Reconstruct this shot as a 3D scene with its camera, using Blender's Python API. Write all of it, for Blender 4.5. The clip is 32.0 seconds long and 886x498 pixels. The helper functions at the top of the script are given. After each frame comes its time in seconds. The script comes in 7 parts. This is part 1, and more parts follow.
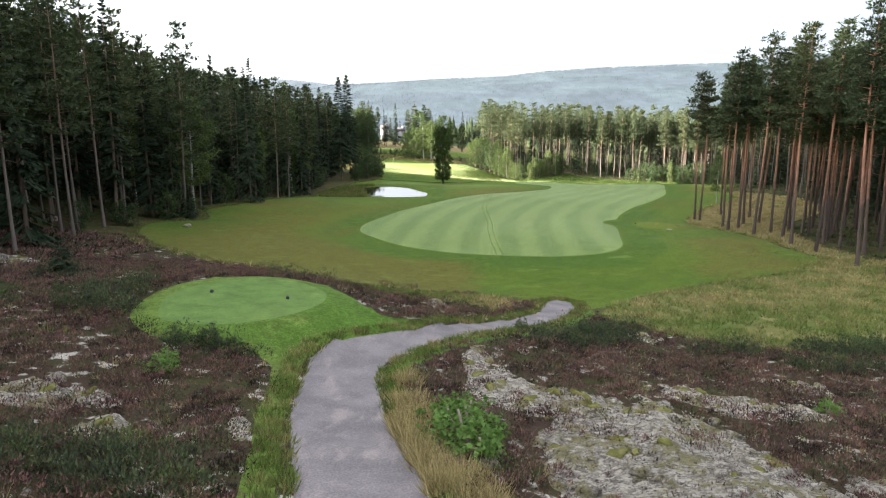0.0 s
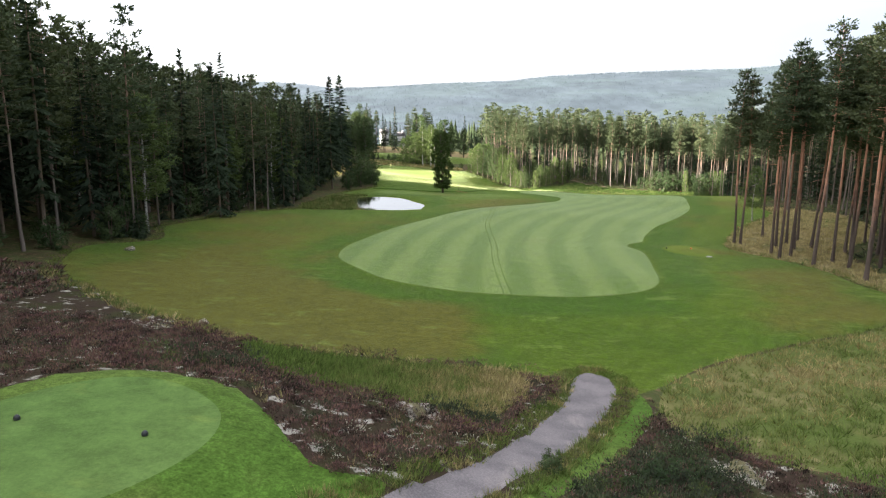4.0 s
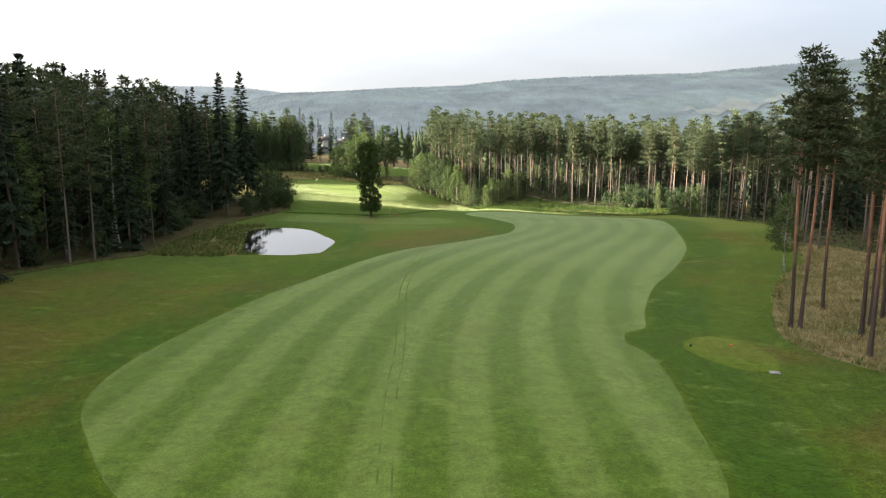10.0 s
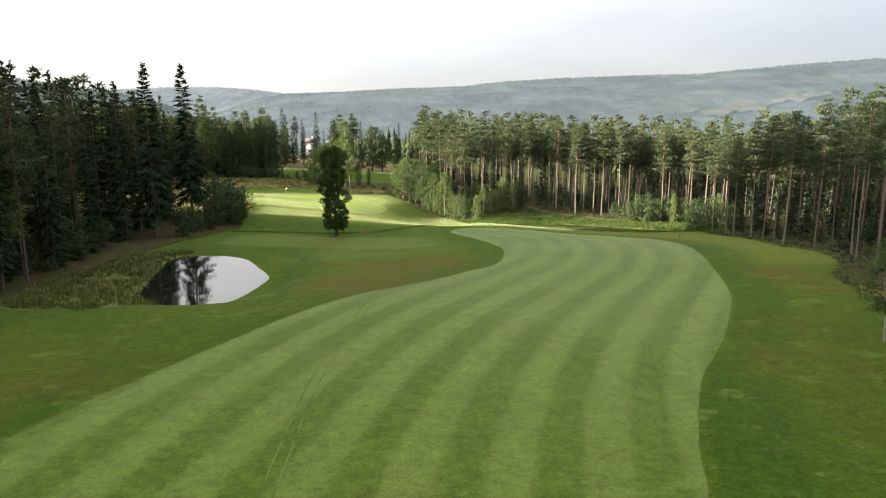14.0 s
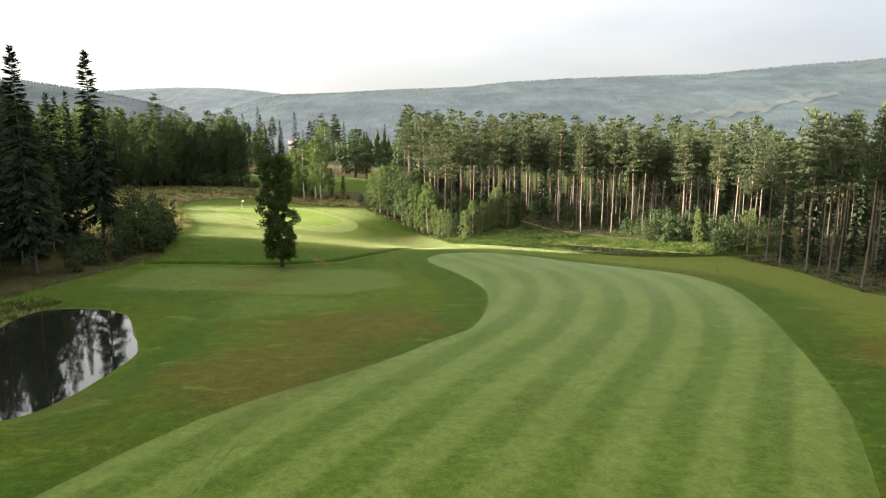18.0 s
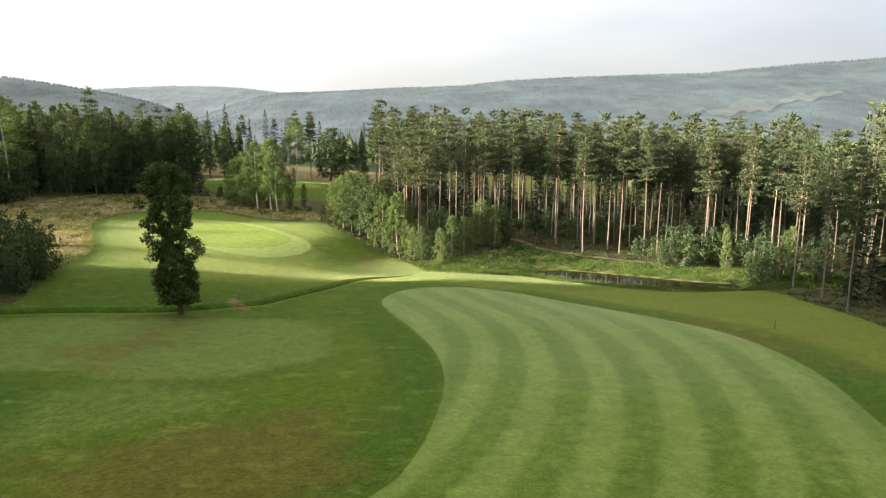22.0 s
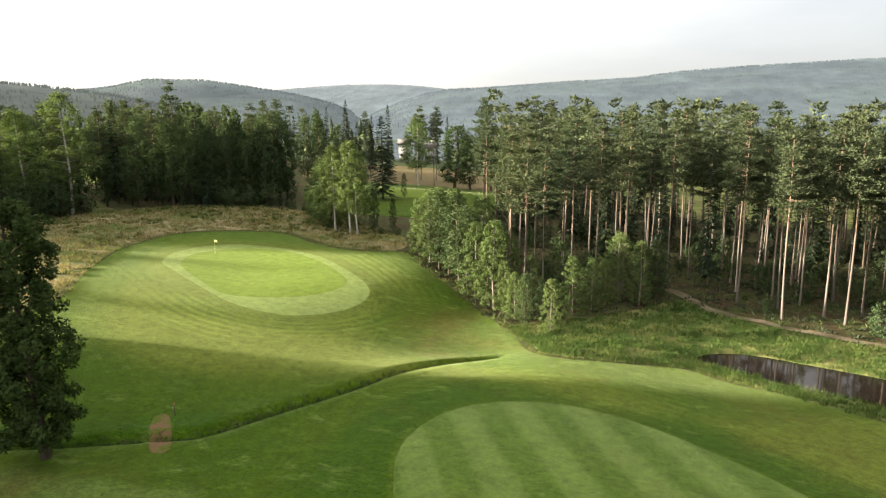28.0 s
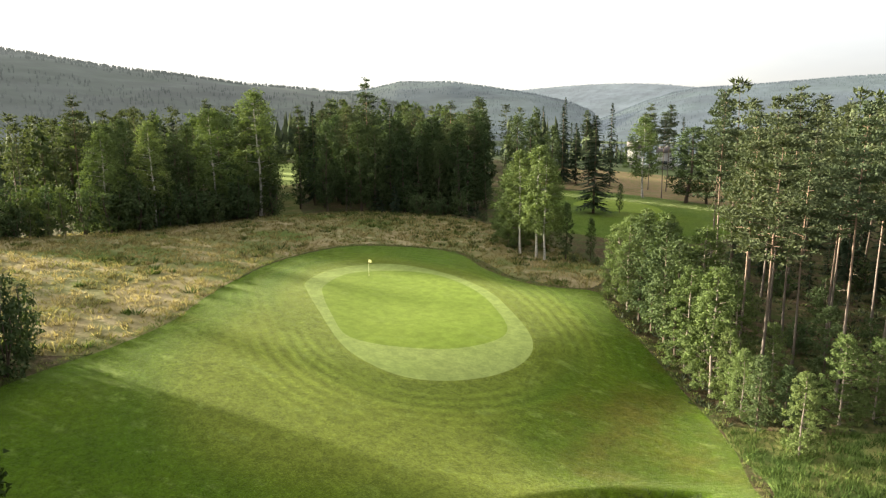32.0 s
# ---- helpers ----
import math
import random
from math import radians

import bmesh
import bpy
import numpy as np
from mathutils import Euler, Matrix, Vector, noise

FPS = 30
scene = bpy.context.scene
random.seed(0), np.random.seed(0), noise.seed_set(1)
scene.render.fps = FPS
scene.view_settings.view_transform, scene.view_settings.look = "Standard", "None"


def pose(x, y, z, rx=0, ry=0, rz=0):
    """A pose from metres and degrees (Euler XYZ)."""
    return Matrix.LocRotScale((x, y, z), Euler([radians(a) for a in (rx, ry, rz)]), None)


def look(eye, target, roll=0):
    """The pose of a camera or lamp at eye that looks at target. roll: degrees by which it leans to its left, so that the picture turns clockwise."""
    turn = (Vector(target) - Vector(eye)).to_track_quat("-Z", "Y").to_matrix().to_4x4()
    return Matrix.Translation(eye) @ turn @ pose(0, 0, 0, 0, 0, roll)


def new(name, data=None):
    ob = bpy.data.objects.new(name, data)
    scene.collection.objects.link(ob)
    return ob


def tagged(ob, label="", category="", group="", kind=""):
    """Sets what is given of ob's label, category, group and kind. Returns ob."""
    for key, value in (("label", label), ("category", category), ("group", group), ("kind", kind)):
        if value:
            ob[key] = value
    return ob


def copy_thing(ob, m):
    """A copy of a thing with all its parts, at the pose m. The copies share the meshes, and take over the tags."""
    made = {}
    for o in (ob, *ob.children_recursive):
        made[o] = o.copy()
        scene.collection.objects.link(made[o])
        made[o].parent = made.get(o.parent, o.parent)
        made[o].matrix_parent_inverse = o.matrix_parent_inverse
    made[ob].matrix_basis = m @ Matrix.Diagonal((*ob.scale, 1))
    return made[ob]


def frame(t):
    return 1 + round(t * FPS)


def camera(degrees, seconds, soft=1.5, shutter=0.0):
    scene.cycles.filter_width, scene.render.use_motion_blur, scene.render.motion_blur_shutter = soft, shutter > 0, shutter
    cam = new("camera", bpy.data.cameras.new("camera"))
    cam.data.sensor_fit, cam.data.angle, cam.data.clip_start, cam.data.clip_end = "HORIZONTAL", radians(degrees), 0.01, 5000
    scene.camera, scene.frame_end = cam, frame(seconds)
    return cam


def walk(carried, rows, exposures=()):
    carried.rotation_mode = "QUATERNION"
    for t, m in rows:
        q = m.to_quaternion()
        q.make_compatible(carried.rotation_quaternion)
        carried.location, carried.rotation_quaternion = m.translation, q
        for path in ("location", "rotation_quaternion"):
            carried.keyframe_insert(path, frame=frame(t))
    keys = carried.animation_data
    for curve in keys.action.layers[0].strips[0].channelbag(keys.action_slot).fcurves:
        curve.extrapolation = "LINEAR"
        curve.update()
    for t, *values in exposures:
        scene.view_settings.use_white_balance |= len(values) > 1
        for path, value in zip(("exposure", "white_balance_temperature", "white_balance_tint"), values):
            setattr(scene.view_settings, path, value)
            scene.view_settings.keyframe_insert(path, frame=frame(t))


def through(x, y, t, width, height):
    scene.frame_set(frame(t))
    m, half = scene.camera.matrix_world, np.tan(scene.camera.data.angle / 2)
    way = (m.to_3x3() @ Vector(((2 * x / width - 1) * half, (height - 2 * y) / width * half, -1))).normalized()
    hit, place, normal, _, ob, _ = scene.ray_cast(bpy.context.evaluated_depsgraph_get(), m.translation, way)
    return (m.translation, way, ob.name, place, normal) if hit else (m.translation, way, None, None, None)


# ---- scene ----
cam = camera(66.34, 32.0, soft=1.25)
PATH = [
    (0.0, pose(0.01, 0.02, 13.96, 78.50, 0.13, 1.02)),
    (1.0, pose(-0.04, 3.19, 13.83, 78.59, -0.02, 1.07)),
    (2.0, pose(0.08, 6.61, 13.76, 78.66, -0.12, 1.26)),
    (3.0, pose(0.27, 10.83, 13.73, 78.75, -0.19, 1.52)),
    (3.5, pose(0.38, 13.20, 13.72, 78.80, -0.22, 1.49)),
    (5.5, pose(0.89, 23.51, 13.73, 79.07, -0.24, -0.38)),
    (6.0, pose(1.24, 26.56, 13.75, 79.11, -0.24, -0.64)),
    (6.5, pose(1.68, 29.77, 13.78, 79.14, -0.23, -0.54)),
    (7.0, pose(2.19, 32.98, 13.82, 79.17, -0.22, -0.50)),
    (7.5, pose(2.76, 36.15, 13.85, 79.19, -0.20, -0.85)),
    (8.0, pose(3.38, 39.28, 13.89, 79.20, -0.16, -1.81)),
    (8.5, pose(4.05, 42.42, 13.93, 79.22, -0.11, -2.28)),
    (9.0, pose(4.76, 45.60, 13.95, 79.24, -0.06, -2.37)),
    (9.5, pose(5.49, 48.81, 13.97, 79.25, -0.03, -2.49)),
    (10.0, pose(6.21, 52.02, 13.98, 79.27, -0.03, -2.48)),
    (10.5, pose(6.93, 55.22, 13.98, 79.29, -0.05, -2.50)),
    (11.0, pose(7.62, 58.42, 13.98, 79.31, -0.09, -2.43)),
    (11.5, pose(8.31, 61.60, 13.98, 79.33, -0.13, -2.37)),
    (12.0, pose(9.00, 64.76, 13.98, 79.35, -0.16, -2.41)),
    (12.5, pose(9.71, 67.86, 13.99, 79.35, -0.17, -2.37)),
    (13.0, pose(10.44, 70.92, 14.00, 79.36, -0.15, -2.34)),
    (13.5, pose(11.19, 73.93, 14.01, 79.36, -0.11, -2.28)),
    (14.0, pose(11.94, 76.89, 14.04, 79.35, -0.06, -2.23)),
    (14.5, pose(12.67, 79.98, 14.06, 79.35, -0.02, -2.25)),
    (16.5, pose(15.31, 94.22, 14.14, 79.39, -0.02, -2.15)),
    (17.0, pose(16.00, 97.67, 14.14, 79.41, -0.03, -2.17)),
    (17.5, pose(16.72, 101.08, 14.14, 79.42, -0.04, -2.10)),
    (18.0, pose(17.47, 104.52, 14.13, 79.43, -0.05, -2.10)),
    (18.5, pose(18.24, 108.00, 14.12, 79.43, -0.07, -2.09)),
    (19.0, pose(19.01, 111.52, 14.10, 79.42, -0.10, -2.07)),
    (19.5, pose(19.77, 115.03, 14.08, 79.42, -0.12, -2.07)),
    (20.0, pose(20.51, 118.47, 14.07, 79.41, -0.15, -2.03)),
    (20.5, pose(21.24, 121.86, 14.05, 79.40, -0.17, -2.07)),
    (21.0, pose(21.98, 125.23, 14.04, 79.38, -0.18, -2.10)),
    (21.5, pose(22.74, 128.64, 14.02, 79.37, -0.17, -2.13)),
    (22.0, pose(23.54, 132.07, 14.01, 79.34, -0.14, -2.13)),
    (22.5, pose(24.39, 135.54, 14.01, 79.31, -0.07, -2.09)),
    (23.0, pose(25.29, 139.04, 14.01, 79.28, 0.03, -1.94)),
    (23.5, pose(26.20, 142.56, 14.01, 79.25, 0.13, -0.47)),
    (24.0, pose(27.08, 146.07, 14.01, 79.23, 0.22, 4.38)),
    (24.5, pose(27.88, 149.53, 14.02, 79.22, 0.29, 7.60)),
    (25.0, pose(28.57, 152.94, 14.03, 79.20, 0.34, 8.56)),
    (25.5, pose(29.17, 156.31, 14.05, 79.17, 0.37, 9.46)),
    (27.5, pose(30.72, 169.62, 14.17, 79.00, 0.53, 10.85)),
    (28.0, pose(30.88, 172.82, 14.18, 78.99, 0.52, 11.62)),
    (28.5, pose(30.95, 175.97, 14.18, 78.98, 0.48, 12.77)),
    (29.0, pose(30.94, 179.08, 14.18, 78.99, 0.43, 13.79)),
    (29.5, pose(30.85, 182.17, 14.16, 79.01, 0.37, 15.57)),
    (30.0, pose(30.70, 185.23, 14.13, 79.04, 0.31, 20.06)),
    (30.5, pose(30.48, 188.25, 14.10, 79.08, 0.29, 22.94)),
    (31.0, pose(30.22, 191.22, 14.06, 79.11, 0.30, 25.09)),
    (31.5, pose(29.91, 194.13, 14.02, 79.14, 0.34, 28.26)),
    (32.0, pose(29.56, 196.96, 13.99, 79.17, 0.42, 31.47)),
]
walk(cam, PATH, exposures=[(0.0, 3.76, 6200, 11), (3.5, 3.68, 6250, 11), (6.0, 3.48, 6300, 11), (9.0, 3.28, 6400, 10), (13.0, 3.20, 6650, 9), (19.0, 3.22, 6850, 8), (32.0, 3.20, 6850, 8)])

# world: thin bright overcast over a low morning sun
SUN_ELEV, SUN_AZ = 10.5, 8.0
world = bpy.data.worlds.new("world")
scene.world = world
world.use_nodes = True
wt = world.node_tree
wt.nodes.clear()
w_out = wt.nodes.new("ShaderNodeOutputWorld")
w_sky = wt.nodes.new("ShaderNodeTexSky")
w_sky.sky_type, w_sky.sun_disc = "NISHITA", False
w_sky.sun_elevation, w_sky.sun_rotation = radians(SUN_ELEV), radians(270 - SUN_AZ)
w_sky.dust_density, w_sky.air_density, w_sky.altitude = 4.0, 0.5, 300
w_b1 = wt.nodes.new("ShaderNodeBackground")
w_b1.inputs["Strength"].default_value = 0.013
wt.links.new(w_sky.outputs[0], w_b1.inputs["Color"])
w_tc = wt.nodes.new("ShaderNodeTexCoord")
w_map = wt.nodes.new("ShaderNodeMapping")
w_map.inputs["Scale"].default_value = (1.0, 1.0, 4.0)
w_no = wt.nodes.new("ShaderNodeTexNoise")
w_no.inputs["Scale"].default_value, w_no.inputs["Detail"].default_value = 2.6, 5
w_ra = wt.nodes.new("ShaderNodeValToRGB")
w_ra.color_ramp.elements[0].position, w_ra.color_ramp.elements[0].color = 0.34, (0.84, 0.83, 0.83, 1)
w_ra.color_ramp.elements[1].position, w_ra.color_ramp.elements[1].color = 0.62, (1.0, 0.98, 0.945, 1)
w_b2 = wt.nodes.new("ShaderNodeBackground")
w_b2.inputs["Strength"].default_value = 0.104
w_add = wt.nodes.new("ShaderNodeAddShader")
wt.links.new(w_tc.outputs["Generated"], w_map.inputs["Vector"])
wt.links.new(w_map.outputs[0], w_no.inputs["Vector"])
wt.links.new(w_no.outputs[0], w_ra.inputs[0])
# the haze glows on the sun's side of the sky
w_dot = wt.nodes.new("ShaderNodeVectorMath")
w_dot.operation = "DOT_PRODUCT"
w_dot.inputs[1].default_value = (-math.cos(radians(SUN_AZ)), -math.sin(radians(SUN_AZ)), 0.35)
w_glow = wt.nodes.new("ShaderNodeMapRange")
w_glow.interpolation_type = "SMOOTHSTEP"
w_glow.inputs[1].default_value, w_glow.inputs[2].default_value = -0.9, 1.0
w_glow.inputs[3].default_value, w_glow.inputs[4].default_value = 0.56, 1.66
w_mul = wt.nodes.new("ShaderNodeVectorMath")
w_mul.operation = "SCALE"
wt.links.new(w_tc.outputs["Generated"], w_dot.inputs[0])
wt.links.new(w_dot.outputs["Value"], w_glow.inputs[0])
wt.links.new(w_ra.outputs[0], w_mul.inputs[0])
# the cloud is a little brighter overhead
w_sep = wt.nodes.new("ShaderNodeSeparateXYZ")
w_up = wt.nodes.new("ShaderNodeMapRange")
w_up.interpolation_type = "SMOOTHSTEP"
w_up.inputs[1].default_value, w_up.inputs[2].default_value = 0.02, 0.24
w_up.inputs[3].default_value, w_up.inputs[4].default_value = 0.88, 1.26
w_both = wt.nodes.new("ShaderNodeMath")
w_both.operation = "MULTIPLY"
wt.links.new(w_tc.outputs["Generated"], w_sep.inputs[0])
wt.links.new(w_sep.outputs[2], w_up.inputs[0])
wt.links.new(w_glow.outputs[0], w_both.inputs[0])
wt.links.new(w_up.outputs[0], w_both.inputs[1])
wt.links.new(w_both.outputs[0], w_mul.inputs["Scale"])
wt.links.new(w_mul.outputs[0], w_b2.inputs["Color"])
wt.links.new(w_b1.outputs[0], w_add.inputs[0])
wt.links.new(w_b2.outputs[0], w_add.inputs[1])
wt.links.new(w_add.outputs[0], w_out.inputs[0])

sun_data = bpy.data.lights.new("sun", "SUN")
sun_data.energy, sun_data.angle, sun_data.color = 3.6, radians(2.5), (1.0, 0.91, 0.75)
sun = new("sun", sun_data)
_a, _e = radians(SUN_AZ), radians(SUN_ELEV)
sun.matrix_world = look((-300 * math.cos(_a), 150 - 300 * math.sin(_a), 300 * math.tan(_e)), (0, 150, 0))

# ---------------------------------------------------------------- materials


class Mat:
    """A small builder of node materials."""

    def __init__(self, name, rough=0.8, spec=0.3):
        self.m = bpy.data.materials.new(name)
        self.m.use_nodes = True
        self.t = self.m.node_tree
        self.b = self.t.nodes["Principled BSDF"]
        self.b.inputs["Roughness"].default_value = rough
        self.b.inputs["Specular IOR Level"].default_value = spec
        self.out = self.t.nodes["Material Output"]

    def put(self, sock, v):
        if isinstance(v, bpy.types.NodeSocket):
            self.t.links.new(v, sock)
        elif isinstance(v, tuple) and len(v) == 3 and sock.type == "RGBA":
            sock.default_value = (*v, 1)
        else:
            sock.default_value = v

    def pos(self):
        return self.t.nodes.new("ShaderNodeNewGeometry").outputs["Position"]

    def obpos(self):
        return self.t.nodes.new("ShaderNodeTexCoord").outputs["Object"]

    def generated_z(self):
        s = self.t.nodes.new("ShaderNodeSeparateXYZ")
        self.t.links.new(self.t.nodes.new("ShaderNodeTexCoord").outputs["Generated"], s.inputs[0])
        return s.outputs[2]

    def island(self):
        return self.t.nodes.new("ShaderNodeNewGeometry").outputs["Random Per Island"]

    def rnd(self):
        return self.t.nodes.new("ShaderNodeObjectInfo").outputs["Random"]

    def attr(self, name):
        n = self.t.nodes.new("ShaderNodeAttribute")
        n.attribute_name = name
        return n.outputs["Fac"]

    def noise(self, scale, detail=3.0, vec=None, stretch=None, rough=0.55):
        n = self.t.nodes.new("ShaderNodeTexNoise")
        n.inputs["Scale"].default_value, n.inputs["Detail"].default_value, n.inputs["Roughness"].default_value = scale, detail, rough
        v = vec or self.pos()
        if stretch:
            mp = self.t.nodes.new("ShaderNodeMapping")
            mp.inputs["Scale"].default_value = stretch
            self.t.links.new(v, mp.inputs["Vector"])
            v = mp.outputs[0]
        self.t.links.new(v, n.inputs["Vector"])
        return n.outputs[0]

    def voronoi(self, scale, vec=None, feature="F1"):
        n = self.t.nodes.new("ShaderNodeTexVoronoi")
        n.feature = feature
        n.inputs["Scale"].default_value = scale
        self.t.links.new(vec or self.pos(), n.inputs["Vector"])
        return n.outputs["Distance"]

    def ramp(self, v, lo, hi):
        n = self.t.nodes.new("ShaderNodeMapRange")
        n.interpolation_type = "SMOOTHSTEP"
        self.put(n.inputs[0], v)
        n.inputs[1].default_value, n.inputs[2].default_value = lo, hi
        return n.outputs[0]

    def mix(self, f, a, b, mode="MIX"):
        n = self.t.nodes.new("ShaderNodeMix")
        n.data_type, n.blend_type = "RGBA", mode
        self.put(n.inputs[0], f)
        self.put(n.inputs[6], a)
        self.put(n.inputs[7], b)
        return n.outputs[2]

    def math(self, op, a, b=0.0):
        n = self.t.nodes.new("ShaderNodeMath")
        n.operation = op
        self.put(n.inputs[0], a)
        self.put(n.inputs[1], b)
        return n.outputs[0]

    def scale(self, col, v, lo, hi):
        """col times a grey between lo and hi by v."""
        g = self.t.nodes.new("ShaderNodeMapRange")
        self.put(g.inputs[0], v)
        g.inputs[3].default_value, g.inputs[4].default_value = lo, hi
        return self.mix(1.0, col, g.outputs[0], "MULTIPLY")

    def bump(self, h, dist, strength=1.0):
        n = self.t.nodes.new("ShaderNodeBump")
        n.inputs["Distance"].default_value, n.inputs["Strength"].default_value = dist, strength
        self.put(n.inputs["Height"], h)
        self.t.links.new(n.outputs[0], self.b.inputs["Normal"])
        return self

    def color(self, c):
        self.put(self.b.inputs["Base Color"], c)
        return self

    def leafy(self, c, amount=0.3, tint=(1.2, 1.25, 0.6)):
        """Adds light that shines through thin leaves."""
        self.color(c)
        tr = self.t.nodes.new("ShaderNodeBsdfTranslucent")
        self.put(tr.inputs[0], self.mix(1.0, c, tint, "MULTIPLY"))
        ms = self.t.nodes.new("ShaderNodeMixShader")
        ms.inputs[0].default_value = amount
        self.t.links.new(self.b.outputs[0], ms.inputs[1])
        self.t.links.new(tr.outputs[0], ms.inputs[2])
        self.t.links.new(ms.outputs[0], self.out.inputs[0])
        return self


def lawn(name, a, b, dry, fine=(0.72, 1.25), stripes=None, rings=False, dryness=0.5, relief=0.5, dew=0.05, glint=(0.88, 1.0, 0.56)):
    """Mown grass: two greens in broad drifts, dry blotches, mowing bands and a fine blade grain."""
    k = Mat(name, 0.9, 0.03)
    k.b.inputs["Sheen Weight"].default_value, k.b.inputs["Sheen Roughness"].default_value = dew, 0.27
    k.b.inputs["Sheen Tint"].default_value = (*glint, 1)
    c = k.mix(k.ramp(k.noise(0.07, 4), 0.35, 0.65), a, b)
    if stripes:
        s = k.math("SINE", k.math("MULTIPLY", k.math("ADD", k.attr("lane"), 1.1), 2 * math.pi / stripes[0]))
        s = k.math("ADD", s, k.math("MULTIPLY", k.math("SUBTRACT", k.noise(0.18, 3), 0.5), 0.6))
        c = k.mix(k.math("MULTIPLY", k.ramp(s, -0.55, 0.55), stripes[2]), c, stripes[1])
    if rings:
        edge = k.attr("edge")
        band = k.math("MULTIPLY", k.ramp(edge, 0.1, 0.7), k.math("SUBTRACT", 1.0, k.ramp(edge, 4.2, 6.0)))
        lush = k.math("MAXIMUM", k.math("MULTIPLY", band, k.ramp(k.noise(0.04, 2), 0.25, 0.5)), k.attr("lush"))
        c = k.mix(k.math("MULTIPLY", k.attr("pale"), 0.6), c, (0.118, 0.170, 0.042))
        # Yellow-olive grass tone with its sunlit look painted into the colour.
        c = k.mix(k.math("MULTIPLY", k.attr("sunlit_olive"), 0.75), c, (0.118, 0.140, 0.021))
        lush = k.math("MULTIPLY", lush, k.math("SUBTRACT", 1.0, k.math("MULTIPLY", k.attr("sunlit_olive"), 0.75)))
        c = k.mix(k.math("MULTIPLY", lush, 0.7), c, (0.031, 0.074, 0.006))
        ln = k.math("SINE", k.math("ADD", k.math("MULTIPLY", edge, 2 * math.pi / 1.25), k.math("MULTIPLY", k.noise(0.5, 2), 2.0)))
        north = k.t.nodes.new("ShaderNodeSeparateXYZ")
        k.t.links.new(k.pos(), north.inputs[0])
        near = k.math("MULTIPLY", k.ramp(edge, 1.0, 3.0), k.math("SUBTRACT", 1.0, k.ramp(edge, 7.0, 12.0)))
        near = k.math("MULTIPLY", near, k.math("ADD", 0.3, k.math("MULTIPLY", k.ramp(north.outputs[1], 222.0, 238.0), 0.8)))
        near = k.math("MULTIPLY", near, k.ramp(k.noise(0.07, 3), 0.38, 0.62))
        c = k.scale(c, k.math("MULTIPLY", k.math("ADD", ln, 1.0), k.math("MULTIPLY", near, 0.5)), 0.96, 1.32)
    d = k.math("ADD", k.attr("dry"), k.math("MULTIPLY", k.math("SUBTRACT", k.noise(0.11, 5, rough=0.65), 0.5), 2.6))
    if rings:
        d = k.math("SUBTRACT", d, k.math("MULTIPLY", k.attr("sunlit_olive"), 0.5))
    c = k.mix(k.math("MULTIPLY", k.ramp(d, 0.2, 1.0), dryness), c, dry)
    m2 = k.noise(0.9, 5, rough=0.7)
    c = k.scale(c, k.ramp(m2, 0.25, 0.75), 0.80, 1.20)
    pat = k.ramp(k.noise(0.42, 5, stretch=(0.7, 1.3, 1.0), rough=0.65), 0.56, 0.70)
    c = k.mix(k.math("MULTIPLY", pat, 0.34), c, (0.17, 0.225, 0.055))
    g = k.noise(9.0, 3, rough=0.8)
    c = k.scale(c, k.ramp(g, 0.2, 0.8), *fine)
    blot = k.noise(2.6, 4, rough=0.75)
    c = k.scale(c, k.ramp(blot, 0.3, 0.7), 0.5 + 0.5 * fine[0], 0.5 + 0.5 * fine[1])
    k.color(c).bump(k.math("ADD", k.math("ADD", g, blot), k.math("MULTIPLY", m2, 1.2)), 0.05, relief)
    return k.m


M = {}
M["semi"] = lawn("semi_rough_grass", (0.060, 0.097, 0.007), (0.044, 0.082, 0.006), (0.088, 0.069, 0.014), (0.50, 1.48), rings=True, dryness=0.68, relief=0.9, dew=0.14)
M["fairway"] = lawn("fairway_grass", (0.077, 0.124, 0.017), (0.068, 0.114, 0.014), (0.118, 0.108, 0.034), (0.66, 1.32), stripes=(4.75, (0.138, 0.190, 0.044), 0.58), dryness=0.34, dew=0.46, glint=(0.88, 1.0, 0.76))
M["fringe"] = lawn("fringe_grass", (0.182, 0.228, 0.070), (0.168, 0.216, 0.062), (0.190, 0.20, 0.07), (0.85, 1.12), dryness=0.2)
M["green"] = lawn("green_grass", (0.134, 0.184, 0.030), (0.124, 0.176, 0.027), (0.25, 0.28, 0.07), (0.92, 1.07), dryness=0.1, relief=0.25)
M["tee"] = lawn("tee_grass", (0.092, 0.150, 0.042), (0.082, 0.140, 0.038), (0.20, 0.23, 0.10), (0.85, 1.15), dryness=0.3)
M["pad"] = lawn("forward_tee_grass", (0.100, 0.138, 0.020), (0.086, 0.124, 0.017), (0.130, 0.118, 0.035), (0.75, 1.25), dryness=0.35)
M["verge"] = lawn("verge_grass", (0.058, 0.112, 0.018), (0.082, 0.128, 0.026), (0.17, 0.15, 0.06), (0.55, 1.4), dryness=0.5)

k = Mat("forest_floor", 0.95, 0.04)
c = k.mix(k.ramp(k.noise(0.35, 5), 0.35, 0.65), (0.060, 0.045, 0.026), (0.052, 0.068, 0.022))
c = k.mix(k.ramp(k.noise(1.7, 4), 0.5, 0.7), c, (0.115, 0.088, 0.048))
c = k.scale(c, k.noise(7, 4, rough=0.8), 0.4, 1.6)
k.color(c).bump(k.noise(3.5, 5), 0.15, 0.8)
M["floor"] = k.m

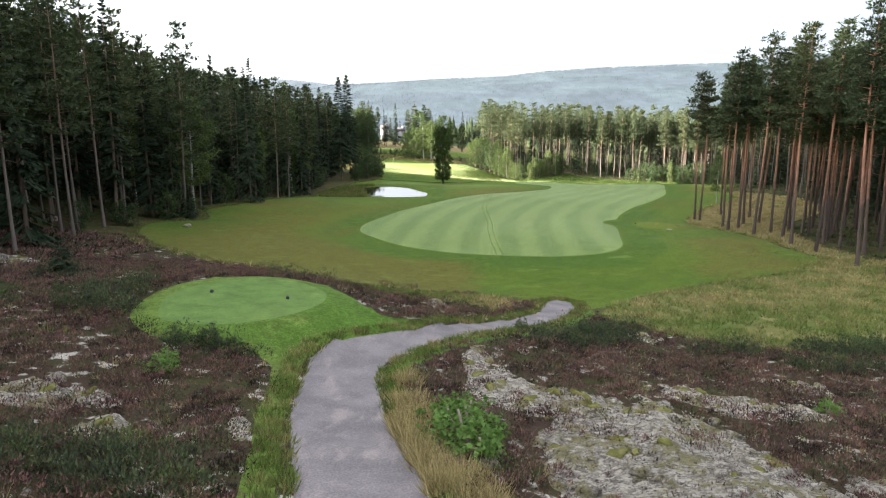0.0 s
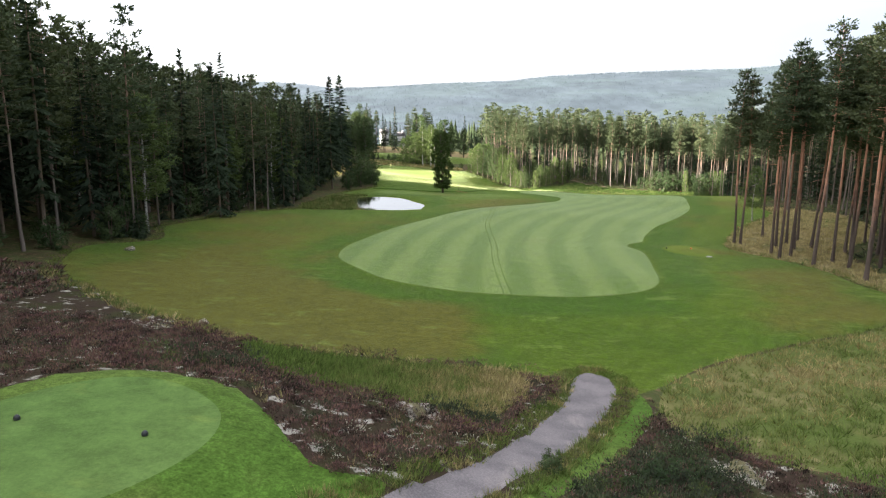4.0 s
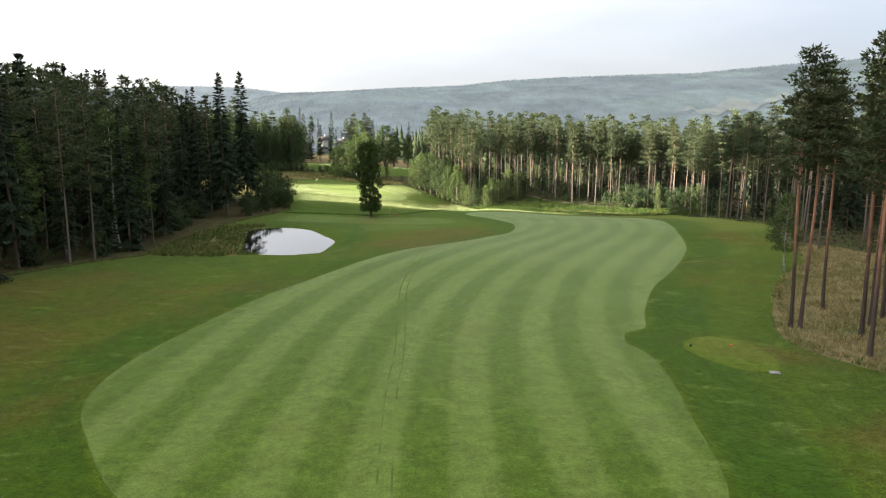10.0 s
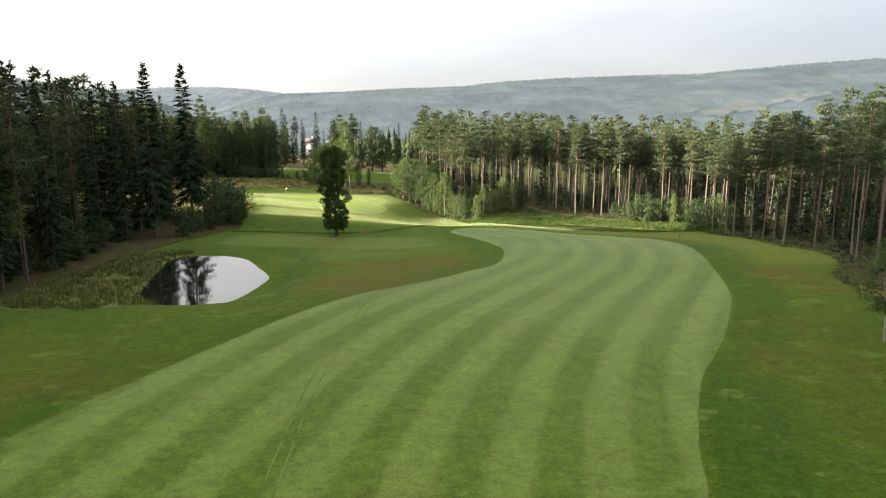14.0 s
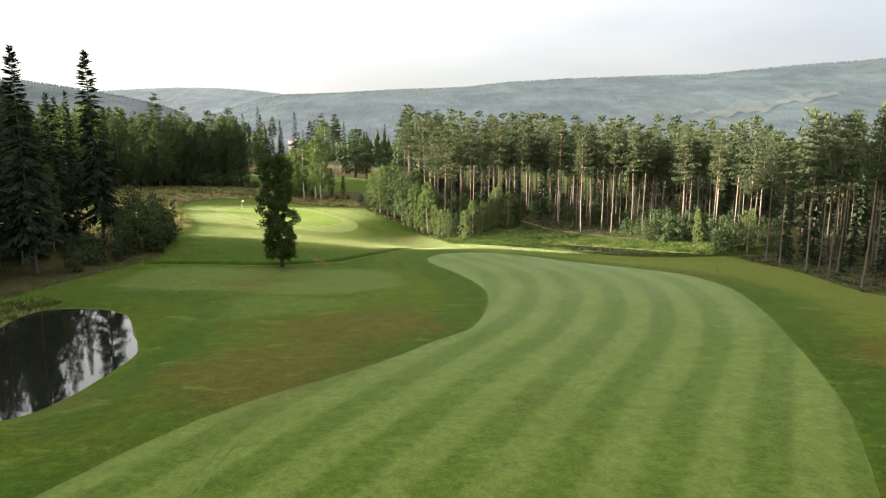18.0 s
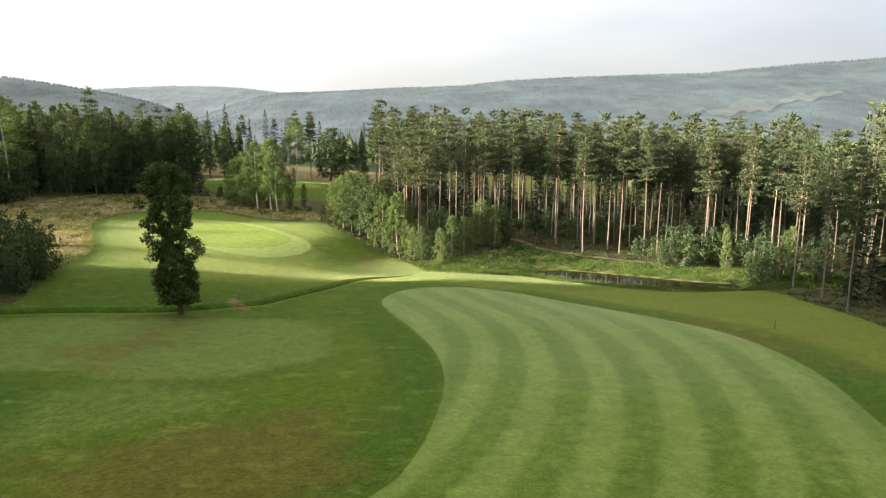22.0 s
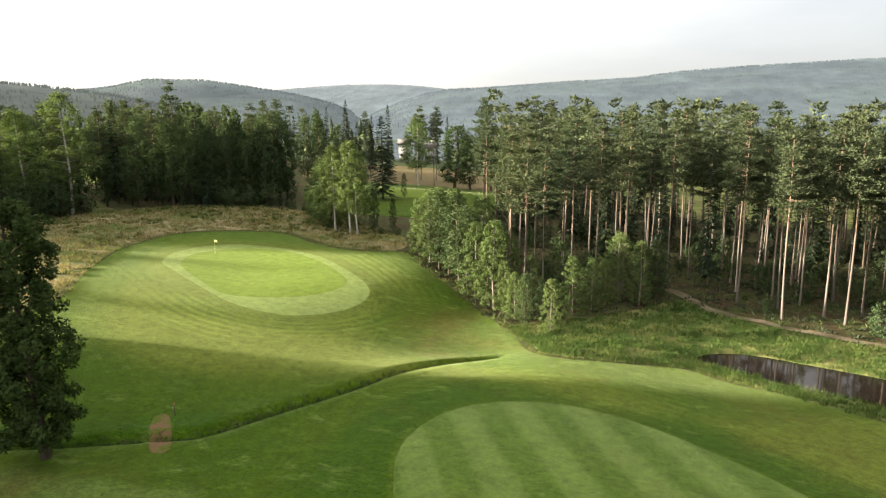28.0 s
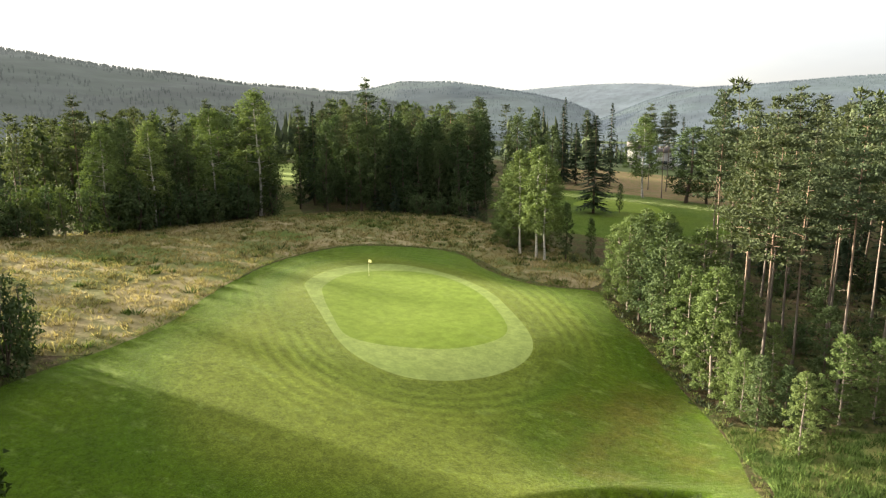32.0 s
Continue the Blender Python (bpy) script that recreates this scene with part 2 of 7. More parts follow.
k = Mat("far_canopy_floor", 0.95, 0.1)
c = k.mix(k.ramp(k.noise(0.03, 4), 0.35, 0.65), (0.035, 0.052, 0.020), (0.055, 0.075, 0.026))
k.color(k.scale(c, k.noise(0.25, 5), 0.5, 1.5))
M["farfloor"] = k.m

k = Mat("heath_soil", 0.95, 0.04)
c = k.mix(k.ramp(k.noise(0.5, 5), 0.4, 0.62), (0.042, 0.030, 0.022), (0.040, 0.042, 0.018))
c = k.mix(k.ramp(k.noise(1.3, 5), 0.58, 0.66), c, (0.30, 0.285, 0.25))
c = k.scale(c, k.noise(9, 4, rough=0.8), 0.4, 1.7)
k.color(c).bump(k.noise(4.0, 5), 0.12, 1.0)
M["heath"] = k.m

k = Mat("rough_meadow", 0.95, 0.04)
c = k.mix(k.ramp(k.noise(0.16, 5), 0.4, 0.6), (0.125, 0.122, 0.046), (0.075, 0.100, 0.026))
c = k.mix(k.ramp(k.noise(0.8, 5, stretch=(1, 0.5, 1)), 0.56, 0.72), c, (0.20, 0.172, 0.085))
c = k.scale(c, k.noise(5, 5, rough=0.8), 0.45, 1.6)
k.color(c).bump(k.noise(2.2, 5), 0.18, 0.9)
M["meadow"] = k.m

k = Mat("hay_meadow", 0.95, 0.04)
c = k.mix(k.ramp(k.noise(0.10, 5), 0.4, 0.6), (0.200, 0.166, 0.088), (0.118, 0.122, 0.048))
c = k.mix(k.ramp(k.noise(0.5, 5, stretch=(0.35, 1, 1)), 0.5, 0.68), c, (0.265, 0.225, 0.130))
c = k.mix(k.ramp(k.noise(0.06, 3), 0.50, 0.64), c, (0.085, 0.115, 0.032))
c = k.scale(c, k.noise(4, 5, rough=0.8), 0.5, 1.5)
k.color(c).bump(k.noise(1.8, 5), 0.22, 0.9)
M["hay"] = k.m

k = Mat("marsh_ground", 0.95, 0.04)
c = k.mix(k.ramp(k.noise(0.3, 5), 0.4, 0.6), (0.070, 0.105, 0.028), (0.150, 0.150, 0.055))
c = k.scale(c, k.noise(3.5, 5, rough=0.8), 0.4, 1.6)
k.color(c).bump(k.noise(2.0, 5), 0.2, 0.9)
M["marsh"] = k.m

k = Mat("path_gravel", 0.9, 0.2)
c = k.mix(k.ramp(k.noise(0.6, 5), 0.35, 0.65), (0.172, 0.155, 0.160), (0.122, 0.112, 0.117))
c = k.mix(k.ramp(k.noise(1.1, 4, stretch=(1.0, 0.25, 1.0)), 0.55, 0.72), c, (0.215, 0.192, 0.188))
c = k.scale(c, k.voronoi(16.0), 0.72, 1.3)
c = k.scale(c, k.noise(40, 2, rough=0.9), 0.75, 1.25)
k.color(c).bump(k.voronoi(16.0), 0.02, 0.8)
M["gravel"] = k.m

k = Mat("bare_soil", 0.95, 0.04)
c = k.mix(k.ramp(k.noise(0.5, 4), 0.35, 0.65), (0.200, 0.140, 0.080), (0.140, 0.130, 0.055))
k.color(k.scale(c, k.noise(5, 4), 0.7, 1.3)).bump(k.noise(4, 4), 0.05, 0.8)
M["soil"] = k.m

k = Mat("trail_earth", 0.95, 0.05)
c = k.mix(k.ramp(k.noise(0.6, 5), 0.35, 0.65), (0.190, 0.150, 0.105), (0.120, 0.100, 0.062))
k.color(k.scale(c, k.noise(7, 4, rough=0.8), 0.6, 1.35)).bump(k.noise(6, 4), 0.04, 0.8)
M["trail"] = k.m

k = Mat("worn_earth", 0.95, 0.1)
c = k.mix(k.ramp(k.noise(0.9, 5), 0.40, 0.62), (0.150, 0.092, 0.048), (0.085, 0.105, 0.016))
k.color(k.scale(c, k.noise(6, 4), 0.6, 1.35)).bump(k.noise(5, 4), 0.05, 0.8)
M["dirt"] = k.m

k = Mat("lichen_rock", 0.9, 0.2)
c = k.mix(k.ramp(k.noise(1.2, 6, rough=0.7), 0.38, 0.60), (0.190, 0.168, 0.145), (0.320, 0.285, 0.240))
crust = k.noise(4.2, 9, stretch=(1.0, 1.5, 1.0), rough=0.72)
c = k.mix(k.ramp(crust, 0.475, 0.535), c, (0.54, 0.50, 0.425))
c = k.mix(k.ramp(k.noise(11.0, 6, rough=0.75), 0.55, 0.62), c, (0.66, 0.625, 0.55))
c = k.mix(k.math("MULTIPLY", k.ramp(k.noise(0.7, 7, rough=0.72), 0.51, 0.58), 0.8), c, (0.235, 0.215, 0.085))
cr = k.voronoi(2.6, k.mix(0.16, k.pos(), k.t.nodes.new("ShaderNodeTexNoise").outputs[1]), feature="DISTANCE_TO_EDGE")
c = k.mix(k.math("SUBTRACT", 1.0, k.ramp(k.math("ADD", cr, k.math("MULTIPLY", k.noise(2.3, 6, rough=0.8), 0.5)), 0.19, 0.27)), c, (0.060, 0.050, 0.042))
c = k.mix(k.ramp(k.noise(6.0, 6, rough=0.75), 0.56, 0.61), c, (0.075, 0.064, 0.052))
c = k.scale(c, k.noise(26, 4, rough=0.8), 0.55, 1.4)
k.color(c).bump(k.math("ADD", k.math("MULTIPLY", k.ramp(crust, 0.44, 0.56), 0.5), k.noise(6, 8, rough=0.8)), 0.20, 1.0)
M["rock"] = k.m

k = Mat("rock_moss", 0.95, 0.05)
c = k.mix(k.ramp(k.noise(3.0, 5), 0.4, 0.62), (0.105, 0.104, 0.032), (0.165, 0.158, 0.062))
k.color(k.scale(c, k.noise(22, 4, rough=0.8), 0.5, 1.5)).bump(k.noise(18, 4, rough=0.8), 0.04, 1.0)
M["moss"] = k.m

k = Mat("pond_water", 0.03, 0.5)
k.color((0.012, 0.014, 0.010)).bump(k.noise(0.7, 3, stretch=(1, 2.5, 1)), 0.006, 0.5)
k.b.inputs["IOR"].default_value = 1.75
M["water"] = k.m
k = Mat("bog_water", 0.05, 0.5)
k.color(k.mix(k.noise(0.6, 3), (0.010, 0.008, 0.006), (0.020, 0.014, 0.010))).bump(k.noise(1.5, 3), 0.006, 0.5)
k.b.inputs["IOR"].default_value = 1.33
M["bog"] = k.m


def bark(name, low, high, lo, hi, crack=(0.45, 1.35), spots=None):
    k = Mat(name, 0.9, 0.15)
    z = k.generated_z()
    c = k.mix(k.ramp(k.math("ADD", z, k.math("MULTIPLY", k.math("SUBTRACT", k.noise(1.5, 3, k.obpos()), 0.5), 0.3)), lo, hi), low, high)
    if spots:
        c = k.mix(k.ramp(k.noise(3.2, 4, k.obpos(), stretch=(1.0, 1.0, 3.0)), 0.53, 0.60), c, spots)
    n = k.noise(6, 4, k.obpos(), stretch=(2.5, 2.5, 0.5), rough=0.75)
    c = k.scale(c, n, *crack)
    c = k.scale(c, k.rnd(), 0.75, 1.2)
    k.color(c).bump(n, 0.03, 0.8)
    return k.m


M["pine_bark"] = bark("pine_bark", (0.155, 0.130, 0.112), (0.255, 0.172, 0.126), 0.20, 0.66)
M["red_pine_bark"] = bark("red_pine_bark", (0.088, 0.068, 0.058), (0.380, 0.195, 0.128), 0.16, 0.48)
M["spruce_bark"] = bark("spruce_bark", (0.13, 0.10, 0.075), (0.15, 0.11, 0.08), 0.2, 0.8)
M["birch_bark"] = bark("birch_bark", (0.36, 0.34, 0.31), (0.46, 0.44, 0.40), 0.02, 0.12, (0.8, 1.15), (0.06, 0.05, 0.045))
M["oak_bark"] = bark("oak_bark", (0.085, 0.065, 0.050), (0.10, 0.08, 0.06), 0.2, 0.8)


def leaves(name, a, b, through=0.28, lo=0.78, hi=1.18):
    k = Mat(name, 0.9, 0.06)
    c = k.mix(k.rnd(), a, b)
    c = k.scale(c, k.island(), lo, hi)
    c = k.scale(c, k.noise(0.8, 2), 0.75, 1.25)
    c = k.scale(c, k.ramp(k.noise(0.13, 2), 0.3, 0.7), 0.82, 1.18)
    return k.leafy(c, through).m


M["pine_needles"] = leaves("pine_needles", (0.050, 0.068, 0.038), (0.072, 0.086, 0.044), 0.16)
M["spruce_needles"] = leaves("spruce_needles", (0.026, 0.040, 0.025), (0.037, 0.053, 0.030), 0.12)
M["birch_leaves"] = leaves("birch_leaves", (0.086, 0.122, 0.044), (0.108, 0.140, 0.052), 0.22)
M["wood_leaves"] = leaves("broadleaf_leaves", (0.042, 0.066, 0.030), (0.064, 0.088, 0.038), 0.20)
M["oak_leaves"] = leaves("dark_broadleaf_leaves", (0.038, 0.060, 0.020), (0.045, 0.068, 0.022), 0.25)
M["shrub_leaves"] = leaves("bright_shrub_leaves", (0.090, 0.165, 0.040), (0.110, 0.185, 0.050), 0.25)
M["twigs"] = bark("dead_twigs", (0.20, 0.17, 0.14), (0.26, 0.22, 0.18), 0.2, 0.8)


def tufty(name, cols, lo=0.5, hi=1.45, through=0.2):
    """Tufts whose colour runs over four stops by the tuft's own tint."""
    k = Mat(name, 0.9, 0.06)
    r = k.t.nodes.new("ShaderNodeValToRGB")
    e = r.color_ramp.elements
    while len(e) < len(cols):
        e.new(0.5)
    for i, col in enumerate(cols):
        e[i].position, e[i].color = i / (len(cols) - 1), (*col, 1)
    k.t.links.new(k.attr("tint"), r.inputs[0])
    c = k.scale(r.outputs[0], k.island(), lo, hi)
    return k.leafy(c, through, (1.1, 1.1, 0.8)).m


M["heather"] = tufty("heather", [(0.028, 0.024, 0.020), (0.092, 0.058, 0.046), (0.168, 0.094, 0.094), (0.172, 0.102, 0.074), (0.118, 0.108, 0.070), (0.052, 0.066, 0.038)], 0.45, 1.3, 0.05)
M["lichen"] = tufty("reindeer_lichen", [(0.28, 0.265, 0.21), (0.38, 0.365, 0.30), (0.50, 0.485, 0.42), (0.33, 0.34, 0.24)], 0.75, 1.2)
M["grass_tuft"] = tufty("grass_tufts", [(0.090, 0.135, 0.032), (0.135, 0.165, 0.050), (0.27, 0.22, 0.105), (0.40, 0.33, 0.18)])
M["hay_tuft"] = tufty("hay_tufts", [(0.105, 0.140, 0.036), (0.190, 0.172, 0.070), (0.290, 0.240, 0.120), (0.390, 0.325, 0.180)], 0.55, 1.4, 0.34)
M["marsh_tuft"] = tufty("marsh_tufts", [(0.045, 0.078, 0.020), (0.075, 0.112, 0.028), (0.130, 0.140, 0.046), (0.220, 0.190, 0.090)])
M["shrub"] = tufty("low_shrubs", [(0.032, 0.040, 0.028), (0.050, 0.062, 0.040), (0.070, 0.088, 0.046), (0.100, 0.128, 0.042)])


def plain(name, col, rough=0.5, lo=0.85, hi=1.15):
    k = Mat(name, rough, 0.4)
    k.color(k.scale(col, k.noise(3, 4, k.obpos()), lo, hi))
    return k.m


M["pole"] = plain("painted_pole", (0.75, 0.72, 0.42))
M["flag"] = plain("flag_cloth", (0.78, 0.74, 0.30), 0.8)
M["dark_plastic"] = plain("dark_plastic", (0.02, 0.022, 0.025))
M["stake"] = plain("weathered_stake", (0.10, 0.075, 0.06), 0.85, 0.7, 1.3)
M["white_wall"] = plain("white_boards", (0.36, 0.355, 0.345), 0.8)
M["red_wall"] = plain("red_boards", (0.36, 0.12, 0.08), 0.8)
M["roof"] = plain("dark_roof", (0.10, 0.09, 0.09), 0.8)
M["glass"] = plain("window_glass", (0.03, 0.035, 0.04), 0.1)
M["timber"] = plain("grey_timber", (0.24, 0.20, 0.16), 0.9, 0.7, 1.3)
k = Mat("cup_dark", 0.9, 0.1)
k.color((0.01, 0.01, 0.01))
M["hole"] = k.m

# ---------------------------------------------------------------- mesh helpers


class Build:
    """Collects triangles as arrays and turns them into one mesh."""

    def __init__(self):
        self.v, self.f, self.n, self.tint = [], [], 0, []

    def add(self, v, f, tint=None):
        v = np.asarray(v, float).reshape(-1, 3)
        self.v.append(v)
        self.f.append(np.asarray(f, int).reshape(-1, 3) + self.n)
        self.tint.append(np.full(len(v), 0.5) if tint is None else np.broadcast_to(tint, (len(v),)))
        self.n += len(v)
        return self

    def mesh(self, name, material, smooth=False, tint=False, attrs=None):
        v, f = np.concatenate(self.v), np.concatenate(self.f)
        me = bpy.data.meshes.new(name)
        me.vertices.add(len(v))
        me.vertices.foreach_set("co", v.astype(np.float32).ravel())
        me.loops.add(len(f) * 3)
        me.loops.foreach_set("vertex_index", f.astype(np.int32).ravel())
        me.polygons.add(len(f))
        me.polygons.foreach_set("loop_start", np.arange(0, len(f) * 3, 3, dtype=np.int32))
        me.polygons.foreach_set("loop_total", np.full(len(f), 3, dtype=np.int32))
        if smooth:
            me.polygons.foreach_set("use_smooth", np.ones(len(f), dtype=bool))
        if tint:
            me.attributes.new("tint", "FLOAT", "POINT").data.foreach_set("value", np.concatenate(self.tint).astype(np.float32))
        for key, val in (attrs or {}).items():
            me.attributes.new(key, "FLOAT", "POINT").data.foreach_set("value", val.astype(np.float32))
        me.materials.append(material)
        me.update(calc_edges=True)
        me.validate()
        return me


def part(name, data, parent, label="", at=None):
    ob = new(name, data)
    ob.parent = parent
    if at is not None:
        ob.matrix_basis = at
    return tagged(ob, label) if label else ob


def tube(b, pts, radii, sides=7, tint=None, cap=True):
    """A tapered round limb along pts."""
    pts, radii = np.asarray(pts, float), np.asarray(radii, float)
    d = np.gradient(pts, axis=0)
    d /= np.linalg.norm(d, axis=1, keepdims=True) + 1e-9
    ref = np.where(np.abs(d[:, 2:]) > 0.9, [[1.0, 0, 0]], [[0, 0, 1.0]])
    u = np.cross(d, ref)
    u /= np.linalg.norm(u, axis=1, keepdims=True) + 1e-9
    w = np.cross(d, u)
    a = np.linspace(0, 2 * np.pi, sides, endpoint=False)
    ring = pts[:, None] + radii[:, None, None] * (np.cos(a)[None, :, None] * u[:, None] + np.sin(a)[None, :, None] * w[:, None])
    n, f = len(pts), []
    for i in range(n - 1):
        for j in range(sides):
            p, q = i * sides + j, i * sides + (j + 1) % sides
            f += [(p, q, q + sides), (p, q + sides, p + sides)]
    v = ring.reshape(-1, 3)
    if cap:
        v = np.vstack([v, pts[-1:]])
        f += [((n - 1) * sides + j, (n - 1) * sides + (j + 1) % sides, n * sides) for j in range(sides)]
    b.add(v, f, tint)


def sprays(b, base, direction, length, width, rng, tint=None, kite=False, face=None):
    """One thin triangle, or a kite of two, from each base along its direction, its flat side turned to face where that is given."""
    base, direction = np.asarray(base, float), np.asarray(direction, float)
    n = len(base)
    direction = direction / (np.linalg.norm(direction, axis=1, keepdims=True) + 1e-9)
    side = np.cross(direction, rng.normal(size=(n, 3)) if face is None else face)
    side /= np.linalg.norm(side, axis=1, keepdims=True) + 1e-9
    length, width = np.broadcast_to(length, (n,))[:, None], np.broadcast_to(width, (n,))[:, None]
    tip = base + direction * length
    if kite:
        mid = base + direction * length * 0.45
        v = np.stack([base, mid + side * width / 2, tip, mid - side * width / 2], 1)
        i = np.arange(n)[:, None] * 4
        f = np.concatenate([i + [0, 1, 2], i + [0, 2, 3]], 1).reshape(-1, 3)
        k = 4
    else:
        v = np.stack([base + side * width / 2, base - side * width / 2, tip], 1)
        f = np.arange(n * 3).reshape(-1, 3)
        k = 3
    b.add(v.reshape(-1, 3), f, None if tint is None else np.repeat(np.broadcast_to(tint, (n,)), k))


def box(b, lo, hi, tint=None):
    x0, y0, z0 = lo
    x1, y1, z1 = hi
    v = [(x0, y0, z0), (x1, y0, z0), (x1, y1, z0), (x0, y1, z0), (x0, y0, z1), (x1, y0, z1), (x1, y1, z1), (x0, y1, z1)]
    q = [(0, 3, 2, 1), (4, 5, 6, 7), (0, 1, 5, 4), (1, 2, 6, 5), (2, 3, 7, 6), (3, 0, 4, 7)]
    b.add(v, [t for a, c, d, e in q for t in ((a, c, d), (a, d, e))], tint)


# ---------------------------------------------------------------- the lie of the land: heights of known spots and an added western rise, joined by a thin plate
HEATH_SPOTS = [(-5.5, 24.8, 3.6), (-4, 31.6, 3.5), (0.8, 32.4, 3.1), (-14, 41, 3.9), (-9, 39, 3.9), (8.7, 35.3, 1.0), (8.9, 54.7, -1.4), (22, 45, -0.2), (-3, 12, 6.0), (14, 20, 3.2), (-20, 15, 6.5), (25, 20, 2.0), (-22, 50, 2.2), (-30, 35, 4.5), (-6, 47, 1.0), (38, 40, -0.5)]
FAIRWAY_SPOTS = [(18.8, 80, -1.6), (35, 101.6, -2.6), (24.4, 103.4, -2.6), (7.5, 144, -3.5), (-8, 100, -2.2), (-3, 75, -1.6), (-40, 90, -0.8), (-35, 125, -2.2), (63, 155, -3.2), (60, 110, -2.6), (40, 150, -4.0), (19.9, 212.5, -8.2), (60, 197.7, -7.0), (-22, 160, -5.0), (-7, 160, -4.9), (-15, 180, -5.2)]
GREEN_SPOTS = [(-3.6, 207.8, -7.9), (-0.2, 219, -8.0), (-30, 200, -5.8), (25.4, 240.5, -10.2), (21.9, 242.3, -11.4), (43.8, 245.8, -12.0), (67.8, 223.5, -10.5), (15.7, 262, -10.6), (-12.5, 225.8, -6.8), (-27.7, 245, -5.2), (-24.8, 266.7, -6.2), (3.8, 257, -8.2), (-14, 257, -6.9), (6, 275, -7.4), (41.8, 266.8, -9.8), (-65, 294, -4.2), (-61, 314, -5.0)]
# Most spots at x -130 raise unseen land that blocks the low sun.
FAR_SPOTS = [(80, 330, -12), (2, 330, -7.6), (-15, 352, -6.3), (-20, 400, -7.3), (10, 440, -9), (150, 420, -18), (-120, 420, 0), (-50, 350, -5), (130, 250, -12), (130, 150, -5), (130, 60, -2), (-100, 60, 17), (-130, -40, 34), (-130, 20, 36), (-130, 70, 36), (-130, 120, 34), (-130, 155, 34), (-130, 182, 30), (-130, 204, 12), (-130, 222, -3), (-100, 150, 9), (-100, 230, -2), (0, -60, 8), (-100, -60, 10), (120, -60, 2)]
SPOTS = np.array(HEATH_SPOTS + FAIRWAY_SPOTS + GREEN_SPOTS + FAR_SPOTS, float)


def plate(r2):
    return r2 * np.log(r2 + 1e-9) * 0.5


_X = SPOTS[:, :2] / 50.0
_n = len(_X)
_K = plate(((_X[:, None] - _X[None]) ** 2).sum(-1)) + 0.004 * np.eye(_n)
_Q = np.c_[np.ones(_n), _X]
_C = np.linalg.solve(np.block([[_K, _Q], [_Q.T, np.zeros((3, 3))]]), np.r_[SPOTS[:, 2], 0, 0, 0])


def step(x, a, b):
    t = np.clip((x - a) / (b - a), 0, 1)
    return t * t * (3 - 2 * t)


def land(x, y):
    """The smooth land with no banks, ditches or bumps."""
    q = np.stack([np.asarray(x, float), np.asarray(y, float)], -1) / 50.0
    qc = np.stack([np.clip(q[..., 0], -2.6, 3.2), np.clip(q[..., 1], -1.6, 9.0)], -1)
    out = _C[-3] + qc[..., 0] * _C[-2] + qc[..., 1] * _C[-1]
    for p, c in zip(_X, _C):
        out = out + c * plate(((qc - p) ** 2).sum(-1))
    far = step(np.hypot(q[..., 0] - 0.4, (q[..., 1] - 3.6) * 0.8), 4.5, 9.0)
    return out * (1 - far) + far * -24.0


def spline(points, closed=True, gap=1.0):
    """A smooth line through points, at even steps."""
    p = np.array(points, float)
    n = len(p)
    out = []
    for i in range(n if closed else n - 1):
        if closed:
            a, b, c, d = p[i - 1], p[i], p[(i + 1) % n], p[(i + 2) % n]
        else:
            a, b, c, d = p[max(i - 1, 0)], p[i], p[i + 1], p[min(i + 2, n - 1)]
        m = max(1, int(round(np.linalg.norm(c - b) / gap)))
        t = (np.arange(m) / m)[:, None]
        out.append(0.5 * (2 * b + (c - a) * t + (2 * a - 5 * b + 4 * c - d) * t**2 + (3 * b - a - 3 * c + d) * t**3))
    if not closed:
        out.append(p[-1:])
    return np.vstack(out)


def inside(poly, x, y):
    x, y = np.asarray(x, float), np.asarray(y, float)
    odd = np.zeros(np.broadcast(x, y).shape, bool)
    q = np.roll(poly, -1, 0)
    for (x0, y0), (x1, y1) in zip(poly, q):
        if y0 != y1:
            odd ^= ((y0 > y) != (y1 > y)) & (x < (x1 - x0) * (y - y0) / (y1 - y0) + x0)
    return odd


def away(line, x, y, closed=True):
    """The distance to a line's points, good to about a step of the line."""
    p = np.stack([np.ravel(x), np.ravel(y)], -1).astype(float)
    a = line
    b = np.roll(line, -1, 0) if closed else line[1:]
    a = a if closed else line[:-1]
    best = np.full(len(p), 1e9)
    for s, e in zip(a, b):
        d = e - s
        t = np.clip(((p - s) @ d) / (d @ d + 1e-9), 0, 1)
        best = np.minimum(best, ((p - s - t[:, None] * d) ** 2).sum(1))
    return np.sqrt(best).reshape(np.shape(x))

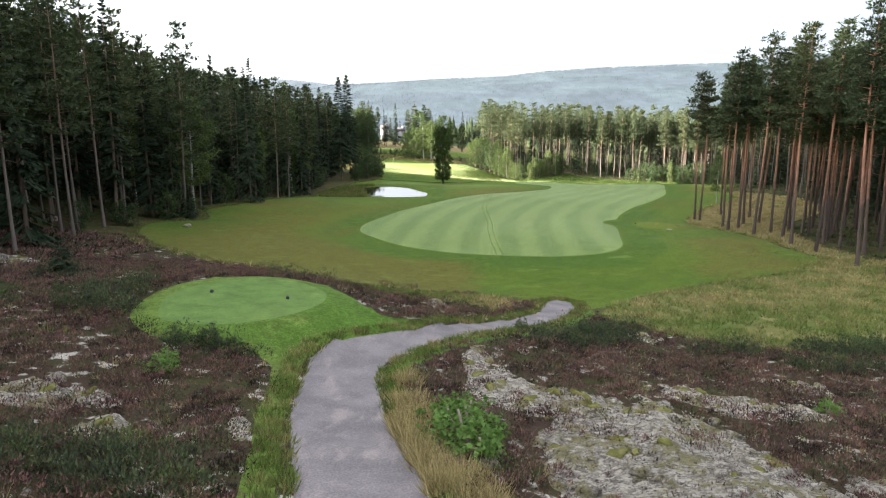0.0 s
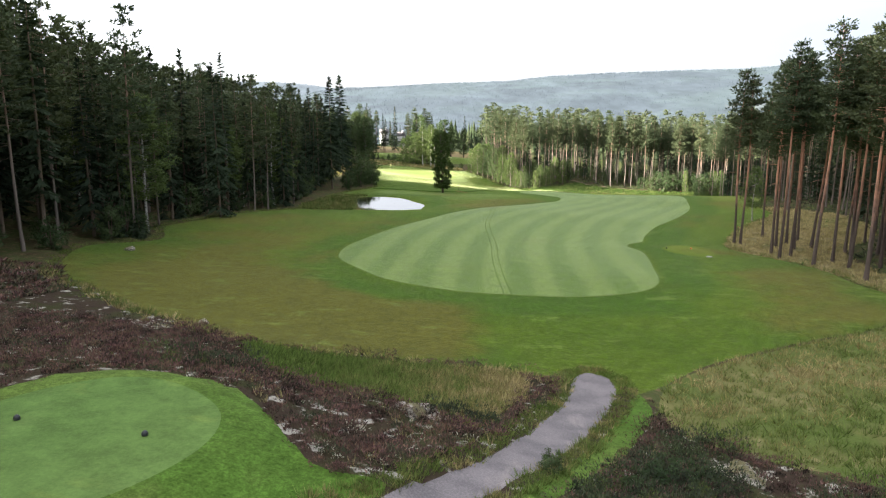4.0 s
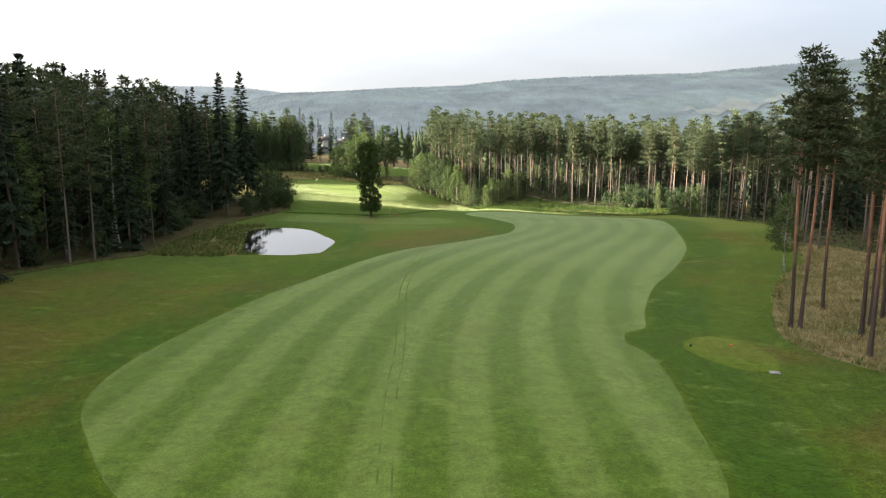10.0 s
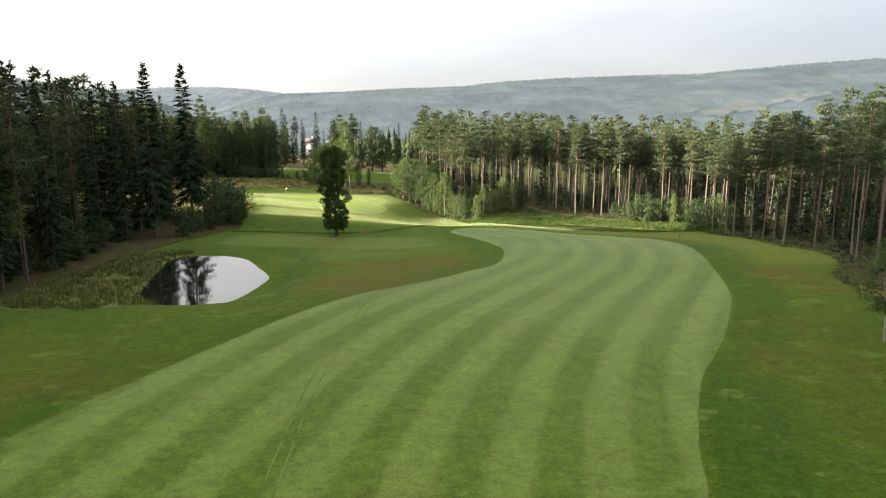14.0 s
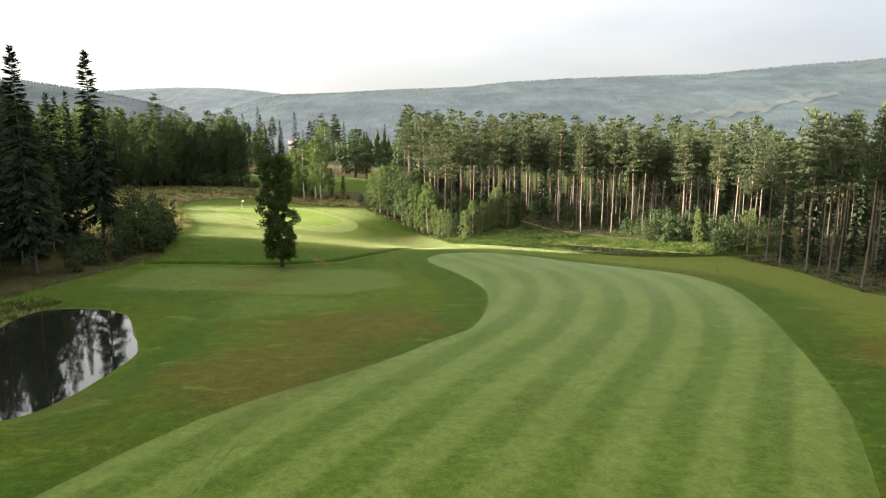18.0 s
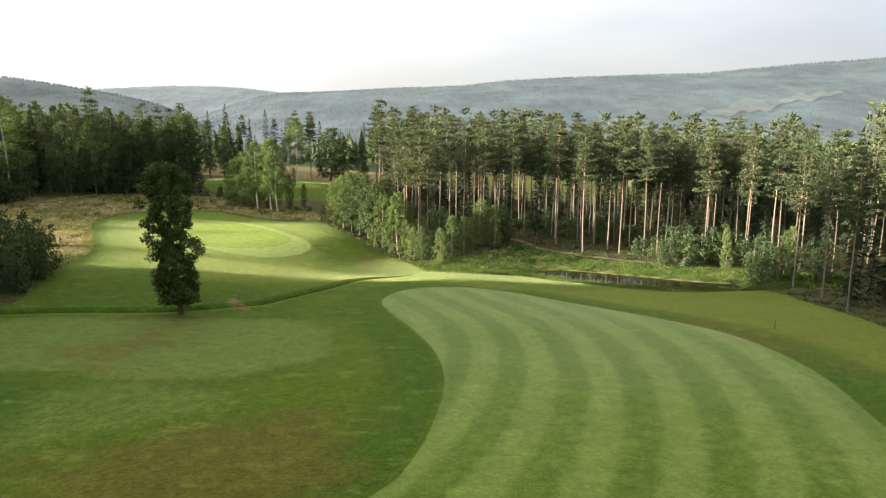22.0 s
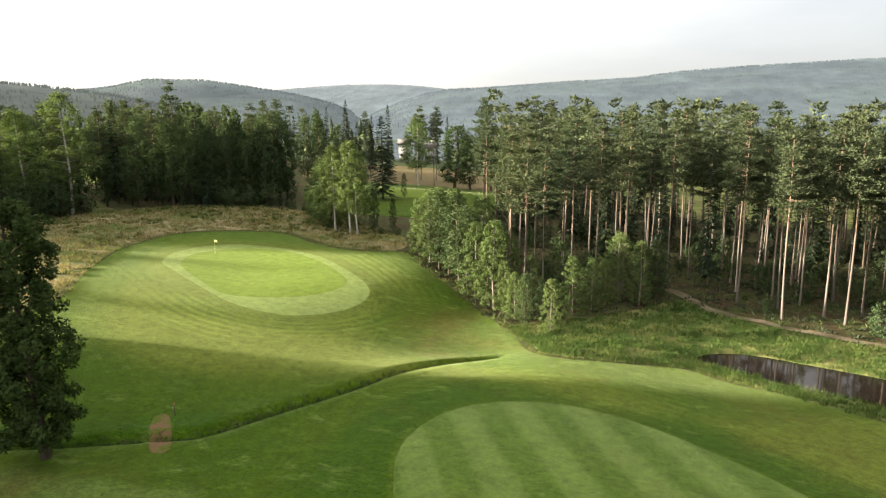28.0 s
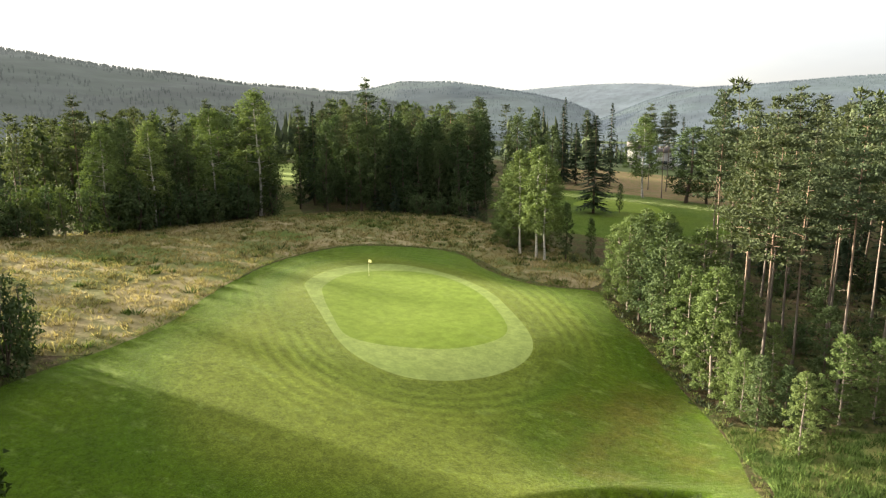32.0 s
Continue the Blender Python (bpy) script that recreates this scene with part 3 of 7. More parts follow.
# ---------------------------------------------------------------- the plan: outlines on the ground
MOWN = spline([(5, 53), (3.5, 53.9), (-0.2, 53.8), (-4, 54), (-9.4, 53), (-14, 55), (-17, 57.5), (-22, 61), (-28, 67), (-34, 72), (-39, 82), (-40.5, 90), (-36, 97), (-39.5, 107), (-37, 118), (-33, 134), (-29, 143), (-29, 150), (-30, 165), (-28, 180), (-25.7, 195), (-22.5, 209), (-25, 221), (-25.3, 230), (-26.5, 237), (-30, 244), (-33.7, 251.5), (-38, 264), (-37.5, 276)]
              + [(-31.3, 282), (-22, 284), (-13.5, 278), (-7, 274.7), (-2, 274.5), (3.3, 276), (6.7, 271), (13.5, 264), (19, 257), (23, 251), (27.3, 241), (35, 241.5), (41.5, 243), (46, 239.5), (52, 237), (57, 231.5), (65, 229), (76, 229), (76, 215), (73.5, 200), (69, 182), (69, 170), (65, 158), (59.5, 151), (57.5, 143.5), (55.5, 134), (48, 124.5), (42, 116), (36, 104.5), (34.7, 99), (37, 92.4), (38.8, 86), (38.5, 79), (39, 71.5), (31.4, 64), (25.6, 61), (20, 58), (15.3, 55), (11.5, 51), (9.2, 50)], gap=1.5)
FAIRWAY = spline([(-13.1, 92), (-12.2, 88), (-9.4, 83), (-6.4, 78.8), (-2.5, 76), (1, 74.2), (5, 73.4), (10, 72.8), (14.7, 73.5), (17.6, 75), (19.3, 77.5), (20.2, 80.5), (21, 85), (22.2, 91), (22.8, 97), (22.1, 100), (23, 102.8), (25, 104.4), (26.9, 110), (30.7, 118.7), (34.0, 124.2), (37.4, 129.8), (41.0, 136.6), (44.4, 143.8), (47.0, 151.5), (49.4, 160), (52, 169)]
                 + [(54.6, 180), (55.2, 189), (54.2, 197), (51.5, 204), (47.5, 210.5), (42.3, 218), (36.5, 223.7), (31, 226.3), (26.3, 226.3), (22, 224), (19.6, 219.5), (19, 214.5), (20.2, 209), (22.5, 201.5), (24.8, 192.5), (25.6, 184), (24.8, 175), (22.5, 166), (18.7, 161), (15.6, 156.4), (11.4, 151.4), (8, 148), (5, 144.6), (2.4, 140.6), (0.2, 136), (-2.8, 129), (-7.4, 117.8), (-10, 109.8), (-11.9, 102), (-13, 96.5)], gap=1.0)
FRINGE = spline([(-28, 258), (-29.8, 264), (-28.5, 270), (-24.5, 273.5), (-17, 273), (-8.3, 269), (-0.5, 261.8), (3.2, 257), (4.1, 252.8), (3, 248.5), (0.5, 244.8), (-2.5, 242.8), (-6.5, 242.8), (-11.5, 244.8), (-19.9, 251), (-25, 255)], gap=0.8)
GREEN = spline([(-25.4, 258.6), (-26.8, 265.2), (-23.1, 270.4), (-16.8, 271.5), (-9, 267.8), (-2.4, 261.4), (0, 257.4), (-0.6, 253.7), (-2.9, 250.3), (-6, 248.1), (-9, 246.8), (-12.5, 246.8), (-17.5, 250.6), (-22.4, 254.9)], gap=0.8)
TEE = spline([(-14.2, 31.2), (-14.7, 33.4), (-14.4, 35.6), (-13.2, 37.6), (-11.6, 38.7), (-9.8, 38.5), (-8.0, 37.2), (-7, 35.6), (-6.9, 33.5), (-7.8, 31.2), (-9.4, 29.4), (-11.3, 28.6), (-13.3, 29.2)], gap=0.5)
TEE_BANK = spline([(-12.5, 27.2), (-14.9, 29.6), (-15.6, 33.6), (-15.1, 37), (-13.3, 39.6), (-10.5, 40.4), (-7.6, 39.0), (-5.8, 37), (-3.8, 34.3), (-1.5, 33.4), (-3, 31.6), (-5.2, 29.8), (-6.3, 27.5), (-6, 24), (-5.4, 20), (-4.5, 16), (-3.7, 12), (-4.4, 12), (-5.3, 16), (-6.3, 20), (-7, 24), (-8.2, 26.8)], gap=0.6)
PATH_LINE = spline([(-2.5, -25), (-2.6, 0), (-3, 8), (-3.5, 13.3), (-4.3, 16.4), (-5.2, 19.8), (-5.8, 23.4), (-6.1, 27.5), (-5.2, 29.8), (-3.4, 31.4), (-1, 33.4), (1.6, 37.5), (4.2, 43.5), (6.2, 48.5), (7.2, 52.5), (8.3, 54.3), (9.4, 53.2), (9.2, 50.5), (7.8, 46.5), (5.3, 41), (2, 35), (0, 31.8), (-1.6, 29.7), (-2.9, 27.5), (-3, 25), (-2.5, 22), (-1.9, 19.5), (-1.2, 16.5), (-0.5, 13.9), (0, 8), (0.3, 0), (0.3, -25)], gap=0.5)
VERGE = spline([(0.4, 5), (-0.2, 13.9), (-1, 16.5), (-1.6, 19.5), (-2.2, 22), (-2.7, 25), (-2.6, 27.4), (-1.2, 29.5), (0.6, 31.8), (2.8, 35.2), (6, 41), (8.6, 46.5), (10.2, 50), (10, 46.4), (7.0, 40.2), (3.4, 34.4), (1.1, 31), (-0.9, 28.4), (-1.8, 26), (-1.6, 22.6), (-0.9, 19), (0.2, 14.4), (0.8, 5)], gap=0.6)
POND = spline([(-6.7, 156.5), (-6.6, 161), (-9.2, 166.6), (-12, 172), (-15, 174.5), (-17.9, 175.3), (-21.8, 174.6), (-22.9, 171), (-22.2, 166), (-20.8, 158), (-19.3, 152), (-16.8, 148.6), (-12.3, 147.3), (-9.8, 147.5), (-8.3, 149.2), (-7.2, 152.7)], gap=0.8)
MARSH_WEST = spline([(-29, 143), (-24, 140.8), (-18.5, 142), (-14.5, 145.5), (-17.5, 149.5), (-20, 156), (-21.6, 164), (-22, 171.5), (-21, 176.5), (-26, 178), (-30, 170), (-31.5, 155)], gap=1.0)
BOG = spline([(43.6, 248.5), (46, 250.5), (50, 250.6), (54.5, 248.8), (61.4, 245.6), (70, 241.2), (76, 239), (75, 235), (68, 236), (58.5, 238), (50, 242.8), (45.5, 246)], gap=0.8)
MARSH_EAST = spline([(22, 254), (26, 246), (28, 241.6), (35, 242), (42, 243.5), (47, 240), (56, 232.6), (66, 229.6), (78, 229.4), (92, 232), (92, 244), (66, 253), (52, 259), (45, 265), (38, 261), (28, 256)], gap=1.2)
TRAIL = spline([(43, 270), (45.6, 266.6), (48.1, 262.8), (52, 260.8), (59, 257.6), (65, 254.8), (86, 246), (86, 244.8), (65, 253.6), (58.9, 256.4), (51.9, 259.6), (47.3, 261.6), (44.6, 265.6), (42, 269)], gap=0.8)
ROUGH_EAST = spline([(10.4, 44.5), (14, 40.5), (21, 37), (34, 35), (46, 40), (50, 58), (46, 70), (39, 71), (31.4, 63.5), (25.6, 60.5), (20, 57.5), (15.3, 54.6), (11.8, 50.6)], gap=1.0)
ROUGH_MID = spline([(4.4, 50), (3.5, 53.2), (-0.2, 53.2), (-4, 53), (-8, 52.4), (-11.5, 52.6), (-10.6, 49), (-8.6, 46.2), (-5.4, 43.8), (-2.4, 43.4), (1, 41), (2.6, 44.5)], gap=0.8)
HAY = spline([(-26.5, 227), (-26.2, 236), (-30, 244.5), (-34, 252), (-38.4, 264), (-38, 277), (-31.5, 283), (-22, 285), (-13, 279.5), (-7, 276), (2, 277), (0, 287), (-8, 295), (-20, 304), (-38, 312), (-56, 308), (-64, 294), (-74, 280), (-82, 262), (-88, 246), (-70, 230), (-45, 222)], gap=1.5)
FAR_LAWN = spline([(-30, 318), (-8, 312), (8, 322), (10, 350), (4, 374), (-30, 380), (-46, 360)], gap=3)
FAR_GREEN = spline([(-27, 347), (-18, 344), (-9, 347), (-8, 354), (-15, 362), (-26, 361)], gap=2)
CLEARING = spline([(34, 380), (46, 352), (72, 346), (100, 354), (120, 400), (124, 470), (80, 500), (40, 470)], gap=6)
BARE = spline([(-60, 384), (-30, 380), (10, 376), (22, 410), (6, 440), (-40, 446), (-66, 430)], gap=5)
DIRT = spline([(-0.6, 215.6), (0.2, 216.2), (2.2, 213.6), (3.6, 211.2), (2.6, 210.6), (0.9, 212.8)], gap=0.5)
TEE_PAD = spline([(25.9, 98.4), (27.6, 101.2), (30.6, 101.5), (31.6, 97.6), (30.2, 93.6), (27.4, 94.2)], gap=0.6)
EAST_EDGE = spline([(34.6, 99), (36, 104.5), (42, 116), (48, 124.5), (55.5, 134), (57.5, 143), (61, 143), (66, 130), (60, 112), (48, 98), (44, 84), (43.5, 66), (39.5, 66), (38.8, 86), (37, 92.4)], gap=1.2)
ALLEY = spline([(-65.5, 291), (-62.5, 294.5), (-72, 304), (-92, 324), (-116, 348), (-119, 344), (-94.5, 320), (-75, 300)], gap=3)
ALLEY_LAWN = spline([(-118, 340), (-112, 350), (-128, 372), (-150, 380), (-148, 356)], gap=5)
HEATH = spline([(-70, -60), (70, -60), (70, 20), (48, 38), (30, 36), (14, 40), (10, 50), (8, 54), (-4, 54.5), (-15, 56), (-24, 64), (-34, 73), (-44, 70), (-60, 50), (-70, 0)], gap=3)
DITCH = spline([(-22, 204), (-15.7, 206.6), (-11, 208), (-6.2, 209.4), (-1, 211.6), (2.5, 213), (4.6, 214.2), (7.4, 218.6), (11.4, 225.4), (14, 231.6), (18, 237.6), (22.1, 240.8)], closed=False, gap=0.8)
LAKE = spline([(-330, 780), (-160, 720), (-40, 800), (10, 960), (-60, 1150), (-260, 1200), (-420, 1000)], gap=30)
FOREST_LANE = [(4, 60), (4, 73), (4.8, 90), (7, 108), (13, 128), (23, 148), (34, 168), (39, 188), (38, 206), (31, 226), (22, 250)]
LANE = spline(FOREST_LANE, closed=False, gap=2.0)

POND_Z, BOG_Z, LAKE_Z = -5.25, -12.35, -23.4


def bumps(x, y, s, seed):
    """Cheap smooth noise from a few crossed waves."""
    r = np.random.RandomState(seed)
    out = np.zeros(np.shape(x))
    for i in range(7):
        a, f, p = r.uniform(0, 6.283), r.uniform(0.6, 1.7) / s, r.uniform(0, 6.283)
        out = out + np.sin((np.cos(a) * x + np.sin(a) * y) * f * 6.283 + p + 1.3 * np.sin((np.sin(a) * x - np.cos(a) * y) * f * 3.1))
    return out / 7


def ground_height(x, y):
    x, y = np.asarray(x, float), np.asarray(y, float)
    z = land(x, y)
    near = (np.abs(x) < 130) & (y > -60) & (y < 340)
    if near.any():
        xn, yn = x[near], y[near]
        h = z[near]
        mown = inside(MOWN, xn, yn) | inside(TEE_BANK, xn, yn) | inside(PATH_LINE, xn, yn) | inside(VERGE, xn, yn)
        dm = np.minimum(away(MOWN, xn, yn), 4.0)
        wild = np.where(mown, 0.0, step(dm, 0.0, 2.5))
        h = h + wild * (0.22 * bumps(xn, yn, 6.0, 1) + 0.10 * bumps(xn, yn, 1.9, 2))
        h = h + np.where(inside(MOWN, xn, yn), 0.10 * bumps(xn, yn, 26.0, 5), 0)
        # the tee is a flat platform with a bank
        dt = away(TEE, xn, yn) * np.where(inside(TEE, xn, yn), -1, 1)
        top = land(np.array([-11.3]), np.array([34.8]))[0] + 0.10 - 0.04 * (yn - 34.8) - 0.055 * (xn + 11.3)
        h = h + (top - h) * (1 - step(dt, 0.2, 2.2))
        # the path is cut a little into the heath
        dp = away(PATH_LINE, xn, yn) * np.where(inside(PATH_LINE, xn, yn), -1, 1)
        h = h - 0.10 * (1 - step(dp, -0.3, 0.3))
        # water basins
        for ring, level in ((POND, POND_Z), (BOG, BOG_Z)):
            d = away(ring, xn, yn) * np.where(inside(ring, xn, yn), -1, 1)
            h = np.where(d < 5, h + (level + 0.18 - h) * (1 - step(d, 0.0, 5.0)), h)
            h = np.where(d < 0.6, h - 0.55 * (1 - step(d, -1.2, 0.6)), h)
        dd = away(DITCH, xn, yn, closed=False)
        h = h - 0.65 * (1 - step(dd, 0.12, 0.65)) + 0.12 * np.exp(-((dd - 1.3) / 0.7) ** 2)
        z[near] = h
    lake = inside(LAKE, x, y)
    return np.where(lake, LAKE_Z - 1.0, z)


# ---------------------------------------------------------------- the ground: one sheet, parted along the mowing lines
from mathutils.geometry import delaunay_2d_cdt


def stretched(lo, hi, start, grow=1.22, last=4700.0):
    """Steps that grow away from a fine stretch, out to the horizon."""
    s, out, x = start, [], hi
    while x < last:
        s *= grow
        x += s
        out.append(min(x, last))
    left, x, s = [], lo, start
    while x > -last:
        s *= grow
        x -= s
        left.append(max(x, -last))
    return np.array(left[::-1]), np.array(out)


def lattice(x0, x1, y0, y1, s, jitter=0.25):
    gx, gy = np.meshgrid(np.arange(x0, x1 + 1e-6, s), np.arange(y0, y1 + 1e-6, s))
    r = np.random.RandomState(int(s * 100))
    return np.stack([gx + r.uniform(-1, 1, gx.shape) * s * jitter, gy + r.uniform(-1, 1, gy.shape) * s * jitter], -1).reshape(-1, 2)


rings = [DIRT, TEE_PAD, EAST_EDGE, PATH_LINE, TEE, TEE_BANK, VERGE, GREEN, FRINGE, FAIRWAY, POND, BOG, TRAIL, MARSH_WEST, MARSH_EAST, ROUGH_EAST, ROUGH_MID, MOWN, HAY, FAR_GREEN, FAR_LAWN, CLEARING, BARE, ALLEY_LAWN, ALLEY, LAKE, HEATH]
heath_box = lambda p: (p[:, 0] > -36) & (p[:, 0] < 40) & (p[:, 1] > 4) & (p[:, 1] < 56)
pts = lattice(-36, 40, 4, 56, 0.75)
p2 = lattice(-60, 92, -20, 330, 1.6)
p2 = p2[~heath_box(p2)]
p3 = lattice(-150, 180, -100, 460, 9.0)
p3 = p3[~((p3[:, 0] > -61) & (p3[:, 0] < 93) & (p3[:, 1] > -21) & (p3[:, 1] < 331))]
lx, rx = stretched(-150, 180, 9.0)
ly, ry = stretched(-100, 460, 9.0)
ax = np.concatenate([lx, np.arange(-150, 181, 30.0), rx])
ay = np.concatenate([ly, np.arange(-100, 461, 30.0), ry])
gx, gy = np.meshgrid(ax, ay)
p4 = np.stack([gx, gy], -1).reshape(-1, 2)
p4 = p4[~((p4[:, 0] > -152) & (p4[:, 0] < 182) & (p4[:, 1] > -102) & (p4[:, 1] < 462))]
ditch_sides = []
dn = np.gradient(DITCH, axis=0)
dn = np.stack([-dn[:, 1], dn[:, 0]], 1) / np.linalg.norm(dn, axis=1, keepdims=True)
for o in (-1.8, -0.9, -0.4, 0.0, 0.4, 0.9, 1.8):
    ditch_sides.append(DITCH + dn * o)
free = np.vstack([pts, p2, p3, p4])
ring_pts = np.vstack(rings)
# leave out loose points that crowd an outline
cell = {}
for q in np.vstack([ring_pts] + ditch_sides):
    cell.setdefault((int(q[0] // 1.0), int(q[1] // 1.0)), []).append(q)
keep = []
for q in free:
    i, j = int(q[0] // 1.0), int(q[1] // 1.0)
    ok = True
    for a in (-1, 0, 1):
        for b in (-1, 0, 1):
            for o in cell.get((i + a, j + b), ()):
                if (o[0] - q[0]) ** 2 + (o[1] - q[1]) ** 2 < 0.16:
                    ok = False
    keep.append(ok)
free = free[np.array(keep)]
verts2, edges2 = [], []
for r in rings:
    n0 = len(verts2)
    verts2 += [Vector(p) for p in r]
    edges2 += [(n0 + i, n0 + (i + 1) % len(r)) for i in range(len(r))]
for s in ditch_sides:
    verts2 += [Vector(p) for p in s]
verts2 += [Vector(p) for p in free]
cv, _, cf, _, _, _ = delaunay_2d_cdt(verts2, edges2, [], 0, 1e-4)
GV = np.array([(v[0], v[1]) for v in cv])
GF = np.array([f for f in cf if len(f) == 3])
a, b, c = GV[GF[:, 0]], GV[GF[:, 1]], GV[GF[:, 2]]
turn2 = (b[:, 0] - a[:, 0]) * (c[:, 1] - a[:, 1]) - (b[:, 1] - a[:, 1]) * (c[:, 0] - a[:, 0])
GF[turn2 < 0] = GF[turn2 < 0][:, ::-1]
GZ = ground_height(GV[:, 0], GV[:, 1])
mid = (a + b + c) / 3

DRY = [(-10, 62, 9, 1.5), (-4, 66, 7, 1.2), (-22, 72, 9, 1.0), (-1, 58, 6, 0.7), (30, 70, 8, 0.4), (33, 78, 6, 0.6), (7, 156, 7, 1.0), (11, 166, 7, 0.9), (4, 150, 7, 0.8), (16, 170, 7, 0.5), (-28, 110, 12, 0.6), (-22, 122, 10, 0.5), (60, 190, 12, 0.6), (62, 165, 10, 0.7), (55, 150, 8, 0.6), (40, 122, 6, 0.7), (60, 215, 12, 0.5), (34, 95, 5, 0.7), (30, 98, 3, 0.9), (-4, 196, 10, 0.5), (3, 246, 6, 0.4), (20, 247, 6, 0.8), (45, 232, 9, 0.3), (14, 253, 5, 0.5), (-16, 60, 8, 1.0), (-28, 82, 10, 0.9), (-18, 67, 8, 0.9), (-24, 94, 8, 0.5), (32, 84, 6, 0.6), (-12, 68, 7, 0.6), (28, 64, 7, 0.4), (44, 132, 4, 0.6), (47, 226, 7, 0.3)]
LUSH = [(-4, 74, 7, 1.0), (12, 64, 9, 0.8), (4, 60, 7, 0.5), (16, 212, 7, 0.8), (22, 185, 6, 0.8), (-8, 176, 6, 1.2), (-6, 160, 5, 1.0), (-12, 230, 10, 0.5), (30, 110, 6, 1.0), (27, 90, 5, 0.9), (-10, 222, 9, 0.8)]


def blots(x, y):
    out = np.full(np.shape(x), 0.15)
    for s, sign in ((DRY, 1), (LUSH, -1)):
        for bx, by, r, w in s:
            out = out + sign * 0.9 * w * np.exp(-(((x - bx) ** 2 + (y - by) ** 2) / r**2))
    return out


PALE = spline([(-20, 187), (-12, 184.8), (-5, 186), (1, 183.5), (8, 184.5), (13, 188), (15.5, 191), (12.5, 203), (5, 206), (-12, 205), (-20, 201)], gap=1.5)
# Outline of the yellowish rough whose colour is brightened to look sunlit.
PAINTED_SUN = spline([(56, 160), (60, 172), (60, 190), (57, 203), (48, 217), (38, 229), (28, 234), (16, 236), (8, 242), (8, 262), (-6, 273), (-30, 276), (-33, 262), (-24, 246), (-19, 232), (-6, 224), (8, 228), (22, 232), (36, 226), (60, 232), (76, 230), (76, 214), (72, 184), (66, 160)], gap=1.5)
PALE_2 = spline([(-6, 168), (2, 172), (10, 178), (4, 182), (-4, 180)], gap=1.5)
LUSH_BANDS = [([(-19, 180), (-11, 181.5), (-6, 178.5), (-4.4, 173), (-4, 166), (-3.4, 158), (-4, 150), (-5, 143)], 2.2), ([(-14, 78), (-8, 75.5), (-2, 71.5), (8, 69), (18, 70)], 2.6), ([(15, 208), (16, 215), (18, 222), (22, 229)], 2.4), ([(-24, 206), (-14, 208.5), (-4, 212), (3, 216)], 2.0), ([(40, 128), (47, 141), (51, 154), (54, 167), (57, 182)], 2.0)]


def bands(x, y):
    out = np.zeros(np.shape(x))
    for line, w in LUSH_BANDS:
        out = np.maximum(out, np.exp(-((away(spline(line, closed=False, gap=1.5), x, y, closed=False) / w) ** 4)))
    return out


def softly(ring, x, y, w=0.8):
    d = away(ring, x, y) * np.where(inside(ring, x, y), 1, -1)
    return step(d, -w, w)


def lane_side(x, y):
    """Distance across the fairway's middle line, signed, for its mowing lanes."""
    d = away(LANE, x, y, closed=False)
    near = np.argmin(((np.stack([x, y], -1)[:, None] - LANE[None]) ** 2).sum(-1), 1)
    t = np.gradient(LANE, axis=0)[near]
    s = t[:, 0] * (y - LANE[near, 1]) - t[:, 1] * (x - LANE[near, 0])
    return d * np.sign(s)


ZONES = [("gravel_path", PATH_LINE, "gravel", "curving grey gravel cart path through the heath", "path"),
         ("tee", TEE, "tee", "oval mown teeing ground of short green grass", "tee"),
         ("tee_verge", TEE_BANK, "verge", "longer green grass bank round the tee", "grass"),
         ("path_verge", VERGE, "verge", "strip of green grass along the gravel path", "grass"),
         ("putting_green", GREEN, "green", "smooth bright putting green with close-cut grass", "green"),
         ("fringe", FRINGE, "fringe", "pale collar of short grass round the putting green", "grass"),
         ("fairway", FAIRWAY, "fairway", "pale striped fairway mown in curving bands", "fairway"),
         ("pond_bed", POND, "marsh", "muddy bed of the pond", "ground"),
         ("bog_bed", BOG, "marsh", "muddy bed of the bog pool", "ground"),
         ("forest_trail", TRAIL, "trail", "narrow beaten brown earth trail beside the bog", "path"),
         ("pond_marsh", MARSH_WEST, "marsh", "overgrown marshy bank of the pond", "ground"),
         ("bog_marsh", MARSH_EAST, "marsh", "tall wet grass and sedge round the bog pool", "ground"),
         ("rough_meadow_east", ROUGH_EAST, "meadow", "tussocky yellow-green rough grass above the fairway", "grass"),
         ("rough_meadow_mid", ROUGH_MID, "meadow", "tussocky dry grass beside the gravel path", "grass"),
         ("dirt_patch", DIRT, "dirt", "worn reddish earth patch in the grass", "ground"),
         ("tee_pad", TEE_PAD, "pad", "small pale forward tee of short grass", "tee"),
         ("semi_rough", MOWN, "semi", "mown rough grass with brown dry blotches", "grass"),
         ("wood_edge", EAST_EDGE, "hay", "dry straw grass under the edge of the pines", "grass"),
         ("hay_meadow", HAY, "hay", "unmown straw-coloured meadow behind the green", "meadow"),
         ("far_green", FAR_GREEN, "green", "small far putting green beyond the birches", "green"),
         ("far_lawn", FAR_LAWN, "semi", "far mown lawn between the woods", "grass"),
         ("far_clearing", CLEARING, "meadow", "sunlit grass clearing seen between the trunks", "grass"),
         ("bare_clearing", BARE, "soil", "reddish bare soil clearing beyond the trees", "ground"),
         ("alley_lawn", ALLEY_LAWN, "fringe", "pale lawn at the end of a gap in the woods", "grass"),
         ("alley", ALLEY, "meadow", "worn grassy track into the woods", "path"),
         ("lake_bed", LAKE, "farfloor", "dark bed of a far lake", "ground"),
         ("heath", HEATH, "heath", "dark heath soil with moss and heather", "ground")]
zone = np.full(len(GF), len(ZONES))
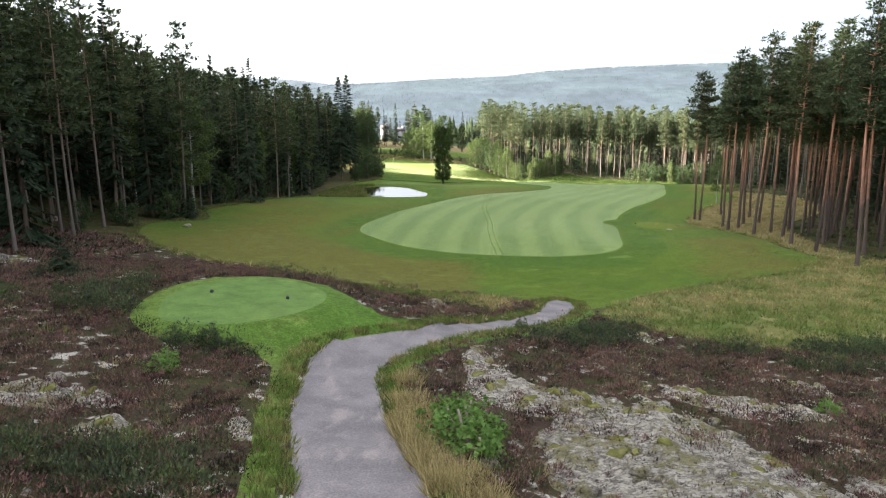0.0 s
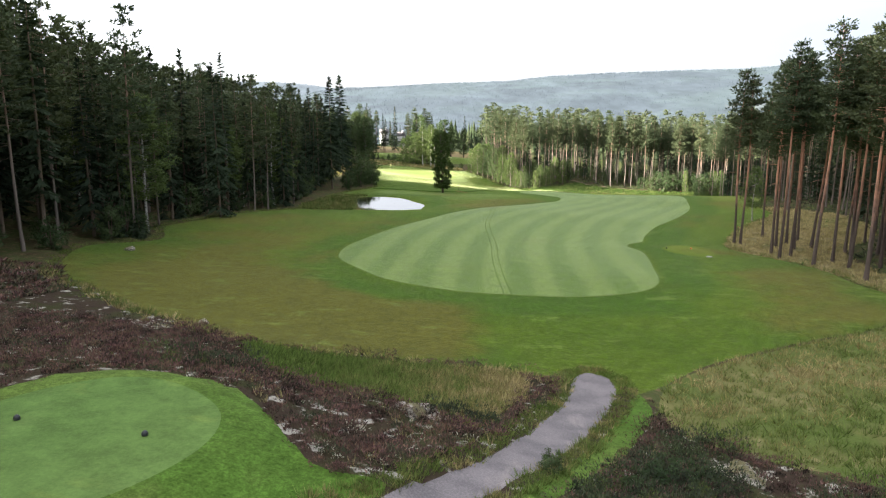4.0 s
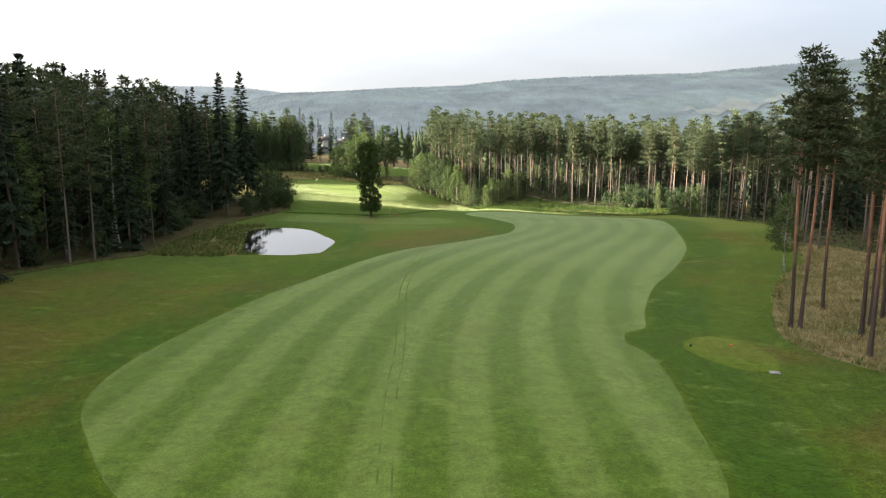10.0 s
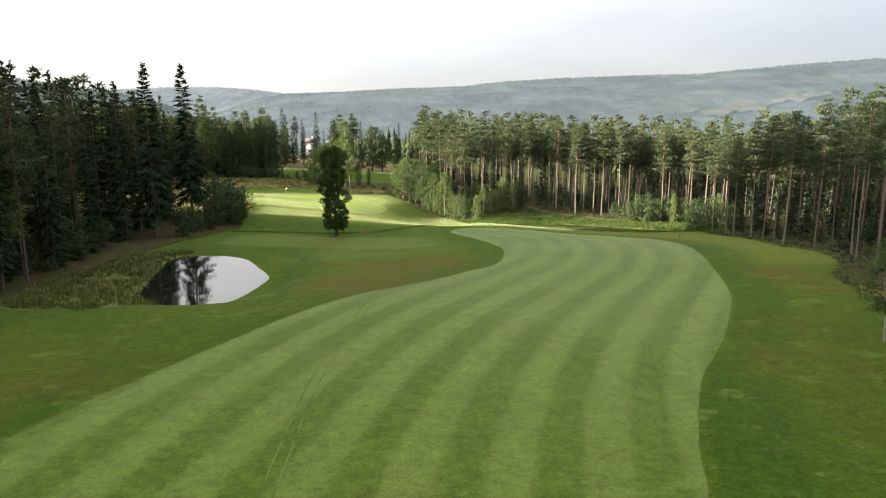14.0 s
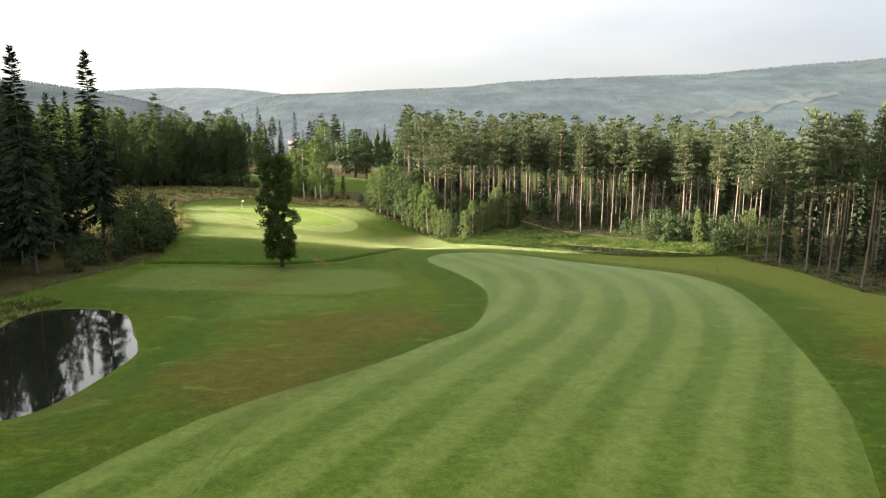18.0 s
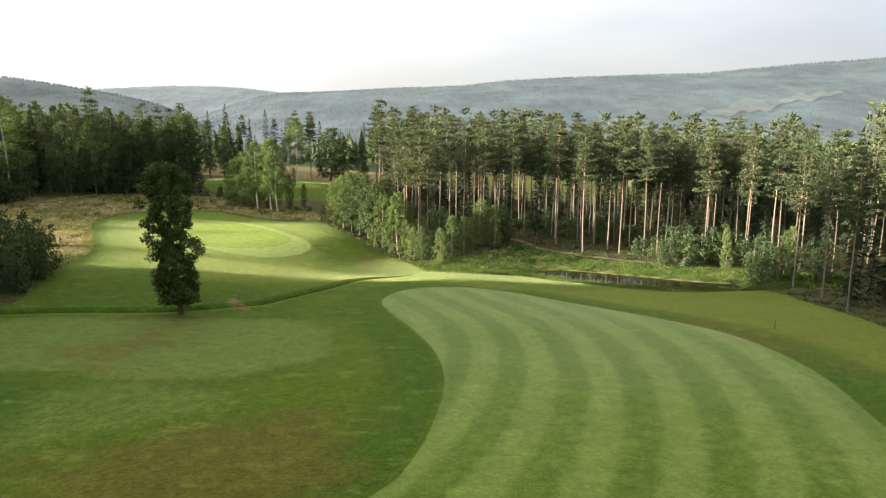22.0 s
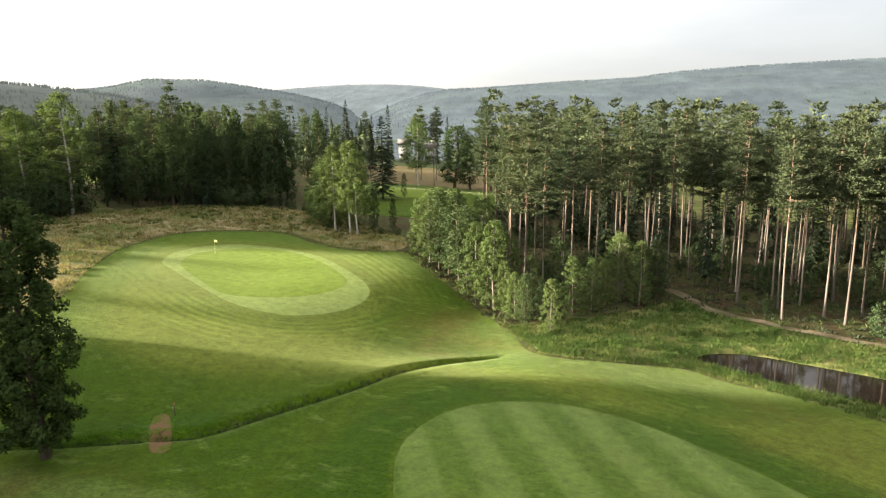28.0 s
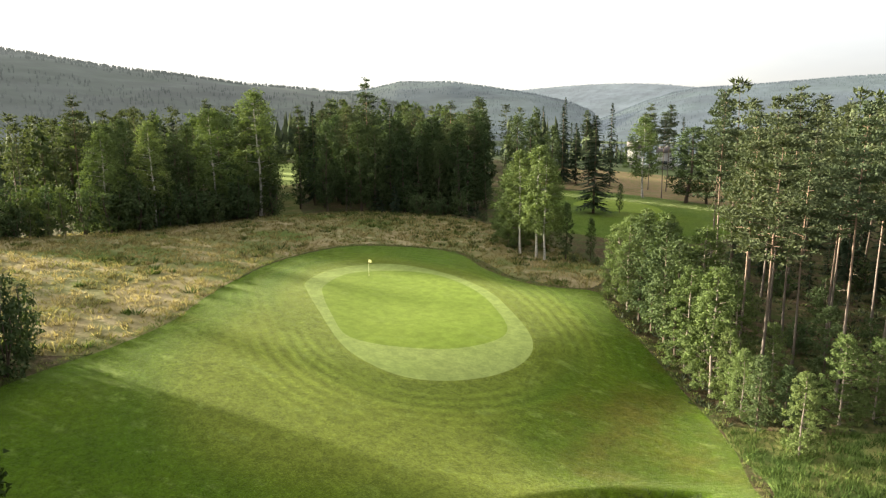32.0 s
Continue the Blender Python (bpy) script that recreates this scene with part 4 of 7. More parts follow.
for i in range(len(ZONES) - 1, -1, -1):
    zone[inside(ZONES[i][1], mid[:, 0], mid[:, 1])] = i
far_off = (np.abs(mid[:, 0]) > 170) | (mid[:, 1] > 440)
zone[(zone == len(ZONES)) & far_off] = len(ZONES) + 1
for i, (name, ring, mat, label, cat) in enumerate(ZONES + [("ground", None, "floor", "brown forest floor with moss and litter", "ground"), ("far_ground", None, "farfloor", "dark wooded valley ground out to the horizon", "ground")]):
    f = GF[zone == i]
    if not len(f):
        continue
    used, f = np.unique(f, return_inverse=True)
    f = f.reshape(-1, 3)
    v = np.c_[GV[used], GZ[used]]
    attrs = {}
    if mat in ("semi", "fairway", "fringe", "green", "tee", "verge", "pad"):
        attrs["dry"] = blots(v[:, 0], v[:, 1])
    if mat == "fairway":
        attrs["lane"] = lane_side(v[:, 0], v[:, 1])
    if mat == "semi":
        attrs["lush"] = bands(v[:, 0], v[:, 1])
        attrs["pale"] = np.maximum(softly(PALE, v[:, 0], v[:, 1]), 0.6 * softly(PALE_2, v[:, 0], v[:, 1]))
        attrs["sunlit_olive"] = softly(PAINTED_SUN, v[:, 0], v[:, 1], 3.0)
        attrs["edge"] = np.minimum(away(FAIRWAY, v[:, 0], v[:, 1]), away(FRINGE, v[:, 0], v[:, 1]))
    tagged(new(name, Build().add(v, f).mesh(name, M[mat], smooth=True, attrs=attrs)), label, cat, kind="structure")

from mathutils.bvhtree import BVHTree

GROUND = BVHTree.FromPolygons([tuple(p) for p in np.c_[GV, GZ]], GF.tolist())
ZONE_NAMES = [z[0] for z in ZONES] + ["ground", "far_ground"]


def spot(x, y):
    """The height of the ground and the kind of ground at a place."""
    hit, _, i, _ = GROUND.ray_cast(Vector((x, y, 600)), Vector((0, 0, -1)))
    return (hit[2], ZONE_NAMES[zone[i]]) if hit else (-24.0, "far_ground")


def above(x, y):
    return spot(x, y)[0]


def sheet(name, ring, z, mat, label, margin=0.3):
    """A level sheet of water a little wider than its outline, its rim hidden in the banks."""
    mid2 = ring.mean(0)
    r = mid2 + (ring - mid2) * (1 + margin / np.linalg.norm(ring - mid2, axis=1, keepdims=True))
    v = np.vstack([np.c_[r, np.full(len(r), z)], [(*mid2, z)]])
    n = len(r)
    f = [(i, (i + 1) % n, n) for i in range(n)]
    f = [t if np.cross(r[(t[1])] - r[t[0]], mid2 - r[t[0]]) > 0 else t[::-1] for t in f]
    tagged(new(name, Build().add(v, f).mesh(name, M[mat])), label, "water", kind="structure")


sheet("pond", POND, POND_Z, "water", "still dark pond reflecting white sky and spruces")
sheet("bog_pool", BOG, BOG_Z, "bog", "narrow brown bog pool among sedges")
sheet("lake", LAKE, LAKE_Z, "water", "pale far lake in the valley", 5)


def ribbon(name, line, width, mat, label, cat, lift=0.012):
    p = spline(line, closed=False, gap=0.6)
    d = np.gradient(p, axis=0)
    s = np.stack([-d[:, 1], d[:, 0]], 1) / (np.linalg.norm(d, axis=1, keepdims=True) + 1e-9)
    rows = [p - s * width / 2, p + s * width / 2]
    v = np.vstack([np.c_[q, ground_height(q[:, 0], q[:, 1]) + lift] for q in rows])
    n = len(p)
    f = [t for i in range(n - 1) for t in ((i, i + 1, n + i + 1), (i, n + i + 1, n + i))]
    return tagged(new(name, Build().add(v, np.array(f)[:, ::-1]).mesh(name, mat)), label, cat, kind="structure")


k = Mat("worn_grass", 0.85, 0.15)
c = k.mix(k.ramp(k.noise(0.5, 5), 0.4, 0.6), (0.070, 0.110, 0.022), (0.120, 0.175, 0.040))
k.color(k.scale(c, k.noise(8, 3), 0.7, 1.3))
M["worn"] = k.m
for off in (-0.33, 0.33):
    line = [(5.0 + off, 73.6), (4.8 + off, 81), (4.8 + off, 91), (5.1 + off, 98), (5.1 + off, 108), (5.1 + off, 117), (5.5 + off, 124), (6.4 + off, 132), (6.9 + off, 138), (7.7 + off, 145.5)]
    ribbon("tyre_track", line, 0.09, M["worn"], "dark wheel track pressed into the dewy fairway", "track", 0.02)
ribbon("fairway_edge", np.vstack([FAIRWAY, FAIRWAY[:1]]), 0.07, M["worn"], "thin dark mowing line along the fairway's edge", "grass", 0.02)

# ---------------------------------------------------------------- trees


def bend_line(h, n, sway, rng, x0=0.0):
    z = np.linspace(0, h, n)
    a, b = rng.uniform(-1, 1, 2)
    return np.stack([sway * (a * np.sin(z / h * 2.2) + 0.25 * np.sin(z / h * 7 + b * 3)), sway * (b * np.sin(z / h * 1.9) + 0.25 * np.sin(z / h * 6 + a * 3)), z], 1)


def at_height(line, z):
    return np.stack([np.interp(z, line[:, 2], line[:, 0]), np.interp(z, line[:, 2], line[:, 1]), z], -1)


JOINED = set()


def tree_thing(name, trunk, crown, bark_mat, leaf_mat, label, group):
    if name in JOINED:
        return trunk, crown
    ob = tagged(new(name), label, "tree", group)
    part("trunk", trunk.mesh("trunk", bark_mat, smooth=True), ob)
    part("crown", crown.mesh("crown", leaf_mat), ob)
    return ob


def pine(h, seed, label, group, base=0.52, radius=2.8, whorls=16, per=14, fine=1.0, stubs=8, bark_mat="pine_bark", girth=0.125):
    """A pine: uneven whorls of limbs that end in flat pads of needles, in a crown that narrows to a blunt top."""
    rng = np.random.RandomState(seed)
    trunk, crown = Build(), Build()
    pts = 12 if fine < 1.5 else 5
    line = bend_line(h * 0.985, pts, 0.26, rng)
    t = np.linspace(0, 1, pts)
    tube(trunk, line, girth * (h / 22) * (1 - t) ** 0.8 + 0.012 + 0.05 * np.exp(-t * 40), 8 if fine < 1.5 else 4)
    zb = h * base
    centers, sizes, outs = [], [], []
    lean = rng.uniform(0, 6.28)
    for i in range(whorls):
        u = min(0.97, max(0.0, (i + rng.uniform(-0.35, 0.35)) / (whorls - 0.5)))
        z = zb + u * (h - zb)
        prof = (0.52 + 0.48 * min(1.0, u / 0.22)) * (1 - u) ** 0.58 * rng.uniform(0.80, 1.10)
        turn = rng.uniform(0, 6.28)
        arms = 3 if u < 0.10 else (5 if u < 0.75 else 4)
        for a in range(arms):
            ang = turn + a * 6.283 / arms + rng.uniform(-0.4, 0.4)
            ln = max(0.35, radius * prof * rng.uniform(0.60, 1.12) * (1 + 0.16 * math.cos(ang - lean)))
            rise = rng.uniform(-0.20, 0.10) + 0.55 * u ** 1.4
            o = at_height(line, np.array([z + rng.uniform(-0.6, 0.6) * (1 - u)]))[0]
            d = np.array([math.cos(ang), math.sin(ang), rise])
            e = o + d * ln + (0, 0, 0.08 * ln)
            if fine < 1.5:
                tube(trunk, np.array([o, o * 0.3 + e * 0.7]), [0.042 * (1 - u * 0.6), 0.012], 3, cap=False)
            m = max(1, int(round(ln * 0.95 / (0.46 * fine))))
            for q in range(m):
                fr = 1.0 - 0.72 * q / max(1, m)
                side = rng.normal(0, 0.16 + 0.13 * ln * fr)
                centers.append(o + (e - o) * fr + np.array([-math.sin(ang), math.cos(ang), 0]) * side + (0, 0, -0.06 * ln * math.sin(math.pi * fr) + rng.normal(0, 0.10)))
                sizes.append(rng.uniform(0.36, 0.68) * (0.8 + 0.2 * fine))
                outs.append(d)
    for i in range(5):
        centers.append(at_height(line, np.array([h * (0.935 + 0.013 * i)]))[0] + rng.normal(0, 0.12, 3))
        sizes.append(0.34)
        outs.append((0, 0, 1.0))
    centers, sizes, outs = np.array(centers), np.array(sizes), np.array(outs)
    n = len(centers) * per
    ci = np.repeat(np.arange(len(centers)), per)
    q = rng.normal(size=(n, 3))
    q /= np.linalg.norm(q, axis=1, keepdims=True)
    r = sizes[ci][:, None] * rng.uniform(0.05, 1.0, (n, 1)) ** 0.6
    face = q * (0.7, 0.7, 0.5) + outs[ci] * 0.55 + (0, 0, 0.45) + rng.normal(0, 0.24, (n, 3))
    sprays(crown, centers[ci] + q * r * (1.15, 1.15, 0.46), q * (1, 1, 0.4) + outs[ci] * 0.35 + (0, 0, 0.30) + rng.normal(0, 0.3, (n, 3)), rng.uniform(0.22, 0.44, n) * fine, rng.uniform(0.15, 0.25, n) * fine, rng, face=face)
    for i in range(stubs):
        z = rng.uniform(0.28, base + 0.06) * h
        ang = rng.uniform(0, 6.28)
        o = at_height(line, np.array([z]))[0]
        d = np.array([math.cos(ang), math.sin(ang), rng.uniform(-0.35, 0.2)]) * rng.uniform(0.4, 1.5)
        tube(trunk, [o, o + d * 0.6, o + d + (0, 0, -0.1)], [0.022, 0.015, 0.006], 3, cap=False)
    return tree_thing("pine_tree", trunk, crown, M[bark_mat], M["pine_needles"], label, group)


def spruce(h, seed, label, group, base=0.08, radius=2.5, levels=27, spokes=7, thin=1.0):
    """A spruce: many tiers of drooping fans, with short rising shoots round the leader."""
    rng = np.random.RandomState(seed)
    trunk, crown = Build(), Build()
    pts = 10 if thin < 1.3 else 4
    line = bend_line(h, pts, 0.12, rng)
    t = np.linspace(0, 1, pts)
    tube(trunk, line, 0.19 * (h / 24) * (1 - t) ** 0.9 + 0.012, 7 if thin < 1.3 else 4)
    B, D, L, W = [], [], [], []
    for i in range(levels):
        u = i / (levels - 1)
        z = h * (base + (0.985 - base) * (1 - (1 - u) ** 1.3))
        v = z / h
        full = radius * (1.12 * (1 - v) ** 0.85) * (0.85 + 0.15 * min(1, u * 5)) + 0.16
        for j in range(max(5, int(spokes * (1 - 0.3 * u)))):
            o = at_height(line, np.array([min(h * 0.99, z + rng.uniform(-0.5, 0.5) * h / levels)]))[0]
            ang = rng.uniform(0, 6.283)
            ln = full * rng.uniform(0.66, 1.12)
            drop = -0.48 * (1 - v) - 0.06 + 0.75 * max(0, (v - 0.72) / 0.28) + rng.uniform(-0.14, 0.10)
            d = np.array([math.cos(ang), math.sin(ang), drop])
            side = np.array([-math.sin(ang), math.cos(ang), 0])
            B.append(o), D.append(d), L.append(ln), W.append((0.12 + 0.22 * ln ** 0.6) * thin if thin < 1.3 else (0.16 + 0.34 * ln ** 0.6) * thin)
            for fr, s in ((0.22, 1), (0.32, -1), (0.42, 1), (0.52, -1), (0.62, 1), (0.72, -1), (0.84, 1)) if thin < 1.3 else ((0.28, 1), (0.4, -1), (0.56, 1), (0.68, -1), (0.84, 1)):
                B.append(o + d * ln * fr)
                D.append(d * 0.7 + side * s * rng.uniform(0.4, 0.9) + (0, 0, rng.uniform(-0.5, 0.05) * (1 - v)))
                L.append(ln * (1 - fr) * 0.5 + 0.14 + 0.26 * min(1.0, ln))
                W.append((0.10 + 0.11 * min(1.0, ln) + 0.04 * ln) * thin if thin < 1.3 else (0.16 + 0.16 * min(1.0, ln) + 0.06 * ln) * thin)
    for i in range(10):
        B.append(at_height(line, np.array([h * (0.93 + 0.006 * i)]))[0])
        D.append(np.array([rng.normal(0, 0.3), rng.normal(0, 0.3), 1.0]))
        L.append(h * 0.018), W.append(0.16 * thin)
    D = np.array(D)
    face = D * (0.6, 0.6, 0.0) + (0, 0, 0.5) + rng.normal(0, 0.30, D.shape)
    sprays(crown, np.array(B), D, np.array(L), np.array(W), rng, kite=thin < 1.3, face=face)
    return tree_thing("spruce_tree", trunk, crown, M["spruce_bark"], M["spruce_needles"], label, group)


def broadleaf(name, h, seed, label, group, bark_mat, leaf_mat, base=0.3, radius=2.4, lumps=44, per=36, leaf=0.42, droop=0.0, stems=1, lobes=None, thick=0.16, lump=1.0):
    """A leafy tree: its crown is many small clumps round forked limbs."""
    rng = np.random.RandomState(seed)
    trunk, crown = Build(), Build()
    centers, sizes = [], []
    for s in range(stems):
        off = np.array([rng.uniform(-1, 1), rng.uniform(-1, 1), 0]) * (0 if stems == 1 else 0.35 * radius)
        hh = h * (1 if s == 0 else rng.uniform(0.7, 0.98))
        line = bend_line(hh, 9, 0.3 * radius / 2.4, rng)
        line[:, :2] += off[:2] * np.linspace(0.3, 1.4, 9)[:, None]
        t = np.linspace(0, 1, 9)
        tube(trunk, line, thick * (1 - t) ** 0.8 + 0.02 + 0.05 * np.exp(-t * 30), 7)
        m = lumps // stems
        for i in range(m):
            u = (i + rng.uniform(0, 1)) / m
            z = hh * (base + (1 - base) * u)
            if lobes:
                wide = sum(r * max(0.0, 1 - ((z / hh - c) / w) ** 2) ** 0.5 for c, w, r in lobes)
            else:
                wide = radius * (math.sin(math.pi * min(0.97, 0.12 + u * 0.86)) ** 0.7)
            ang, ln = i * 2.4 + rng.uniform(-0.7, 0.7), wide * rng.uniform(0.35, 1.05)
            o = at_height(line, np.array([max(0.2, z - ln * 0.55)]))[0]
            e = at_height(line, np.array([z]))[0] + np.array([math.cos(ang) * ln, math.sin(ang) * ln, -droop * ln])
            if ln > 0.35 and i % 2 == 0:
                tube(trunk, [o, o * 0.25 + e * 0.75], [0.04 * thick / 0.16, 0.008], 3, cap=False)
            centers.append(e)
            sizes.append(rng.uniform(0.45, 0.85) * radius / 2.2 * lump)
    centers, sizes = np.array(centers), np.array(sizes)
    n = len(centers) * per
    ci = np.repeat(np.arange(len(centers)), per)
    q = rng.normal(size=(n, 3))
    q /= np.linalg.norm(q, axis=1, keepdims=True)
    r = sizes[ci][:, None] * rng.uniform(0.25, 1.0, (n, 1)) ** 0.6
    out = centers[ci] - centers.mean(0)
    out /= np.linalg.norm(out, axis=1, keepdims=True) + 1e-9
    face = q * 0.7 + out * (0.6, 0.6, 0.3) + (0, 0, 0.25) + rng.normal(0, 0.36, (n, 3))
    along_leaf = rng.normal(0, 1.0, (n, 3)) + q * 0.3 + (0, 0, -droop - 0.2)
    sprays(crown, centers[ci] + q * r * (1, 1, 0.85), along_leaf, rng.uniform(0.6, 1.2, n) * leaf, rng.uniform(0.6, 1.0, n) * leaf, rng, face=face)
    return tree_thing(name, trunk, crown, bark_mat, leaf_mat, label, group)


PROTO, PLACED = {}, set()
CROWD = {}


def proto(key, h, ob):
    PROTO[key] = (h, ob)


def plant(key, x, y, h, rng, squash=1.0, lean=0.0, label=""):
    """Sets one tree of a kind at a spot; the first of its kind is the pattern itself, and crowd trees are joined."""
    h0, ob = PROTO[key]
    s = h / h0
    m = pose(x, y, above(x, y) - 0.12, rng.uniform(-1.2, 1.2) + lean, rng.uniform(-1.2, 1.2), rng.uniform(0, 360)) @ Matrix.Diagonal((s * squash, s * squash, s, 1))
    if isinstance(ob, tuple):
        a = np.array(m)
        for b, into in zip(ob, ("trunks", key.rstrip("0123456789"))):
            if into not in CROWD:
                CROWD[into] = Build()
            CROWD[into].add(np.concatenate(b.v) @ a[:3, :3].T + a[:3, 3], np.concatenate(b.f))
        return None
    if key not in PLACED:
        PLACED.add(key)
        ob.matrix_basis = m
        made = ob
    else:
        keep_scale = ob.scale.copy()
        made = copy_thing(ob, m @ Matrix.Diagonal((1 / keep_scale[0], 1 / keep_scale[1], 1 / keep_scale[2], 1)))
    return tagged(made, label) if label else made


G_PINE_E, G_MIX_W, G_PINE_N, G_DEC_N = "pines of the eastern stand", "trees of the dark western forest", "pines of the central forest", "trees behind the hay meadow"
for i in range(4):
    proto(f"pine_e{i}", 22, pine(22, 10 + i, "tall slender pine with a bare reddish trunk beside the fairway", G_PINE_E, base=(0.56, 0.60, 0.52, 0.62)[i], radius=(2.4, 2.1, 2.6, 2.1)[i], whorls=15, per=20, fine=0.92, bark_mat="red_pine_bark", girth=0.155))
    proto(f"pine_n{i}", 25, pine(25, 20 + i, "tall sunlit pine with a long bare trunk and a layered crown", G_PINE_N, base=(0.54, 0.60, 0.50, 0.62)[i], radius=(3.4, 3.0, 3.5, 2.8)[i], whorls=14, per=21, fine=0.92))
JOINED = {"pine_tree", "spruce_tree", "broadleaf_tree"}
for i in range(3):
    proto(f"pine_far{i}", 24, pine(24, 30 + i, "", "", base=(0.45, 0.5, 0.4)[i], radius=3.1, whorls=11, per=6, fine=2.1, stubs=0))
    proto(f"spruce_far{i}", 24, spruce(24, 90 + i, "", "", base=0.1, radius=2.9, levels=17, spokes=5, thin=1.6))
    proto(f"leafy_far{i}", 19, broadleaf("broadleaf_tree", 19, 95 + i, "", "", M["oak_bark"], M["wood_leaves"], base=0.18, radius=3.3, lumps=30, per=22, leaf=0.95, thick=0.2))
JOINED = set()
for i in range(3):
    proto(f"pine_w{i}", 24, pine(24, 35 + i, "tall dark pine in the shaded western forest", G_MIX_W, base=(0.40, 0.46, 0.36)[i], radius=3.2, whorls=13, per=13, fine=1.3))
for i in range(4):
    proto(f"spruce_w{i}", 26, spruce(26, 40 + i, "tall dark spruce with drooping branches at the forest edge", G_MIX_W, base=(0.06, 0.14, 0.22, 0.1)[i], radius=(3.0, 2.6, 2.8, 3.3)[i], levels=34, spokes=8))
for i in range(3):
    proto(f"spruce_s{i}", 6, spruce(6, 50 + i, "young dark spruce in the undergrowth", "young spruces", base=0.03, radius=1.5, levels=15, spokes=8, thin=1.1))
proto("spire", 30, spruce(30, 47, "very tall narrow spruce spire rising over the forest", "spruce spires", base=0.16, radius=5.4, levels=44, spokes=11, thin=1.0))
for i in range(3):
    proto(f"birch{i}", 18, broadleaf("birch_tree", 18, 60 + i, "slim birch with a white trunk and light green leaves", "birches", M["birch_bark"], M["birch_leaves"], base=0.28, radius=(2.6, 2.9, 2.3)[i], lumps=100, per=70, leaf=0.24, lump=0.85, droop=0.25, thick=0.13))
    proto(f"birch_s{i}", 9, broadleaf("young_birch", 9, 65 + i, "young leafy birch at the edge of the green", "young birches", M["twigs"], M["birch_leaves"], base=0.06, radius=(1.75, 2.0, 1.6)[i], lumps=130, per=76, leaf=0.125, lump=0.62, lobes=((0.30, 0.72, (1.55, 1.8, 1.4)[i]),), thick=0.06))
    proto(f"leafy{i}", 19, broadleaf("broadleaf_tree", 19, 70 + i, "full dark green broadleaf tree at the wood's edge", G_DEC_N, M["oak_bark"], M["wood_leaves"], base=0.12, radius=(3.2, 2.8, 3.5)[i], lumps=100, per=46, leaf=0.33, lump=0.85, thick=0.2))
    proto(f"bush{i}", 4, broadleaf("bush", 4, 75 + i, "dense dark green leafy bush", "bushes", M["oak_bark"], M["wood_leaves"], base=0.08, radius=(1.7, 1.5, 2.0)[i], lumps=34, per=42, leaf=0.22, stems=3, thick=0.05))
proto("meadow_oak", 17.2, broadleaf("field_tree", 17.2, 81, "lone dark broadleaf tree in two dense tiers on the mown rough", "field tree", M["oak_bark"], M["oak_leaves"], base=0.09, radius=2.5, lumps=190, per=110, leaf=0.28, lump=0.85, lobes=((0.20, 0.17, 2.9), (0.36, 0.10, 1.1), (0.53, 0.19, 2.6), (0.70, 0.10, 1.0), (0.86, 0.15, 2.7)), thick=0.30))

proto("willow_shrub", 1.5, broadleaf("willow_shrub", 1.5, 82, "fresh green willow shrub among the heather", "willow shrubs", M["twigs"], M["shrub_leaves"], base=0.05, radius=0.8, lumps=46, per=34, leaf=0.11, lump=0.9, stems=4, thick=0.02))

TAKEN = []


def spaced(x, y, gap):
    for a, b, g in TAKEN:
        if (a - x) ** 2 + (b - y) ** 2 < (min(gap, g)) ** 2:
            return False
    TAKEN.append((x, y, gap))
    return True


WOODED = {"ground", "far_ground", "heath", "pond_marsh"}


def open_ground(x, y):
    return spot(x, y)[1] not in WOODED


def grove(poly, count, gap, pick, rng, tries=14, taller=0.0):
    """Scatters trees over a plan polygon, none closer than gap, none on open ground."""
    poly = np.array(poly, float)
    lo, hi = poly.min(0), poly.max(0)
    made = 0
    for _ in range(count * tries):
        x, y = rng.uniform(lo[0], hi[0]), rng.uniform(lo[1], hi[1])
        if not inside(poly, np.array([x]), np.array([y]))[0] or open_ground(x, y) or not spaced(x, y, gap):
            continue
        key, h, squash = pick(rng)
        h *= 1 + taller * (1 - step(y, 70.0, 125.0))
        plant(key, x, y, h, rng, squash)
        made += 1
        if made >= count:
            break


rng = np.random.RandomState(7)
# trees that stand out by themselves
plant("meadow_oak", -3.6, 208.3, 17.2, rng)
WEST_SINGLES = [("spire", -33, 213.8, 30.5), ("spire", -32.4, 193, 29), ("spruce_w0", -36.2, 119, 23.5), ("spruce_w1", -38, 128, 26), ("birch1", -39.5, 101.5, 17.5), ("birch1", -36.2, 150, 18.5), ("birch2", -38.0, 152.5, 19.5), ("birch0", -36.4, 156, 17.5), ("birch2", -38.6, 131, 15), ("pine_w0", -41, 71, 27), ("spruce_w0", -39.5, 61, 26.5), ("pine_w1", -44, 74, 27), ("spruce_w3", -46, 66, 28), ("pine_w2", -37.5, 56, 25), ("spruce_w1", -43, 58, 27), ("pine_w0", -36, 49, 24)]
